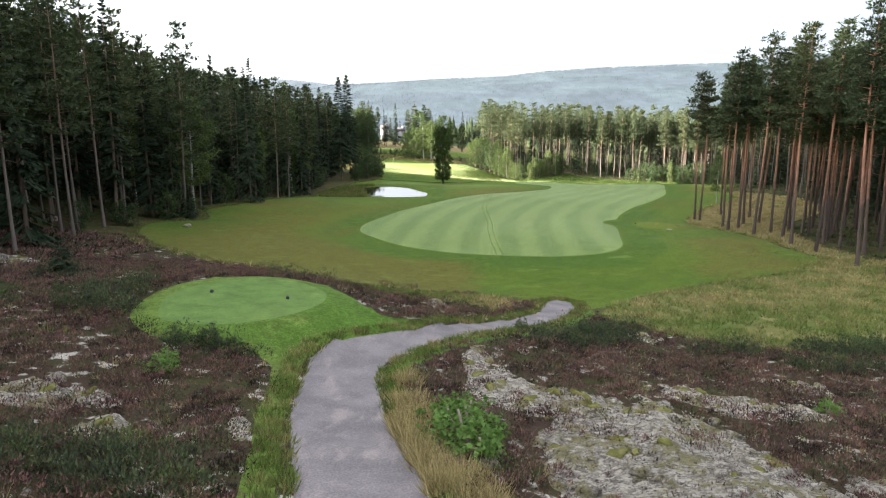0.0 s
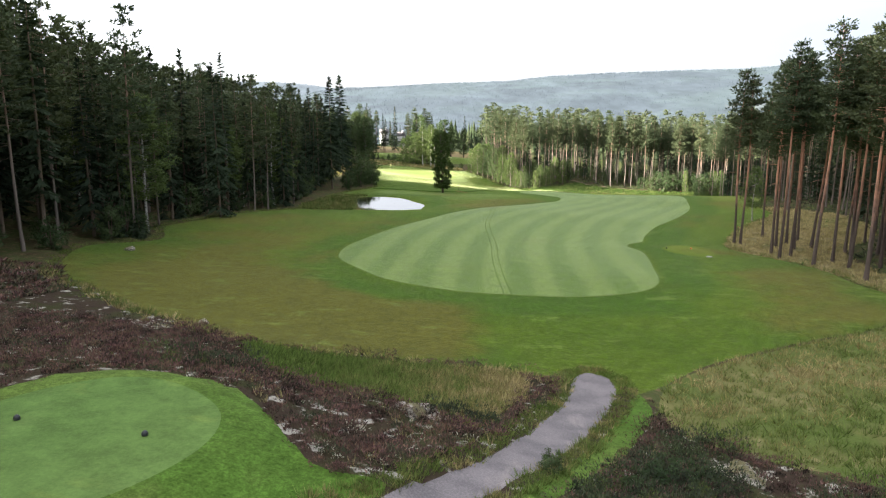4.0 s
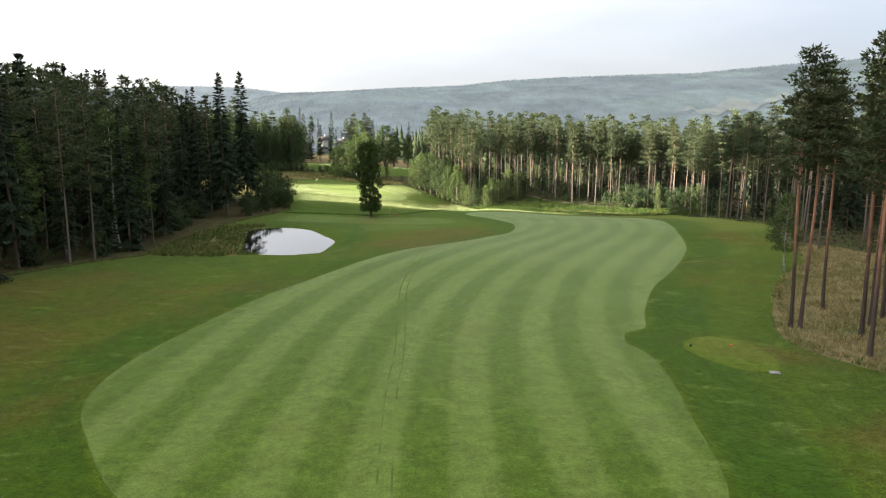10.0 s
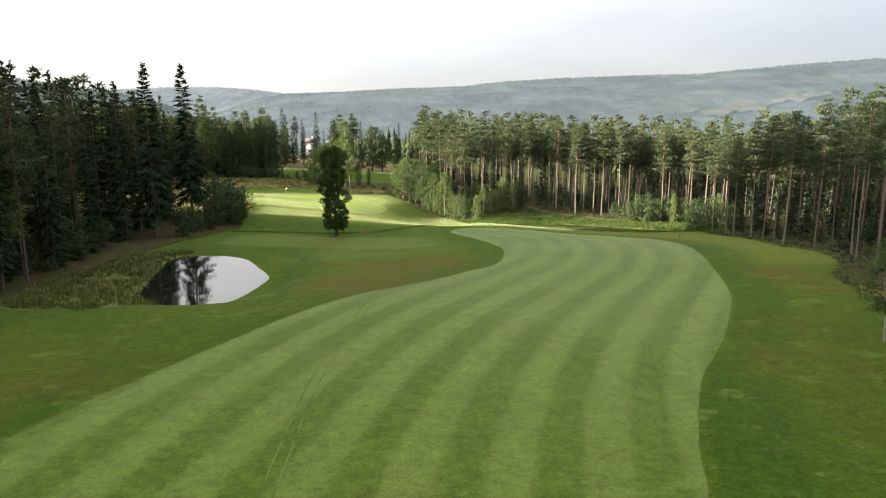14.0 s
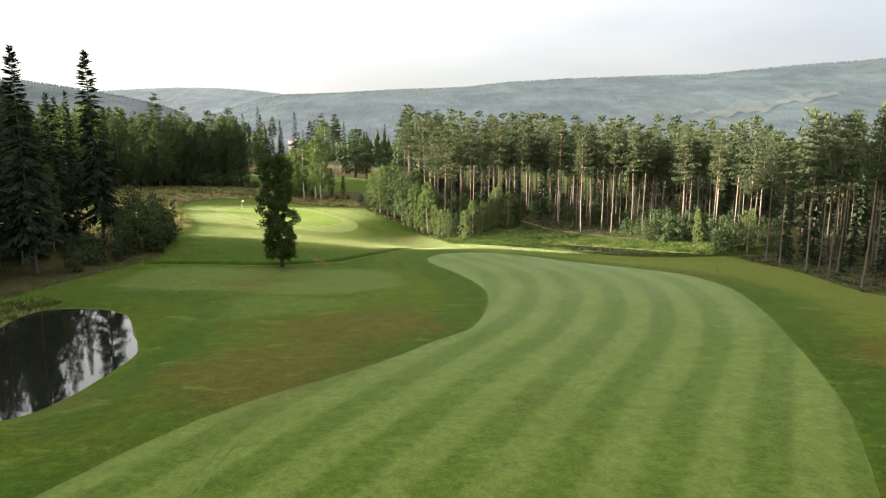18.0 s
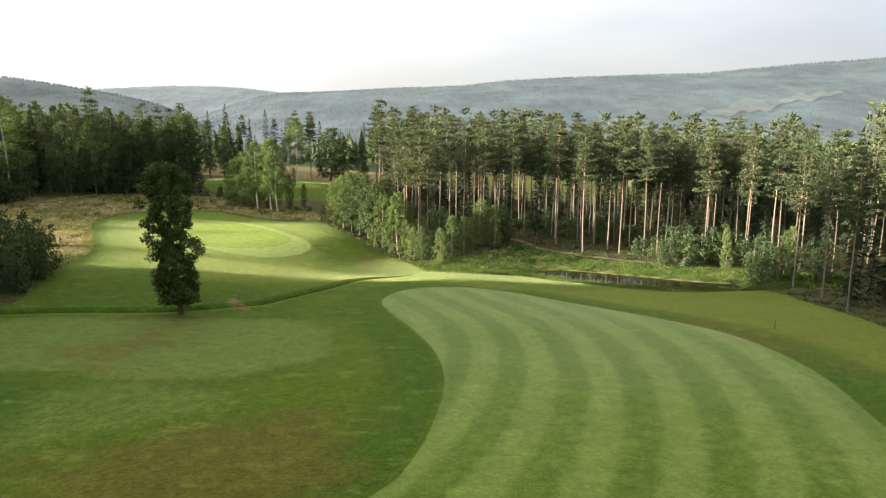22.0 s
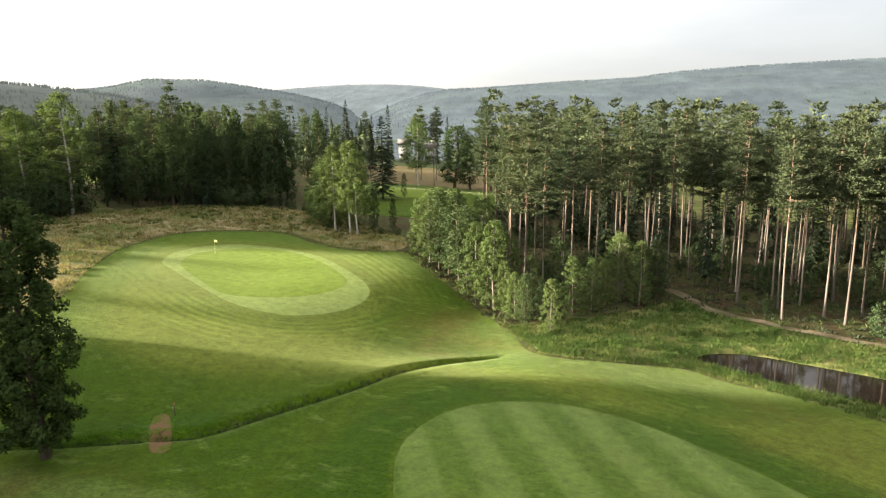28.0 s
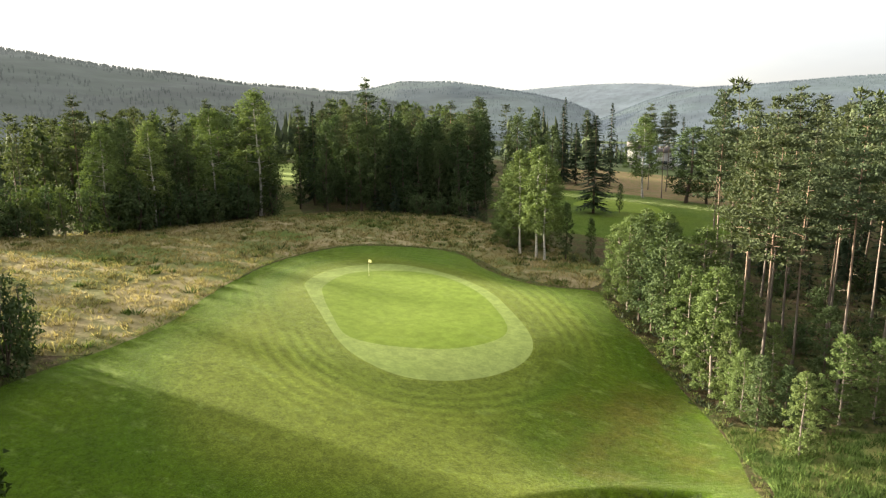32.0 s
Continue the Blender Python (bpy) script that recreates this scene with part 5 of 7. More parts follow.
EAST_SINGLES = [("pine_e0", 36.9, 104.1, 22.2), ("pine_e3", 37.8, 104.0, 21.6), ("pine_e1", 43.2, 109.8, 21), ("pine_e2", 38.1, 96.2, 22.5), ("pine_e1", 37.6, 93.0, 24), ("pine_e3", 39.7, 94.5, 23), ("pine_e0", 39.3, 88.4, 25.5), ("pine_e3", 42.3, 90.4, 24), ("pine_e1", 42.6, 87.7, 25), ("pine_e2", 41.1, 101.5, 23), ("pine_e0", 43.8, 104.3, 22.5), ("pine_e3", 46.3, 106.5, 23), ("pine_e1", 42.6, 99.6, 24), ("pine_e3", 45.4, 100.8, 23.5), ("pine_e2", 47.8, 97.6, 24), ("pine_e2", 40.2, 80.6, 25.5), ("pine_e1", 40.6, 75.6, 25), ("pine_e0", 40.8, 68.0, 26), ("pine_e2", 41.0, 63.2, 26), ("birch1", 49.0, 127, 9)]
NORTH_SINGLES = [("pine_n0", -61, 314, 27.5), ("pine_n1", 13.7, 290.6, 25), ("pine_n2", 15.2, 286, 24), ("pine_n0", 55.7, 260.9, 24), ("pine_n2", 61.2, 263.4, 25), ("pine_n1", 63, 261, 25.5), ("pine_n3", 56.3, 268.5, 24), ("pine_n0", 52.3, 274.8, 25), ("pine_n2", 48.6, 276.4, 24), ("pine_n3", 67, 259, 24), ("birch1", -70, 291, 24), ("birch0", -72, 282, 20.5), ("birch2", -75, 271, 18.5), ("birch1", -79, 265, 17)]
for key, x, y, h in WEST_SINGLES + EAST_SINGLES + NORTH_SINGLES:
    spaced(x, y, 2.0)
    plant(key, x, y, h, rng, 1.4 if key.startswith("birch") else 1.0)
# right-hand edge of the far mown field
for x, y in [(81, 231), (80, 222), (76.5, 211), (75, 201), (71.5, 190), (70.8, 182), (71.2, 174), (69.6, 162), (66, 153), (61.5, 146.5), (59.5, 141), (60.4, 139)]:
    spaced(x, y, 2.5)
    plant(f"pine_n{rng.randint(4)}", x, y, rng.uniform(20, 23), rng)

pick_w = lambda r: (f"spruce_w{r.randint(4)}", r.uniform(18, 26), r.uniform(0.9, 1.2)) if r.rand() < 0.48 else ((f"pine_w{r.randint(3)}", r.uniform(20, 25), 1.0) if r.rand() < 0.88 else (f"birch{r.randint(3)}", r.uniform(13, 17), 0.9))
pick_e = lambda r: (f"pine_e{r.randint(4)}", r.uniform(21.5, 25.5), r.uniform(0.85, 1.1))
pick_n = lambda r: (f"pine_n{r.randint(4)}", r.uniform(21, 26), r.uniform(0.85, 1.1)) if r.rand() < 0.9 else (f"spruce_w{r.randint(4)}", r.uniform(17, 22), 0.85)
pick_far = lambda r: (f"pine_far{r.randint(3)}", r.uniform(22, 28), 1.05) if r.rand() < 0.85 else (f"spruce_far{r.randint(3)}", r.uniform(18, 23), 0.9)
pick_w_far = lambda r: (f"spruce_far{r.randint(3)}", r.uniform(22, 28), r.uniform(0.9, 1.2)) if r.rand() < 0.45 else (f"pine_far{r.randint(3)}", r.uniform(23, 27), 1.1)
pick_d_far = lambda r: (f"leafy_far{r.randint(3)}", r.uniform(15, 22), 0.9) if r.rand() < 0.4 else ((f"spruce_far{r.randint(3)}", r.uniform(17, 22), 1.1) if r.rand() < 0.4 else (f"pine_far{r.randint(3)}", r.uniform(19, 24), 1.1))
pick_d = lambda r: (f"leafy{r.randint(3)}", r.uniform(11, 21), r.uniform(0.95, 1.3)) if r.rand() < 0.74 else ((f"spruce_w{r.randint(4)}", r.uniform(15, 24), 1.0) if r.rand() < 0.4 else (f"pine_n{r.randint(4)}", r.uniform(20, 25), 1.0))

# western forest, its edge first
W_EDGE = [(-41, 72), (-41.5, 90), (-37.5, 97), (-41, 107), (-38.5, 118), (-34.5, 134), (-32.5, 146), (-34, 160), (-34, 172), (-36, 182), (-36, 196), (-37, 210), (-37, 219)]
grove(W_EDGE + [(-47, 219), (-46, 182), (-45, 160), (-46, 146), (-50, 118), (-52, 90), (-52, 66)], 92, 3.0, pick_w, rng, taller=0.2)
grove([(-52, 60), (-52, 90), (-50, 118), (-46, 146), (-46, 180), (-47, 218), (-60, 214), (-78, 150), (-84, 60)], 170, 3.6, pick_w_far, rng, taller=0.2)
grove([(-34, 44), (-42, 66), (-54, 66), (-60, 46), (-44, 30)], 26, 3.4, pick_w, rng, taller=0.2)
grove([(-54, 66), (-84, 60), (-84, 20), (-44, 26), (-60, 46)], 40, 4.4, pick_w_far, rng, taller=0.2)
grove([(-40, 214), (-38, 222), (-50, 222), (-52, 212)], 12, 2.6, pick_w, rng)
# Added back rows and an unseen southern block hold back the low sun.
grove([(-84, 60), (-78, 150), (-60, 214), (-104, 200), (-112, 60)], 130, 4.2, pick_w_far, rng, taller=0.2)
grove([(-46, 26), (-84, 24), (-112, 60), (-120, -90), (-50, -90)], 150, 5.2, pick_w_far, rng, taller=0.2)
# young spruces added thick under the western trees to stop sun gaps
for poly, n in (([(-50, 20), (-47, 215), (-62, 212), (-76, 150), (-78, 20)], 130), ([(-78, 20), (-76, 150), (-64, 205), (-100, 190), (-108, 20)], 90), ([(-40, -60), (-46, 30), (-80, 20), (-90, -60)], 60)):
    grove(poly, n, 2.2, lambda r: (f"spruce_far{r.randint(3)}", r.uniform(8, 15), r.uniform(1.2, 1.6)), rng)
# eastern stand
grove([(39, 60), (39.5, 72), (39.3, 86), (37.5, 93), (36, 99), (37, 105), (43, 116), (49, 124), (56, 134), (60, 130), (64, 100), (62, 58)], 84, 2.7, pick_e, rng)
grove([(62, 58), (64, 100), (60, 130), (58, 143), (62, 152), (70, 165), (71, 182), (76, 202), (84, 232), (90, 230), (86, 60)], 60, 4.0, pick_n, rng)
grove([(86, 60), (90, 230), (130, 230), (130, 60)], 110, 5.0, pick_far, rng)
# central forest beyond the bog
grove([(19, 268), (24, 258), (38, 264), (46, 269), (56, 261), (70, 256), (92, 246), (94, 268), (60, 292), (20, 300), (15.5, 287)], 74, 3.4, pick_n, rng)
grove([(14, 294), (20, 300), (60, 292), (94, 268), (110, 250), (150, 250), (150, 385), (20, 385), (9, 334)], 190, 4.8, pick_far, rng)
grove([(84, 232), (92, 246), (110, 250), (150, 250), (150, 200), (100, 200)], 40, 5.0, pick_far, rng)
for poly, n in (([(14, 296), (40, 288), (94, 266), (150, 258), (150, 340), (20, 345)], 210), ([(60, 62), (66, 130), (78, 200), (90, 232), (130, 232), (130, 62)], 260)):
    grove(poly, n, 2.0, lambda r: (f"spruce_far{r.randint(3)}", r.uniform(5, 15), r.uniform(1.1, 1.6)), rng)
# woods behind the hay meadow
grove([(-60, 304), (-52, 311), (-42, 316), (-38.5, 321), (-44, 334), (-70, 338), (-74, 322)], 56, 2.6, pick_d, rng)
grove([(-66, 298), (-76, 284), (-84, 266), (-90, 253), (-104, 258), (-110, 300), (-84, 320)], 22, 3.4, pick_d, rng)
grove([(-92, 257), (-104, 262), (-160, 288), (-150, 294), (-104, 300)], 30, 4.0, pick_d_far, rng)
grove([(-92, 264), (-150, 286), (-150, 330), (-104, 322), (-104, 300)], 60, 4.2, pick_d_far, rng)
grove([(-52, 342), (-70, 340), (-80, 338), (-120, 330), (-140, 400), (-74, 440), (-66, 384)], 70, 5.0, pick_d_far, rng)
grove([(12, 352), (30, 388), (36, 440), (24, 440), (20, 400)], 26, 4.2, pick_far, rng)
grove([(-66, 446), (6, 446), (36, 440), (60, 500), (-100, 520)], 30, 6.0, lambda r: (f"spruce_far{r.randint(3)}", r.uniform(10, 17), 1.3), rng)
for key, x, y, h in [("spruce_w0", -50, 400, 26), ("spruce_w1", -41.5, 402, 21), ("spruce_w3", -34.6, 398, 25), ("pine_n0", -23.6, 400, 25), ("pine_n1", -18.6, 401, 25), ("spruce_w0", -13.6, 398, 22), ("spruce_w2", -9, 402, 20), ("pine_n2", -28, 410, 22), ("pine_n3", -46, 408, 22), ("spruce_w1", -56, 396, 23), ("spruce_w2", 4, 384, 22)]:
    plant(key, x, y, h, rng)
# birches and bushes on the rim of the green, a few trees on the far lawn behind them
for key, x, y, h, wide in [("birch2", -13.4, 289.4, 15.5, 1.35), ("birch0", -10.2, 288, 16.4, 1.4), ("birch1", -8.6, 287.6, 15, 1.3), ("birch_s0", -19.6, 298, 11.5, 1.5), ("birch_s1", -17.2, 295, 13, 1.4), ("birch_s2", -15.4, 293.2, 11, 1.5), ("birch_s0", -22.4, 302.5, 10.5, 1.4), ("birch_s1", -12.2, 295, 14.5, 1.2),
                           ("leafy1", -6.0, 289.2, 8.4, 0.95), ("leafy0", -3.2, 291.8, 6.2, 0.9), ("leafy2", -14.6, 343, 6.4, 0.8), ("spruce_w3", -18.8, 338, 21, 1.9), ("leafy0", -48.4, 371, 19, 1.3), ("leafy2", -53.2, 372, 20, 1.2), ("leafy1", -46, 380, 17.5, 1.2), ("spruce_w0", -47.5, 392, 23, 1.5), ("spruce_w3", -44.6, 396, 18.5, 1.5), ("spruce_w2", -39.8, 394, 18, 1.5), ("pine_n3", -44.6, 334, 24, 1.2), ("leafy1", -40.6, 329, 18.5, 1.2), ("leafy2", -41.5, 323, 17, 1.2), ("leafy0", -44.5, 327, 20, 1.2), ("leafy2", -37.6, 324, 8, 1.3), ("birch1", -19.2, 378, 21, 1.5), ("pine_n1", -14.8, 380, 22.5, 1.0), ("leafy1", -7.2, 375, 19, 2.1), ("leafy2", -3.0, 378, 15, 1.8), ("leafy0", 3.5, 377, 15, 1.3)]:
    spaced(x, y, 1.5)
    plant(key, x, y, h, rng, wide)
for x, y, h in [(-18.5, 296.2, 2.2), (-15.8, 292.0, 1.8), (-21.5, 300.6, 2.6), (-24.6, 305.5, 2.4), (-11.6, 290.6, 1.5), (-1.6, 289.4, 1.6), (-4.6, 288.6, 1.4), (1.8, 286.5, 2.2), (-28, 309.5, 1.8), (-32, 312.6, 2.0)]:
    plant(f"bush{rng.randint(3)}", x, y, h, rng, 1.2)
grove([(-62, 299), (-92, 329), (-112, 348), (-80, 344), (-74, 322), (-60, 306)], 34, 2.6, pick_d, rng)
grove([(-70, 293), (-99, 321), (-124, 344), (-128, 330), (-100, 306), (-78, 288)], 34, 2.8, pick_d, rng)
# a few scattered trees west of the meadow
for key, x, y, h in [("pine_w0", -112, 247, 20), ("birch1", -104, 226, 14), ("pine_w1", -150, 228, 21)]:
    plant(key, x, y, h, rng)

# young birches and bushes along the edges
for x, y, h in [(5.8, 275.5, 9), (8, 272.8, 11), (10, 270.6, 12), (11.8, 269, 10), (13.6, 267.6, 13), (15.2, 265.4, 12), (16.6, 263.6, 10.5), (18.4, 262, 9), (19.6, 260.2, 12), (21.2, 258.6, 9), (22.8, 256.6, 8), (24.2, 254.4, 8.5), (27.6, 252, 8.6), (26.2, 256.6, 7), (30, 258.6, 10), (32.4, 260.6, 9), (17, 268, 13), (21, 264.5, 12), (12, 273.5, 12), (8.5, 277.5, 11), (38.6, 262.8, 11), (36, 264.5, 12), (41, 265, 10), (34.2, 262.2, 8), (24.6, 261.5, 9), (28.4, 263, 11)]:
    spaced(x, y, 1.2)
    h *= 1.0 if x < 20 else 0.78
    plant(f"birch_s{rng.randint(3)}" if rng.rand() < 0.75 else f"leafy{rng.randint(3)}", x, y, h, rng, 1.3)
for x, y, h in [(68, 252, 6), (71.5, 250.4, 8), (74, 251.4, 7), (78, 247.5, 9), (82, 244.5, 8), (86, 243, 9), (79, 236, 7), (83, 238, 8.5), (88, 236, 8), (65.5, 257.2, 5), (72, 255, 8), (79, 252, 9), (90, 248, 9)]:
    plant(f"birch_s{rng.randint(3)}" if rng.rand() < 0.4 else f"bush{rng.randint(3)}", x, y, h * 0.85, rng, 1.0)
for x, y, h in [(-26, 222, 7), (-27.5, 219, 8), (-24.5, 218.5, 6), (-25.5, 215, 7), (-27.8, 214, 8), (-24.4, 212, 5.5), (-27, 209.5, 7), (-26.6, 205, 6), (-28.5, 201, 6), (-29, 196, 5), (-29.5, 224.5, 7), (-31, 220, 9)]:
    plant(f"bush{rng.randint(3)}", x, y, h, rng, 0.8)
for i in range(46):
    u = rng.uniform(0, 1) * (len(W_EDGE) - 1.001)
    a, b = np.array(W_EDGE[int(u)]), np.array(W_EDGE[int(u) + 1])
    x, y = a + (b - a) * (u % 1) + (rng.uniform(-4, -0.2), 0)
    plant(f"spruce_s{rng.randint(3)}" if rng.rand() < 0.6 else f"bush{rng.randint(3)}", x, y, rng.uniform(2.5, 5.5), rng, rng.uniform(0.9, 1.2))
for i in range(66):
    t = rng.uniform(0, 1)
    x, y = np.array([-88, 240]) * (1 - t) + np.array([-66, 292]) * t + (rng.uniform(-5, 2.0), rng.uniform(-2, 2))
    plant(f"bush{rng.randint(3)}" if rng.rand() < 0.7 else f"birch_s{rng.randint(3)}", x, y, rng.uniform(4, 8.5), rng, rng.uniform(0.8, 1.15))
for i in range(26):
    t = rng.uniform(0, 1)
    x, y = np.array([-57, 306]) * (1 - t) + np.array([-26, 317]) * t + (rng.uniform(-1, 1), rng.uniform(0.5, 6))
    plant(f"bush{rng.randint(3)}" if rng.rand() < 0.6 else f"spruce_s{rng.randint(3)}", x, y, rng.uniform(2, 6), rng)
for i in range(60):
    x, y = rng.uniform(12, 92), rng.uniform(258, 300)
    if not open_ground(x, y) and y > 262:
        plant(f"bush{rng.randint(3)}", x, y, rng.uniform(1.5, 5), rng, rng.uniform(0.8, 1.2))
for i in range(40):
    x, y = rng.uniform(40, 90), rng.uniform(62, 230)
    if not open_ground(x, y):
        plant(f"bush{rng.randint(3)}" if rng.rand() < 0.6 else f"spruce_s{rng.randint(3)}", x, y, rng.uniform(0.8, 3.2), rng, rng.uniform(0.8, 1.3))
for name, mat in (("trunks", "spruce_bark"), ("pine_far", "pine_needles"), ("spruce_far", "spruce_needles"), ("leafy_far", "wood_leaves")):
    label = {"trunks": "crowded bare trunks deep in the forest", "pine_far": "crowded pine crowns deep in the forest", "spruce_far": "crowded dark spruce crowns deep in the forest", "leafy_far": "crowded broadleaf crowns deep in the woods"}[name]
    nice = {"trunks": "forest_trunks", "pine_far": "pine_crowns", "spruce_far": "spruce_crowns", "leafy_far": "broadleaf_crowns"}[name]
    tagged(new(nice, CROWD[name].mesh(nice, M[mat])), label, "forest", kind="stuff")
for key in PROTO:
    if key not in PLACED and not isinstance(PROTO[key][1], tuple):
        plant(key, -100 - 3 * len(PLACED), 180, PROTO[key][0], rng)

# ---------------------------------------------------------------- far woods and hills
FX, FY = 20.0, 100.0


def cone_woods(x, y, z, h, r, rng, tiers=3, k=5):
    """Far conifers as ragged stacked skirts, joined."""
    b = Build()
    n = len(x)
    for t in range(tiers):
        s = t / tiers
        a = rng.uniform(0, 6.283, (n, 1)) + np.arange(k)[None] * 2 * np.pi / k + rng.uniform(-0.3, 0.3, (n, k))
        z0, z1 = z + h * (0.08 + 0.80 * s), z + h * min(1.0, 0.08 + 0.80 * s + 1.5 / tiers)
        rr = (r * (1 - 0.85 * s ** 1.2))[:, None] * rng.uniform(0.45, 1.35, (n, k))
        ring = np.stack([x[:, None] + np.cos(a) * rr, y[:, None] + np.sin(a) * rr, z0[:, None] + rng.uniform(-0.10, 0.08, (n, k)) * h[:, None]], -1)
        tip = np.stack([x + rng.normal(0, 0.15, n), y + rng.normal(0, 0.15, n), z1], -1)[:, None]
        v = np.concatenate([ring, tip], 1)
        i = np.arange(n)[:, None] * (k + 1)
        f = np.stack([np.stack([i[:, 0] + j, i[:, 0] + (j + 1) % k, i[:, 0] + k], -1) for j in range(k)], 1).reshape(-1, 3)
        b.add(v.reshape(-1, 3), f, np.repeat(rng.uniform(0, 1, n), k + 1))
    return b


M["far_trees"] = tufty("far_tree_crowns", [(0.030, 0.046, 0.024), (0.042, 0.058, 0.029), (0.052, 0.068, 0.033), (0.066, 0.080, 0.038)], 0.7, 1.25, 0.10)
r2 = np.random.RandomState(21)
n = 5200
az = np.radians(r2.uniform(-58, 78, n))
rr = np.sqrt(r2.uniform(300**2, 1000**2, n))
x, y = FX - np.sin(az) * rr, FY + np.cos(az) * rr
x2, y2 = r2.uniform(100, 420, 1500), r2.uniform(-20, 420, 1500)
x3, y3 = r2.uniform(-420, -95, 1500), r2.uniform(-20, 440, 1500)
x, y = np.concatenate([x, x2, x3]), np.concatenate([y, y2, y3])
ok = ~(inside(LAKE, x, y) | inside(CLEARING, x, y) | inside(BARE, x, y) | inside(ALLEY_LAWN, x, y) | inside(FAR_LAWN, x, y) | inside(ALLEY, x, y))
ok &= ~((x > -95) & (x < 130) & (y < 388)) & ~((x > -140) & (x < 40) & (y < 450))
ok &= ~((x > -260) & (x < -60) & (y > 195 + 0.12 * (x + 60)) & (y < 276 - 0.1 * (x + 60)))
ok &= ~((y > 440) & (y < 800) & (np.abs(x + 0.24 * (y - 300)) < 22))
x, y = x[ok], y[ok]
b = cone_woods(x, y, ground_height(x, y), r2.uniform(12, 21, len(x)), r2.uniform(2.2, 3.8, len(x)), r2, tiers=5, k=5)
tagged(new("far_woods", b.mesh("far_woods", M["far_trees"], tint=True)), "far crowns of the conifer woods in the valley", "forest", kind="stuff")


# Woods added out of view on the western rise, to shade the course.
r3 = np.random.RandomState(23)
x, y = r3.uniform(-165, -106, 560), r3.uniform(-70, 202, 560)
b = cone_woods(x, y, ground_height(x, y), r3.uniform(23, 28, 560), r3.uniform(2.6, 3.8, 560), r3, tiers=5, k=5)
tagged(new("west_woods", b.mesh("west_woods", M["far_trees"], tint=True)), "unseen conifer woods added on the western rise to block the sun", "forest", kind="stuff")


def painted_haze_material(name, base, haze, amount, top):
    """A far wooded slope with bright morning haze painted in as emission."""
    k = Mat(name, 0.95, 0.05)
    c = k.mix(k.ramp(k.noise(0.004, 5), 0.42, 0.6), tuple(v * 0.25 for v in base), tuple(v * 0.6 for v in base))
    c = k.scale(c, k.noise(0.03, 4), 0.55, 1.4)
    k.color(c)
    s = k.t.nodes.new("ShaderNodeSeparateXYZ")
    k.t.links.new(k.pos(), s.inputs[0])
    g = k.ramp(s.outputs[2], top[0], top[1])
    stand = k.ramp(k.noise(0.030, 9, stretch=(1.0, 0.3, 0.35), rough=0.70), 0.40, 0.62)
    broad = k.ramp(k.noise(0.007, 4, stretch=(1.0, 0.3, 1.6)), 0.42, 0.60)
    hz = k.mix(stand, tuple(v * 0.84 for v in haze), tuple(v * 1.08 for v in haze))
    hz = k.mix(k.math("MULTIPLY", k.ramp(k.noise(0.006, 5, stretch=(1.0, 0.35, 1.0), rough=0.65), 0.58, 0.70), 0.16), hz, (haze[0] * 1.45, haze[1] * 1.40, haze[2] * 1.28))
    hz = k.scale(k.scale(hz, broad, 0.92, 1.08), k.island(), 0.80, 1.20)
    # The surface glows to stand in for haze, whiter towards the crest.
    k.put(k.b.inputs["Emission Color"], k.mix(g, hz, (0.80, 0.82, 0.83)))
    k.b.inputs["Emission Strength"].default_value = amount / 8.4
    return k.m


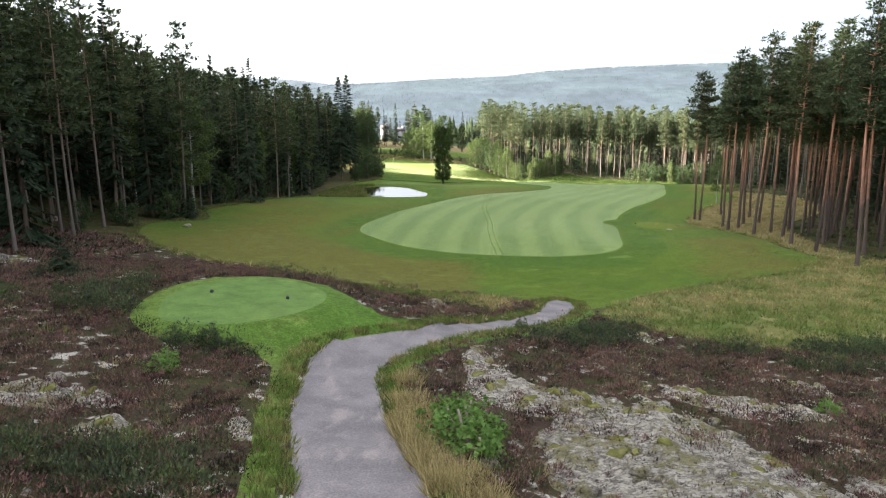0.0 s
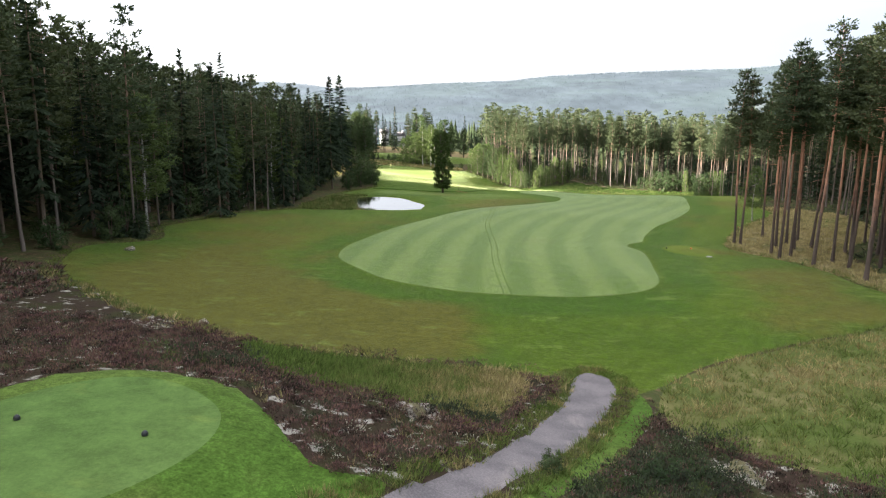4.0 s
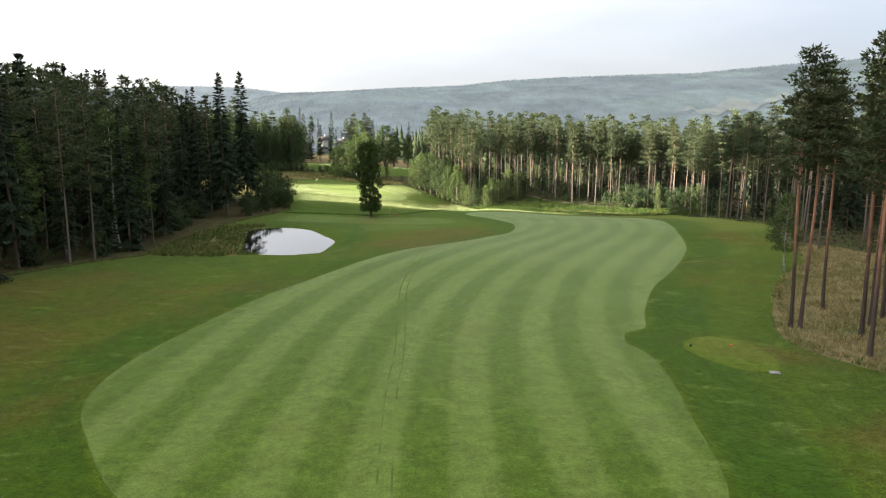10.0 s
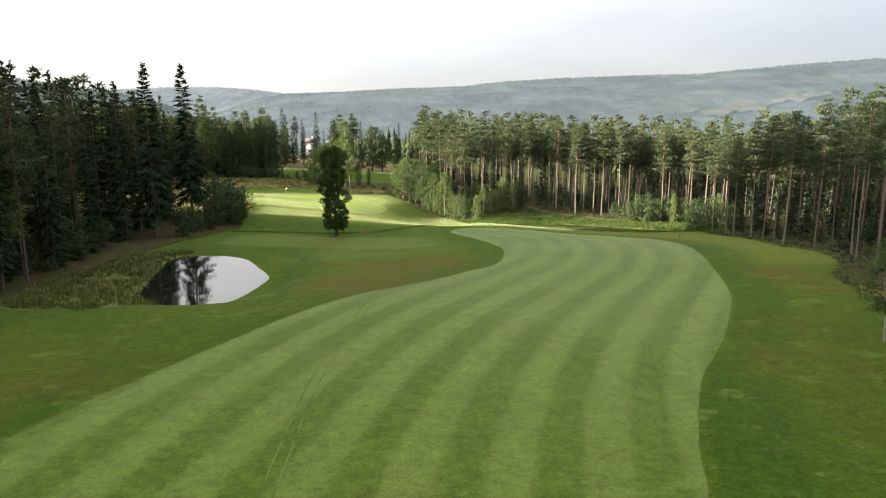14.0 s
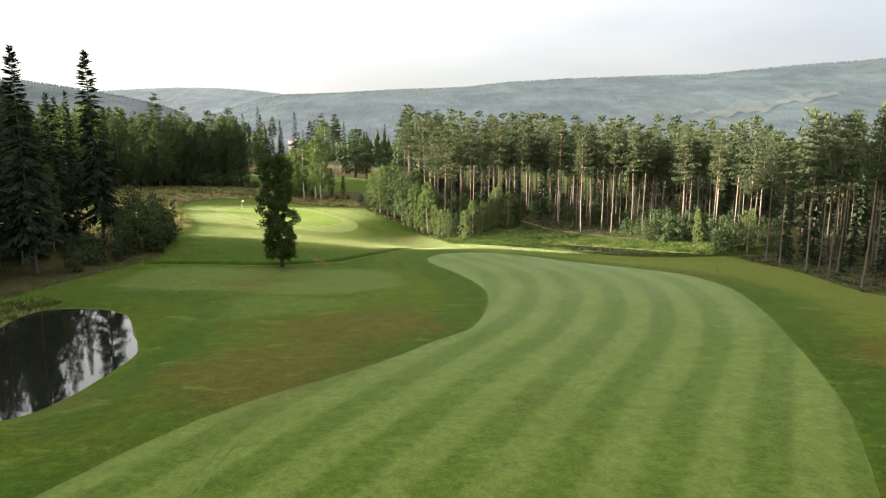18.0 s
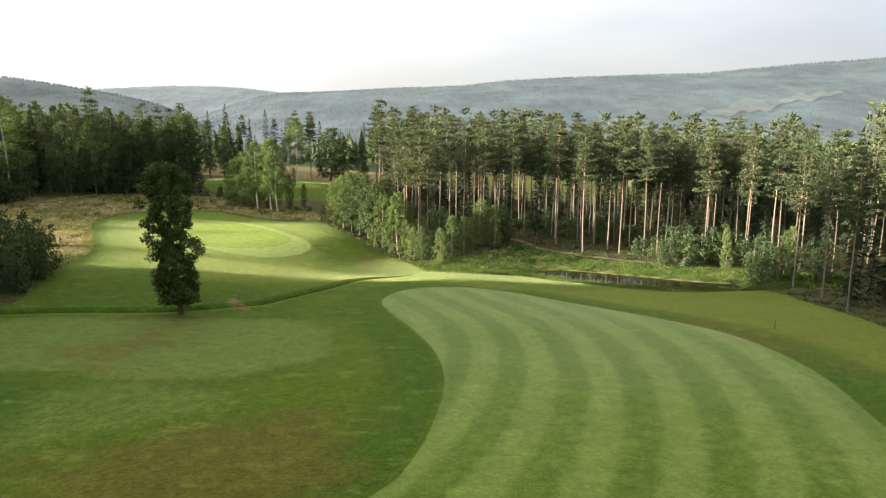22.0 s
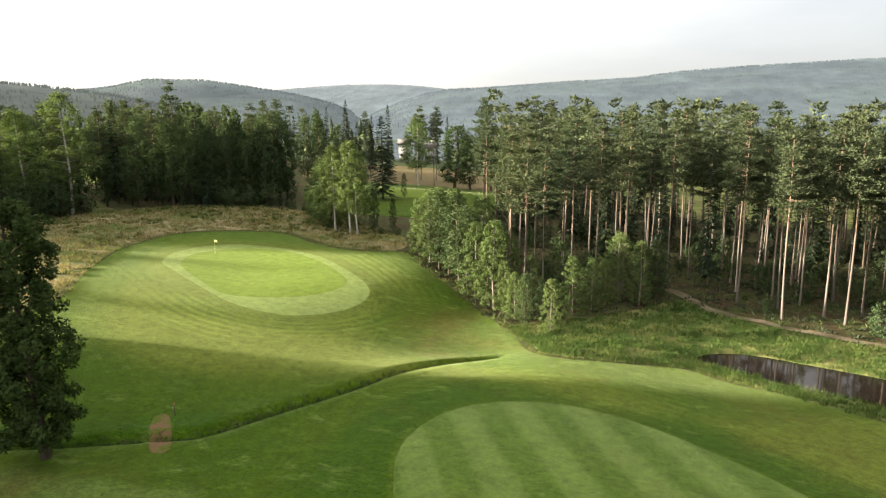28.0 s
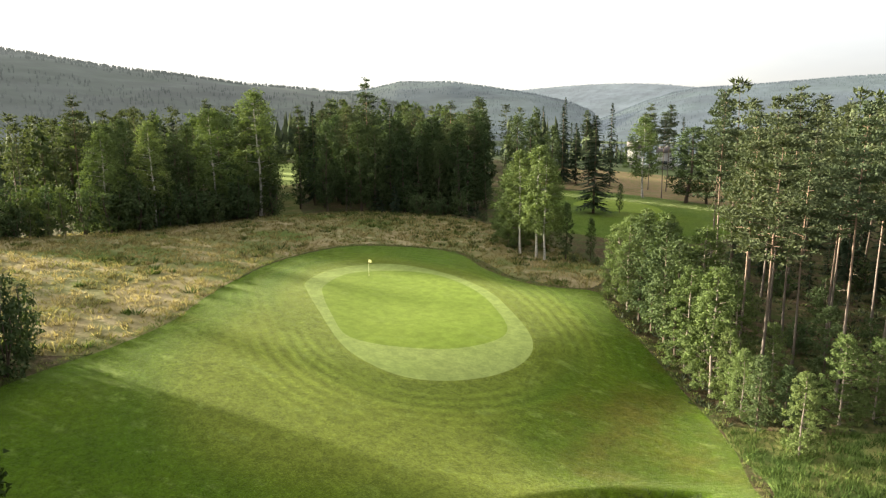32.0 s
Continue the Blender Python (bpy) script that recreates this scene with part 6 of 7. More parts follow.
def ridge(name, crest, dist, foot, mat, label, seed, trees, tree_h, cut=None):
    """A long hill: its skyline runs through (azimuth to the left, height in degrees) as seen from the course."""
    r = np.random.RandomState(seed)
    crest = np.array(sorted(crest), float)
    az = np.arange(crest[0, 0], crest[-1, 0] + 0.01, 0.25)
    el = np.interp(az, crest[:, 0], crest[:, 1])
    prof = np.array([(0.0, 0.0), (0.16, 0.10), (0.32, 0.26), (0.5, 0.48), (0.68, 0.70), (0.84, 0.88), (0.95, 0.975), (1.0, 1.0), (1.1, 0.93), (1.35, 0.5)])
    D = dist * (1 + 0.03 * np.sin(np.radians(az) * 9 + seed))
    zt = 14 + np.tan(np.radians(el)) * D
    rows = []
    for s, h in prof:
        d = D * (foot + (1 - foot) * s)
        wob = 0.02 * np.sin(np.radians(az) * 31 + s * 9 + seed) * (h > 0) * (h < 0.97)
        z = -26 + (zt + 26) * np.clip(h + wob, 0, 1.0)
        a = np.radians(az)
        rows.append(np.stack([FX - np.sin(a) * d, FY + np.cos(a) * d, z], -1))
    V = np.array(rows)
    n, m = V.shape[:2]
    f = [t for i in range(n - 1) for j in range(m - 1) for t in ((i * m + j, i * m + j + 1, (i + 1) * m + j + 1), (i * m + j, (i + 1) * m + j + 1, (i + 1) * m + j))]
    b = Build().add(V.reshape(-1, 3), np.array(f)[:, ::-1])
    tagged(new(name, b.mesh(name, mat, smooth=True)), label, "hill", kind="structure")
    # its forest
    i, j = r.uniform(0.5, 7.3, trees), r.uniform(0, m - 1.01, trees)
    i[: trees // 3] = r.uniform(6.4, 7.2, trees // 3)
    i0, j0 = i.astype(int), j.astype(int)
    fi, fj = (i - i0)[:, None], (j - j0)[:, None]
    p = (V[i0, j0] * (1 - fi) + V[i0 + 1, j0] * fi) * (1 - fj) + (V[i0, j0 + 1] * (1 - fi) + V[i0 + 1, j0 + 1] * fi) * fj
    keep = bumps(p[:, 0], p[:, 1], 420.0, seed) > -0.28
    keep[: trees // 3] = True
    if cut:
        # a felled slope, open between two azimuths, with the standing forest's edge above it
        lo_az, hi_az, cut_mat = cut
        cols = np.where((az > lo_az) & (az < hi_az))[0]
        u = np.linspace(0, 1, len(cols))
        low = 2.35 + 0.25 * np.sin(u * 5 + 1) - 0.2 * u + 0.10 * np.sin(u * 23) + 0.07 * np.sin(u * 51)
        high = low + (0.05 + 0.55 * np.abs(np.sin(u * 6.6 + 0.5)) * np.sin(u * 3.14) + 0.12 * np.sin(u * 29) ** 2)
        grid = []
        for s in np.linspace(0, 1, 7):
            q = low + (high - low) * s
            q0 = q.astype(int)
            fq = (q - q0)[:, None]
            grid.append(V[q0, cols] * (1 - fq) + V[q0 + 1, cols] * fq + (0, -6.0, 3.5))
        G = np.array(grid)
        a, c = G.shape[:2]
        fc = [t for e in range(a - 1) for g in range(c - 1) for t in ((e * c + g, e * c + g + 1, (e + 1) * c + g + 1), (e * c + g, (e + 1) * c + g + 1, (e + 1) * c + g))]
        tagged(new("felled_slope", Build().add(G.reshape(-1, 3), np.array(fc)[:, ::-1]).mesh("felled_slope", cut_mat, smooth=True)), "pale felled slope with painted haze on the hill", "hillside", kind="structure")
        ja = np.interp(j, np.arange(len(az)), az)
        keep &= ~((ja > lo_az) & (ja < hi_az) & (i > np.interp(ja, az[cols], low) - 0.1) & (i < np.interp(ja, az[cols], high)))
    p = p[keep]
    h = r.uniform(0.6, 1.2, len(p)) * tree_h
    w = cone_woods(p[:, 0], p[:, 1], p[:, 2] - h * 0.25, h, h * r.uniform(0.16, 0.24, len(p)), r, tiers=2)
    tagged(new(name + "_woods", w.mesh(name + "_woods", mat)), "conifer forest with painted haze on the far hillside", "forest", kind="stuff")


SKY_A = [(20, -0.9), (17, 0.2), (14.5, 1.2), (12.5, 1.8), (10.6, 2.15), (6.6, 2.3), (2, 2.6), (-3.6, 2.8), (-7.3, 3.2), (-11.9, 3.42), (-17.6, 3.55), (-22.6, 3.6), (-28.4, 4.05), (-34.2, 4.3), (-45, 4.5), (-60, 4.4)]
SKY_B = [(34, -0.6), (30, 0.9), (27, 1.8), (24.5, 2.2), (22.2, 2.4), (19, 2.6), (16, 2.62), (13.4, 2.5), (11.5, 2.25), (9, 2.0), (4, 1.6), (-2, 0.4), (-6, -0.4)]
SKY_C = [(90, 6.3), (70, 5.9), (63.6, 5.3), (58.5, 4.6), (52.8, 3.7), (48.7, 3.3), (45, 2.75), (40, 2.35), (35, 1.7), (30, 0.6), (27, -0.8)]
SKY_D = [(48, -0.8), (44, 0.6), (41, 1.5), (38, 2.1), (35.8, 2.35), (33.5, 2.9), (29.3, 2.88), (26.1, 2.4), (22.5, 1.8), (20, 1.2), (18.3, 0.5), (17.2, -0.6)]
M["hill_a"] = painted_haze_material("painted_haze_long_hill", (0.030, 0.045, 0.035), (0.220, 0.256, 0.294), 1.0, (220, 640))
M["felled"] = painted_haze_material("felled_hill_slope", (0.034, 0.044, 0.034), (0.292, 0.312, 0.318), 1.0, (220, 640))
M["hill_b"] = painted_haze_material("painted_haze_far_hill", (0.028, 0.042, 0.038), (0.310, 0.350, 0.385), 1.0, (140, 420))
M["hill_c"] = painted_haze_material("wooded_near_hill", (0.035, 0.050, 0.030), (0.120, 0.132, 0.136), 1.0, (80, 420))
M["hill_d"] = painted_haze_material("wooded_middle_hill", (0.032, 0.048, 0.032), (0.150, 0.176, 0.196), 1.0, (90, 380))
ridge("hill_far", SKY_B, 3900, 0.62, M["hill_b"], "pale far hill with painted morning haze", 5, 3500, 9)
ridge("hill_long", SKY_A, 2900, 0.42, M["hill_a"], "long wooded hill with painted haze across the valley", 3, 14000, 8, (-32.0, -21.0, M["felled"]))
ridge("hill_middle", SKY_D, 2300, 0.55, M["hill_d"], "rounded wooded hill with light painted haze", 9, 4000, 9)
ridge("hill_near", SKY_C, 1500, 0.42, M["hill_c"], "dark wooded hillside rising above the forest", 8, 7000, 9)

# ---------------------------------------------------------------- low growth, rocks and small things


def scatter(n, lo, hi, zones, rng, keep=None):
    """Random spots on the given kinds of ground: x, y and height."""
    x, y = rng.uniform(lo[0], hi[0], n), rng.uniform(lo[1], hi[1], n)
    if keep is not None:
        ok = keep(x, y)
        x, y = x[ok], y[ok]
    out = [(a, b, *spot(a, b)) for a, b in zip(x, y)]
    return np.array([q[:3] for q in out if q[3] in zones]).reshape(-1, 3)


def tufts(name, p, blades, height, spread, width, mat, label, cat, rng, tint=None, upright=0.8, kite=False):
    """Many tufts of blades, joined."""
    n = len(p)
    if not n:
        return
    b = Build()
    i = np.repeat(np.arange(n), blades)
    size = rng.uniform(0.6, 1.35, n)[i]
    ang, rad = rng.uniform(0, 6.283, len(i)), np.sqrt(rng.uniform(0, 1, len(i))) * spread * size
    off = np.stack([np.cos(ang) * rad, np.sin(ang) * rad, np.zeros(len(i)) - 0.03], -1)
    out = np.stack([np.cos(ang) * rad / spread, np.sin(ang) * rad / spread, np.full(len(i), upright)], -1) + rng.normal(0, 0.25, (len(i), 3))
    t = (rng.uniform(0, 1, n) if tint is None else tint)[i]
    sprays(b, p[i] + off, out, height * size * rng.uniform(0.6, 1.25, len(i)), width * rng.uniform(0.7, 1.3, len(i)), rng, np.clip(t + rng.normal(0, 0.06, len(i)), 0, 1), kite)
    tagged(new(name, b.mesh(name, M[mat], tint=True)), label, cat, kind="stuff")


def cushions(name, p, twigs, radius, height, twig, width, mat, label, cat, rng, tint):
    """Low domed plants, each a cushion of short twigs that stand out from its round top."""
    n = len(p)
    b = Build()
    size = np.clip(rng.gamma(3.0, 0.34, n), 0.4, 2.1)
    i = np.repeat(np.arange(n), twigs)
    ang, rad = rng.uniform(0, 6.283, len(i)), np.sqrt(rng.uniform(0, 1, len(i)))
    c, s = np.cos(ang) * rad, np.sin(ang) * rad
    up = np.sqrt(np.maximum(0.0, 1 - rad**2))
    base = p[i] + np.stack([c * radius, s * radius, up * height], -1) * size[i][:, None] * rng.uniform(0.75, 1.0, (len(i), 1))
    out = np.stack([c, s, 0.55 + up], -1) + rng.normal(0, 0.33, (len(i), 3))
    t = np.clip(tint[i] + rng.normal(0, 0.07, len(i)), 0, 1)
    sprays(b, base, out, twig * rng.uniform(0.6, 1.3, len(i)), width * rng.uniform(0.6, 1.3, len(i)), rng, t)
    tagged(new(name, b.mesh(name, M[mat], tint=True)), label, cat, kind="stuff")


SLAB = [(0.2, 29), (1.5, 29.6), (2.6, 26.8), (3.6, 25.2), (5.2, 25.2), (6.2, 23.8), (8.0, 24.2), (8.8, 22.6), (9.4, 19.6), (10.6, 15), (11.5, 10), (4.5, 9.5), (2.6, 14), (2.0, 18.4), (3.0, 20.8), (1.5, 22), (0.1, 23.4), (0.3, 25.8)]
SMALL_SLABS = [(11.0, 25.2, 4.3, 1.6, -28), (-12.9, 19.8, 2.6, 1.3, -17), (-6.3, 18.3, 1.4, 0.6, -84), (-9.8, 17.2, 1.1, 1.0, -62), (-19.4, 39.6, 1.6, 1.2, -29), (11.3, 39.6, 1.5, 0.9, -62), (15.8, 29.9, 1.9, 1.2, -9), (19.2, 23.4, 2.3, 1.6, 2), (-18.5, 23.8, 1.4, 1.1, 8), (-18.5, 55.2, 1.7, 1.4, -69), (-44.1, 58.8, 3.8, 3.5, -95), (-35.1, 50.9, 3.0, 2.4, -12), (-14.4, 14.9, 2.1, 1.6, -1), (12.9, 16.9, 2.0, 1.6, -10)]


def oval(cx, cy, rx, ry, turn):
    """A rough oval outline."""
    a = np.linspace(0, 2 * np.pi, 9, endpoint=False)
    r = 1 + 0.22 * np.sin(a * 2 + cx) + 0.12 * np.sin(a * 3 + cy)
    c, s, w = np.cos(a) * rx * r, np.sin(a) * ry * r, radians(turn)
    return np.stack([cx + c * math.cos(w) - s * math.sin(w), cy + c * math.sin(w) + s * math.cos(w)], -1)


SLAB_RINGS = [spline(s, gap=0.35) for s in [SLAB] + [oval(*q) for q in SMALL_SLABS]]
r4 = np.random.RandomState(44)


def outcrop(ring):
    """A low bare hump of bedrock with a cracked, lichen-grown top."""
    wob = ring + 0.12 * np.stack([bumps(ring[:, 0], ring[:, 1], 0.9, 61), bumps(ring[:, 0], ring[:, 1], 0.9, 62)], -1) * 2
    lo, hi = wob.min(0), wob.max(0)
    g = lattice(lo[0], hi[0], lo[1], hi[1], 0.22, 0.3)
    g = g[inside(wob, g[:, 0], g[:, 1])]
    g = g[away(wob, g[:, 0], g[:, 1]) > 0.12]
    v2 = [Vector(q) for q in np.vstack([wob, g])]
    n = len(wob)
    vs, _, fs, _, _, _ = delaunay_2d_cdt(v2, [(i, (i + 1) % n) for i in range(n)], [], 1, 1e-4)
    p = np.array([(q[0], q[1]) for q in vs])
    d = away(wob, p[:, 0], p[:, 1])
    wide = min(hi - lo)
    z = np.array([above(a, b) for a, b in p]) - 0.10 + step(d, 0, 0.35) * 0.16 + step(d, 0, wide * 0.4) * 0.04 * wide
    z += step(d, 0.05, 0.4) * (0.10 * bumps(p[:, 0], p[:, 1], 1.3, 63) + 0.07 * np.round(2.6 * bumps(p[:, 0], p[:, 1], 2.4, 64)) + 0.05 * np.round(2.4 * bumps(p[:, 0], p[:, 1], 1.0, 66)))
    f = np.array([t for t in fs if len(t) == 3])
    a, b, c = p[f[:, 0]], p[f[:, 1]], p[f[:, 2]]
    bad = (b[:, 0] - a[:, 0]) * (c[:, 1] - a[:, 1]) - (b[:, 1] - a[:, 1]) * (c[:, 0] - a[:, 0]) < 0
    f[bad] = f[bad][:, ::-1]
    ob = tagged(new("rock_outcrop"), "low bare bedrock grown with pale lichen and moss", "rock", "bedrock outcrops")
    part("bedrock", Build().add(np.c_[p, z], f).mesh("bedrock", M["rock"]), ob)
    inner = np.where(d > 0.35)[0]
    count = min(130, len(inner) // 18)
    for i, at in enumerate(r4.choice(inner, count, replace=False) if count else ()):
        mossy = i % 3 == 0
        shape = (MOSS_PADS if mossy else FLAKES)[i % 4]
        m = pose(p[at, 0], p[at, 1], z[at] - 0.01, r4.uniform(-7, 7), r4.uniform(-7, 7), r4.uniform(0, 360)) @ Matrix.Diagonal((*r4.uniform(0.6, 1.5, 2), r4.uniform(0.7, 1.3), 1))
        part("moss_cushion" if mossy else "rock_flake", shape, ob, "low yellow-green cushion of moss" if mossy else "", m)


def slab_piece(seed, thick, dome, mat, name):
    """A flat broken piece with a ragged outline, level or domed."""
    r = np.random.RandomState(seed)
    n = 11
    a = np.sort(np.linspace(0, 6.283, n, endpoint=False) + r.uniform(-0.25, 0.25, n))
    rad = r.uniform(0.20, 0.42, n)
    o = np.stack([np.cos(a) * rad, np.sin(a) * rad * 0.7], 1)
    v = np.vstack([np.c_[o, np.full(n, -0.05)], np.c_[o * 0.93, np.full(n, thick) * r.uniform(0.6, 1.1, n)], np.c_[o * 0.5, np.full(n, thick + dome) * r.uniform(0.9, 1.1, n)], [(0, 0, thick + dome * 1.2)]])
    f = []
    for j in range(n):
        q = (j + 1) % n
        for k2 in (0, n):
            f += [(k2 + j, k2 + q, k2 + n + q), (k2 + j, k2 + n + q, k2 + n + j)]
        f.append((2 * n + j, 2 * n + q, 3 * n))
    return Build().add(v, f).mesh(name, mat)


FLAKES = [slab_piece(900 + i, 0.10, 0.015, M["rock"], "rock_flake") for i in range(4)]
MOSS_PADS = [slab_piece(910 + i, 0.02, 0.05, M["moss"], "moss_cushion") for i in range(4)]


for ring in SLAB_RINGS:
    outcrop(ring)


def boulder(x, y, s, seed):
    r = np.random.RandomState(seed)
    bm = bmesh.new()
    bmesh.ops.create_icosphere(bm, subdivisions=3, radius=1.0)
    v = np.array([p.co for p in bm.verts])
    f = np.array([[q.index for q in t.verts] for t in bm.faces])
    bm.free()
    for _ in range(9):
        d = r.normal(size=3)
        d /= np.linalg.norm(d)
        h = v @ d
        cut = r.uniform(0.55, 0.85)
        v = v - np.maximum(h - cut, 0)[:, None] * d * 0.9
    v *= s * np.array([r.uniform(0.9, 1.3), r.uniform(0.8, 1.1), r.uniform(0.55, 0.8)])
    v += s * 0.03 * r.normal(size=v.shape)
    ob = new("boulder", Build().add(v, f).mesh("boulder", M["rock"]))
    ob.matrix_basis = pose(x, y, above(x, y) + s * 0.12, 0, 0, r.uniform(0, 360))
    tagged(ob, "grey weathered boulder half sunk in the heather", "rock", "boulders")


for i, (x, y, s) in enumerate([(-1.2, 40.6, 0.55), (-1.8, 41.5, 0.45), (-0.5, 42.0, 0.5), (-0.4, 41, 0.35), (-1.0, 41.9, 0.6), (0.2, 41.4, 0.3), (11.4, 39.8, 0.5), (0.9, 16.4, 0.25), (0.6, 15.8, 0.2), (1.0, 15.2, 0.22), (5.2, 13.4, 0.3), (-14.6, 19.6, 0.5), (-13.2, 20.8, 0.45), (-19, 39.6, 0.4), (3.2, 30.2, 0.3), (9.0, 22.0, 0.28), (-35.6, 88.2, 0.6), (-50, 82.3, 0.8), (-46, 80, 0.7), (-16, 57.6, 0.4)]):
    boulder(x, y, s, 100 + i)


def on_rock(x, y):
    return np.any([inside(r, x, y) for r in SLAB_RINGS], 0)


def big(x, y):
    return bumps(x, y, 7.0, 71)


def along(ring, x, y, near):
    """Whether spots lie within near of an outline."""
    c = (x > ring[:, 0].min() - near) & (x < ring[:, 0].max() + near) & (y > ring[:, 1].min() - near) & (y < ring[:, 1].max() + near)
    out = np.zeros(len(x), bool)
    out[c] = away(ring, x[c], y[c]) < near
    return out


heath_p = scatter(15000, (-30, 7), (32, 56), {"heath"}, r4, lambda x, y: ~along(PATH_LINE, x, y, 0.6) & (~on_rock(x, y) | (bumps(x, y, 2.6, 79) + r4.uniform(-0.25, 0.25, len(x)) > 0.10)) & (bumps(x, y, 3.4, 81) + r4.uniform(-0.3, 0.3, len(x)) > -0.72))
tone = np.clip(0.42 + 0.8 * bumps(heath_p[:, 0], heath_p[:, 1], 3.0, 72) + r4.normal(0, 0.24, len(heath_p)), 0, 1)
cushions("heather", heath_p, 52, 0.46, 0.32, 0.115, 0.042, "heather", "brown and purple heather cushions over the heath", "heather", r4, tone)
lichen_p = scatter(5200, (-30, 7), (32, 52), {"heath"}, r4, lambda x, y: bumps(x, y, 2.2, 85) + 0.6 * bumps(x, y, 0.7, 86) > 0.34)
cushions("lichen_patch", lichen_p, 22, 0.26, 0.10, 0.07, 0.06, "lichen", "pale grey reindeer lichen between the heather", "lichen", r4, r4.uniform(0, 1, len(lichen_p)))
far_heath = scatter(3800, (-80, 40), (-30, 76), {"heath", "ground"}, r4)
tufts("heather_far", far_heath, 12, 0.4, 0.5, 0.18, "heather", "dark heather and bilberry under the western trees", "heather", r4)
def thicket(x, y):
    """Patches of low willow and bilberry beside the path and the tee."""
    out = np.zeros(len(x), bool)
    for cx, cy, rx, ry in ((-8.8, 14.2, 2.8, 1.5), (-6.2, 13.2, 1.2, 0.9), (22.6, 37.4, 3.4, 1.6), (-9.8, 26.8, 2.4, 1.2), (-16, 30.6, 2.2, 1.5), (-17.5, 34, 1.6, 2.4), (6.2, 35.2, 2.2, 1.6), (8.6, 37.8, 2.4, 1.8), (10.4, 41.2, 1.5, 2.2), (4.6, 33.0, 1.2, 1.0), (-24.5, 40.5, 2.0, 1.2), (15, 36.6, 2.4, 1.0), (20, 33.5, 3.0, 1.2), (26, 32.5, 3.2, 1.5), (-10.7, 43.6, 2.6, 0.9), (0.6, 42, 1.6, 1.0)):
        out |= ((x - cx) / rx) ** 2 + ((y - cy) / ry) ** 2 + 0.5 * bumps(x, y, 1.7, 82) < 1
    return out


dark_p = scatter(15000, (-28, 10), (32, 46), {"heath", "rough_meadow_mid", "rough_meadow_east"}, r4, lambda x, y: thicket(x, y) & ~on_rock(x, y))
cushions("willow_scrub", dark_p, 70, 0.42, 0.60, 0.12, 0.05, "shrub", "low grey-green willow and bilberry scrub", "shrub", r4, np.clip(0.5 + 0.5 * bumps(dark_p[:, 0], dark_p[:, 1], 2.5, 83) + r4.uniform(-0.3, 0.3, len(dark_p)), 0, 1))
wisp_p = scatter(2600, (-28, 8), (34, 52), {"heath"}, r4, lambda x, y: (bumps(x, y, 4.6, 84) + r4.uniform(-0.3, 0.3, len(x)) > 0.30) & ~on_rock(x, y))
tufts("heath_grass", wisp_p, 12, 0.42, 0.16, 0.035, "grass_tuft", "wisps of straw and green grass between the heather", "grass", r4, None, 1.8)
verge_p = scatter(30000, (-10, 8), (13, 56), {"path_verge", "tee_verge", "heath", "rough_meadow_mid", "semi_rough"}, r4, lambda x, y: along(PATH_LINE, x, y, 1.0) & ~inside(PATH_LINE, x, y))
tufts("verge_grass", verge_p, 12, 0.26, 0.16, 0.03, "grass_tuft", "green and straw grass tufts along the gravel path", "grass", r4, np.clip(0.25 + 0.5 * bumps(verge_p[:, 0], verge_p[:, 1], 3.0, 73) + r4.uniform(-0.2, 0.25, len(verge_p)), 0, 1), 1.6)
straw_p = scatter(6000, (-2.6, 12), (1.2, 26), {"path_verge", "heath"}, r4, lambda x, y: along(PATH_LINE, x, y, 1.5) & ~inside(PATH_LINE, x, y) & (x > -2.2 + 0.02 * (26 - y)) & (bumps(x, y, 2.2, 87) > -0.25))
tufts("verge_straw", straw_p, 10, 0.50, 0.14, 0.028, "grass_tuft", "bleached straw grass leaning over the path's edge", "grass", r4, np.clip(r4.normal(0.8, 0.14, len(straw_p)), 0, 1), 1.7)
rough_p = scatter(9000, (8, 34), (52, 72), {"rough_meadow_east"}, r4)
tufts("rough_grass", rough_p, 12, 0.38, 0.24, 0.045, "grass_tuft", "tussocks of yellow-green rough grass", "grass", r4, np.clip(0.20 + 0.34 * step(rough_p[:, 1], 42.0, 54.0) + 0.5 * bumps(rough_p[:, 0], rough_p[:, 1], 7.0, 74) + r4.uniform(-0.2, 0.2, len(rough_p)), 0, 1), 1.2)
mid_p = scatter(7000, (-12, 40), (6, 56), {"rough_meadow_mid"}, r4)
tufts("mid_grass", mid_p, 10, 0.36, 0.24, 0.06, "grass_tuft", "green and dry grass tussocks between heath and mown rough", "grass", r4, np.clip(0.22 + 0.07 * (mid_p[:, 0] + 3) + 0.35 * bumps(mid_p[:, 0], mid_p[:, 1], 3.0, 88) + r4.uniform(-0.15, 0.15, len(mid_p)), 0, 1), 1.2)
edge_p = scatter(9000, (-48, 50), (14, 76), {"heath"}, r4, lambda x, y: along(MOWN, x, y, 1.3))
tufts("edge_grass", edge_p, 12, 0.4, 0.25, 0.06, "grass_tuft", "uncut grass fringe where heath meets mown rough", "grass", r4, None, 1.2)
hay_p = scatter(11000, (-90, 222), (4, 316), {"hay_meadow"}, r4)
tufts("hay_grass", hay_p, 9, 0.55, 0.34, 0.10, "hay_tuft", "tall straw-coloured meadow grass", "grass", r4, np.clip(0.45 + 0.55 * bumps(hay_p[:, 0], hay_p[:, 1] * 1.6, 13.0, 75) + r4.uniform(-0.15, 0.15, len(hay_p)), 0, 1), 1.1)
hay_green = scatter(2600, (-90, 222), (4, 316), {"hay_meadow"}, r4, lambda x, y: (bumps(x, y, 17.0, 76) > 0.22) | (y > 296 - 0.25 * (x + 60)))
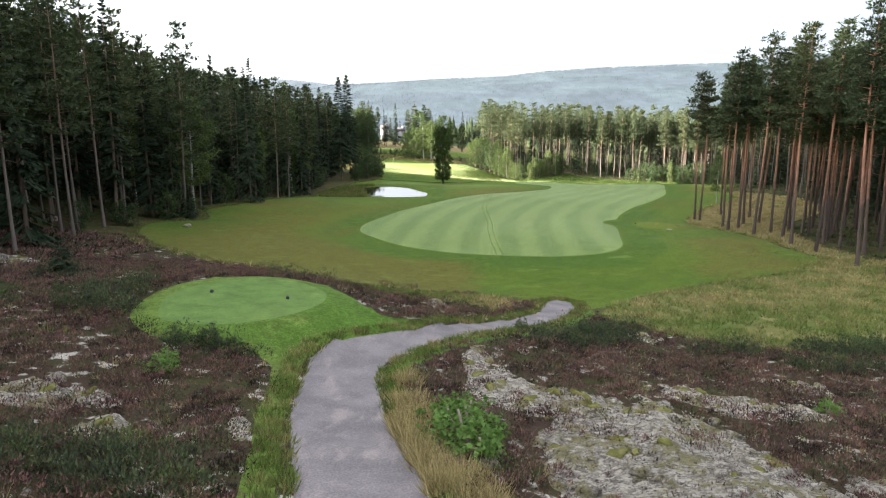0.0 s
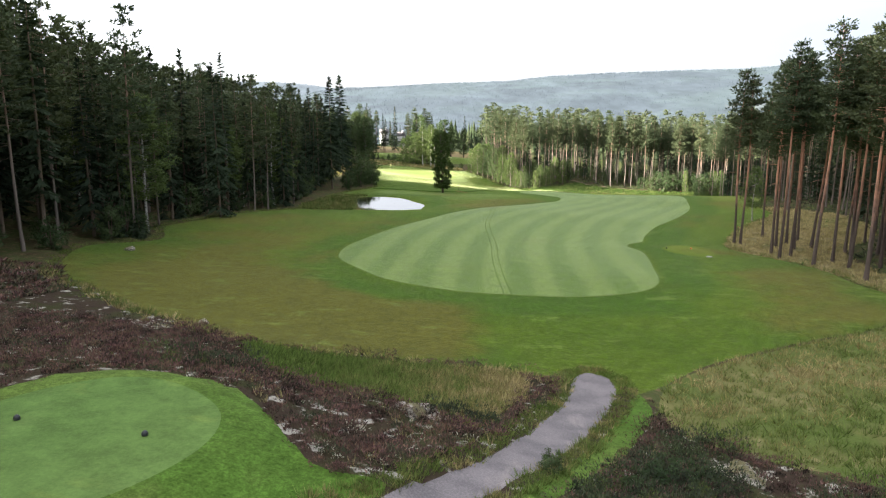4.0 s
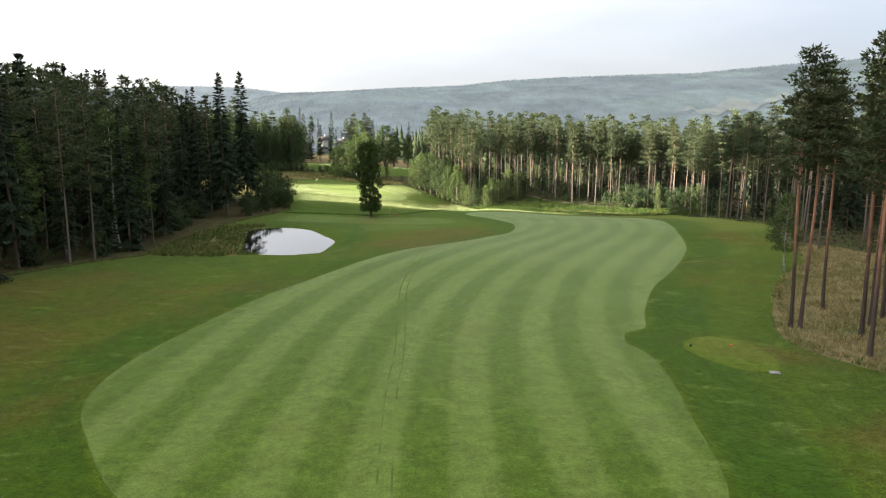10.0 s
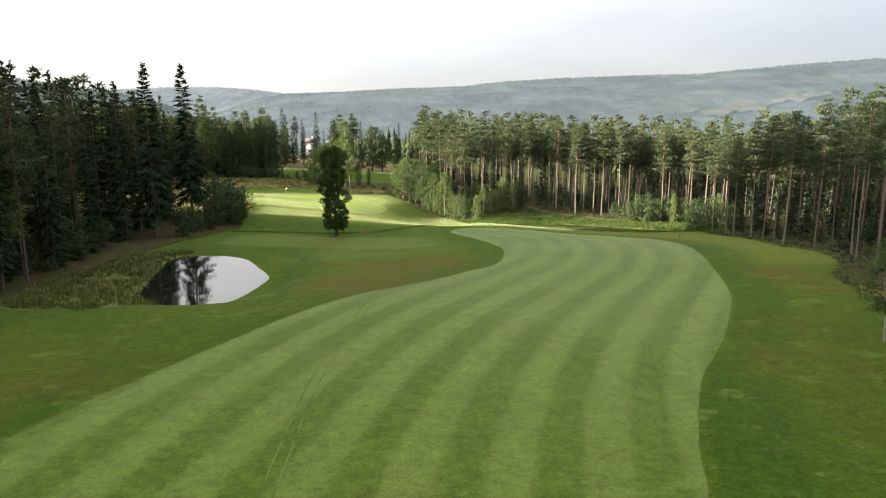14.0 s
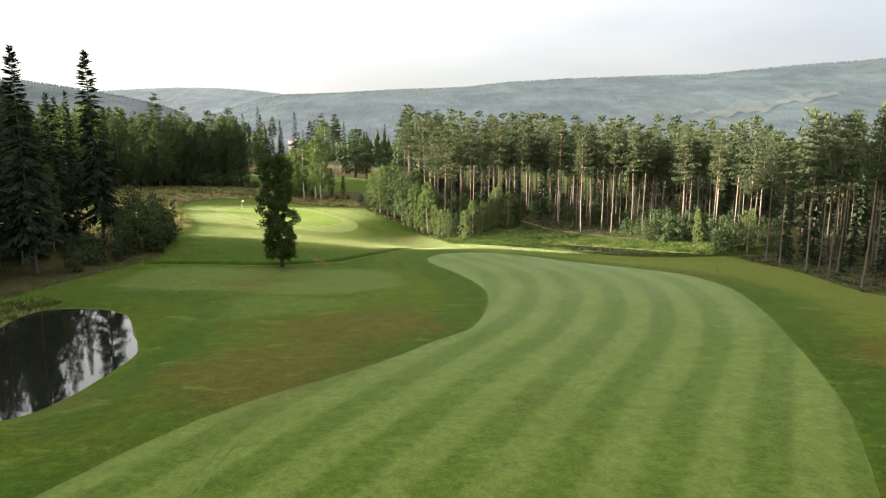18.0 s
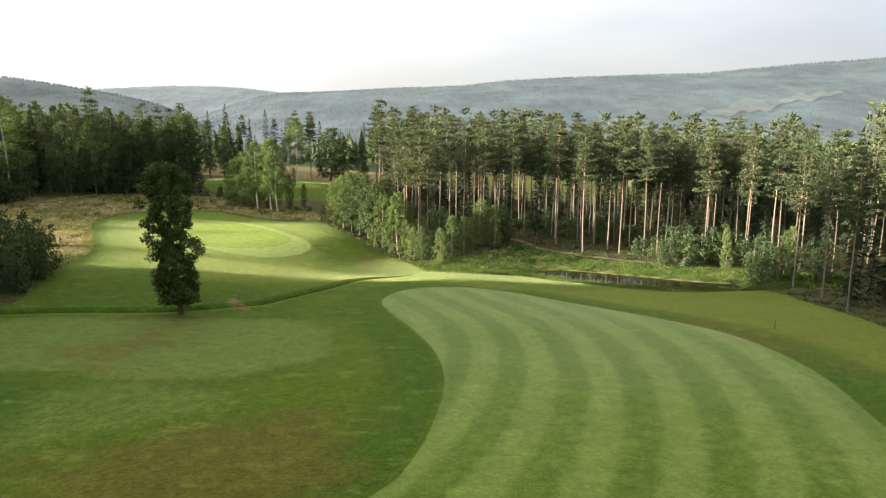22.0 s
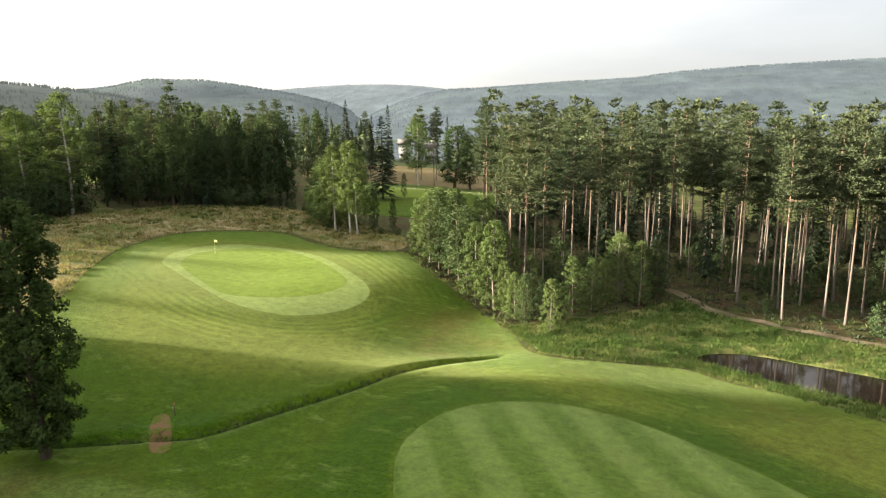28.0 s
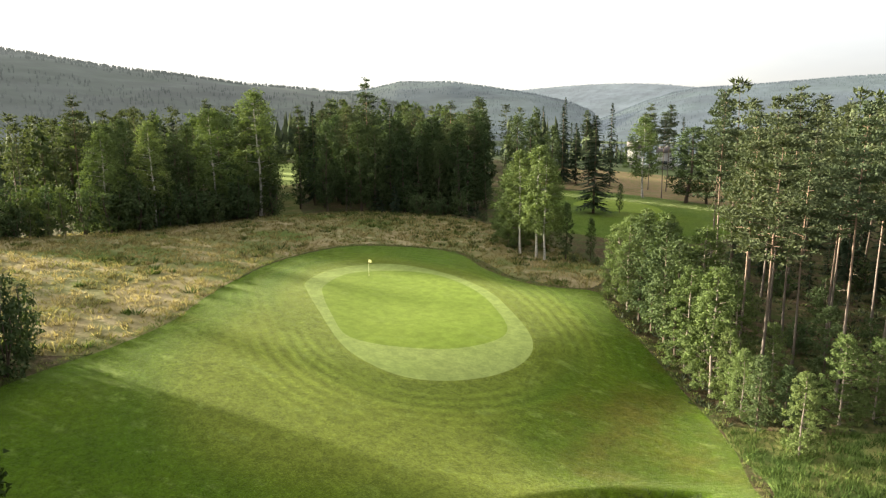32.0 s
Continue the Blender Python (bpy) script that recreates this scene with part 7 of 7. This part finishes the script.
tufts("meadow_weeds", hay_green, 18, 0.7, 0.4, 0.15, "marsh_tuft", "green weeds and seedlings in the meadow", "weeds", r4, None, 1.0)
marsh_p = scatter(11000, (20, 226), (94, 268), {"bog_marsh"}, r4)
tufts("marsh_grass", marsh_p, 16, 0.55, 0.36, 0.05, "marsh_tuft", "tall wet grass and sedge round the bog", "grass", r4, np.clip(0.16 + 0.45 * bumps(marsh_p[:, 0], marsh_p[:, 1], 8.0, 77) + r4.uniform(-0.2, 0.2, len(marsh_p)), 0, 1), 1.5)
pond_p = scatter(1800, (-32, 139), (-14, 180), {"pond_marsh"}, r4)
tufts("pond_sedge", pond_p, 12, 0.6, 0.35, 0.10, "marsh_tuft", "rank sedge on the pond's wooded bank", "grass", r4, None, 1.3)
strip_p = scatter(15000, (34, 62), (68, 146), {"wood_edge"}, r4)
tufts("straw_grass", strip_p, 9, 0.42, 0.28, 0.07, "hay_tuft", "bleached grass under the edge of the pines", "grass", r4, np.clip(0.74 + 0.5 * bumps(strip_p[:, 0], strip_p[:, 1], 5.0, 78) + r4.uniform(-0.25, 0.25, len(strip_p)), 0, 1), 1.0)
low_p = np.vstack([scatter(3600, (38, 58), (96, 236), {"ground"}, r4), scatter(3600, (6, 250), (98, 312), {"ground"}, r4)])
tufts("bilberry_scrub", low_p, 12, 0.5, 0.5, 0.16, "shrub", "low bilberry and fern scrub on the forest floor", "shrub", r4, None, 0.8)
lip = np.repeat(MOWN, 16, 0) + r4.uniform(-1.3, 1.3, (len(MOWN) * 16, 2))
lip = lip[~inside(MOWN, lip[:, 0], lip[:, 1]) & (lip[:, 1] > 58)]
lip_p = np.array([(a, b, above(a, b)) for a, b in lip])
tufts("lawn_lip", lip_p, 11, 0.34, 0.26, 0.045, "grass_tuft", "ragged uncut grass at the edge of the mown rough", "grass", r4, r4.uniform(0, 0.45, len(lip_p)), 1.3)

q = np.repeat(DITCH, 14, 0) + r4.normal(0, 0.30, (len(DITCH) * 14, 2))
ditch_p = np.array([(a, b, above(a, b)) for a, b in q])
tufts("ditch_sedge", ditch_p, 9, 0.36, 0.18, 0.05, "shrub", "dark sedge growing in the narrow ditch", "grass", r4, r4.uniform(0.2, 0.8, len(ditch_p)), 1.2)

# small trees and shrubs on the heath
for key, x, y, h in [("bush0", -10.4, 27.0, 1.1), ("bush1", -9.2, 26.6, 0.9), ("bush2", -11.6, 26.8, 1.0), ("spruce_s0", -24.4, 40.6, 2.6), ("bush0", 3.9, 37.2, 0.9), ("bush1", 7.2, 37.4, 1.1), ("bush2", 8.4, 38.2, 1.2), ("bush0", 9.8, 38.4, 1.0), ("bush1", 6.4, 36.4, 0.8), ("willow_shrub", 0.2, 18.2, 1.5), ("willow_shrub", 0.4, 16.8, 1.6), ("willow_shrub", 0.0, 19.6, 1.2), ("willow_shrub", -10.9, 23.9, 0.9), ("willow_shrub", 14.6, 25.0, 0.7), ("bush2", 23, 37.6, 1.2), ("bush0", 25, 38.6, 1.1), ("bush1", 27, 38, 1.0), ("bush0", -20, 33, 1.0), ("bush2", -21.5, 31, 1.2), ("bush1", -18.4, 30.2, 0.9)]:
    plant(key, x, y, h, rng, 1.4)


def golf_flag(x, y):
    ob = tagged(new("flagstick"), "pale yellow flagstick standing in the hole", "flagstick")
    ob.matrix_basis = pose(x, y, above(x, y))
    b = Build()
    tube(b, [(0, 0, -0.1), (0, 0, 1.1), (0, 0, 2.25)], [0.02, 0.018, 0.014], 8)
    part("pole", b.mesh("pole", M["pole"], smooth=True), ob)
    b = Build()
    n = 9
    t = np.linspace(0, 1, n)
    for s in (1, -1):
        v = [(0.015 + 0.46 * a, 0.035 * math.sin(a * 7) + 0.004 * s, z - 0.06 * a) for z in (1.84, 2.2) for a in t]
        f = [q for i in range(n - 1) for q in ((i, i + 1, n + i + 1), (i, n + i + 1, n + i))]
        b.add(v, f if s > 0 else [q[::-1] for q in f])
    part("flag", b.mesh("flag", M["flag"]), ob, "hanging pale yellow cloth flag")
    b = Build()
    tube(b, [(0, 0, -0.10), (0, 0, 0.004)], [0.054, 0.054], 14)
    part("cup", b.mesh("cup", M["hole"]), ob, "dark hole in the turf")


golf_flag(-24.3, 266.0)


def tee_marker(x, y, mat, label):
    """A small domed marker on a spike."""
    ob = tagged(new("tee_marker"), label, "marker", "tee markers")
    ob.matrix_basis = pose(x, y, above(x, y))
    b = Build()
    tube(b, [(0, 0, 0.0), (0, 0, 0.05), (0, 0, 0.11), (0, 0, 0.15), (0, 0, 0.17)], [0.085, 0.10, 0.09, 0.055, 0.015], 12)
    part("dome", b.mesh("dome", M[mat], smooth=True), ob)
    b = Build()
    tube(b, [(0, 0, 0.02), (0, 0, -0.12)], [0.012, 0.004], 6)
    part("spike", b.mesh("spike", M["dark_plastic"]), ob)


M["orange"] = plain("orange_plastic", (0.55, 0.13, 0.04))
tee_marker(-12.9, 34.6, "dark_plastic", "small dark tee marker on the teeing ground")
tee_marker(-8.75, 34.1, "dark_plastic", "small dark tee marker on the teeing ground")
tee_marker(26.6, 99.1, "dark_plastic", "small dark marker on the forward tee")
tee_marker(29.6, 99.0, "orange", "small orange marker on the forward tee")


def stake(x, y, h, label):
    ob = tagged(new("marker_stake"), label, "stake", "marker stakes")
    ob.matrix_basis = pose(x, y, above(x, y), 2, 1, 20)
    b = Build()
    tube(b, [(0, 0, -0.2), (0, 0, h * 0.5), (0, 0, h * 0.97)], [0.05, 0.05, 0.045], 4)
    part("post", b.mesh("post", M["stake"]), ob)
    b = Build()
    tube(b, [(0, 0, h * 0.96), (0, 0, h), (0, 0, h + 0.06)], [0.055, 0.055, 0.015], 4)
    part("cap", b.mesh("cap", M["orange"]), ob)


stake(60.1, 197.7, 1.1, "thin weathered wooden stake on the mown rough")
stake(0.8, 216.2, 1.0, "thin weathered wooden stake beside the ditch")
stake(41.4, 114.0, 0.9, "thin weathered wooden stake at the wood's edge")


def plank_bench(x, y):
    """Two pale boards laid on low blocks beside the forward tee."""
    ob = tagged(new("board_step"), "two pale wooden boards lying beside the forward tee", "boards")
    ob.matrix_basis = pose(x, y, above(x, y), 0, 0, -12)
    for i in range(2):
        b = Build()
        box(b, (-0.32, -0.12 + i * 0.28, 0.05), (0.32, 0.02 + i * 0.28, 0.10))
        part("board", b.mesh("board", M["white_wall"]), ob)
    for s in (-0.25, 0.22):
        b = Build()
        box(b, (s, -0.14, -0.03), (s + 0.06, 0.32, 0.05))
        part("block", b.mesh("block", M["timber"]), ob)


plank_bench(29.6, 92.8)


def far_house(x, y, w, d, h, mat, turn, label):
    """A far timber house with a pitched roof, windows and a chimney."""
    ob = tagged(new("far_house"), label, "house", "far houses")
    ob.matrix_basis = pose(x, y, above(x, y) - 0.3, 0, 0, turn)
    b = Build()
    box(b, (-w / 2, -d / 2, 0), (w / 2, d / 2, h))
    part("wall", b.mesh("wall", M[mat]), ob)
    b = Build()
    e, r = 0.5, d * 0.42
    v = [(-w / 2 - e, -d / 2 - e, h), (w / 2 + e, -d / 2 - e, h), (w / 2 + e, d / 2 + e, h), (-w / 2 - e, d / 2 + e, h), (-w / 2 - e, 0, h + r), (w / 2 + e, 0, h + r)]
    b.add(v, [(0, 1, 5), (0, 5, 4), (2, 3, 4), (2, 4, 5), (1, 2, 5), (3, 0, 4), (0, 3, 2), (0, 2, 1)])
    roof = part("roof", b.mesh("roof", M["roof"]), ob)
    b = Build()
    box(b, (w * 0.15, -0.4, h + r * 0.5), (w * 0.15 + 0.9, 0.5, h + r + 0.9))
    part("chimney", b.mesh("chimney", M["white_wall"]), roof)
    for i in range(4):
        b = Build()
        cx = -w / 2 + (i + 0.7) * w / 4.4
        box(b, (cx, -d / 2 - 0.06, h * 0.35), (cx + 1.0, -d / 2 + 0.02, h * 0.35 + 1.3))
        part("window", b.mesh("window", M["glass"]), ob)


far_house(-48.5, 472, 5, 6, 8.0, "white_wall", 12, "tall white timber house half hidden behind far trees")
far_house(-37.5, 476, 4, 6, 7.0, "white_wall", -8, "white timber house half hidden behind far trees")
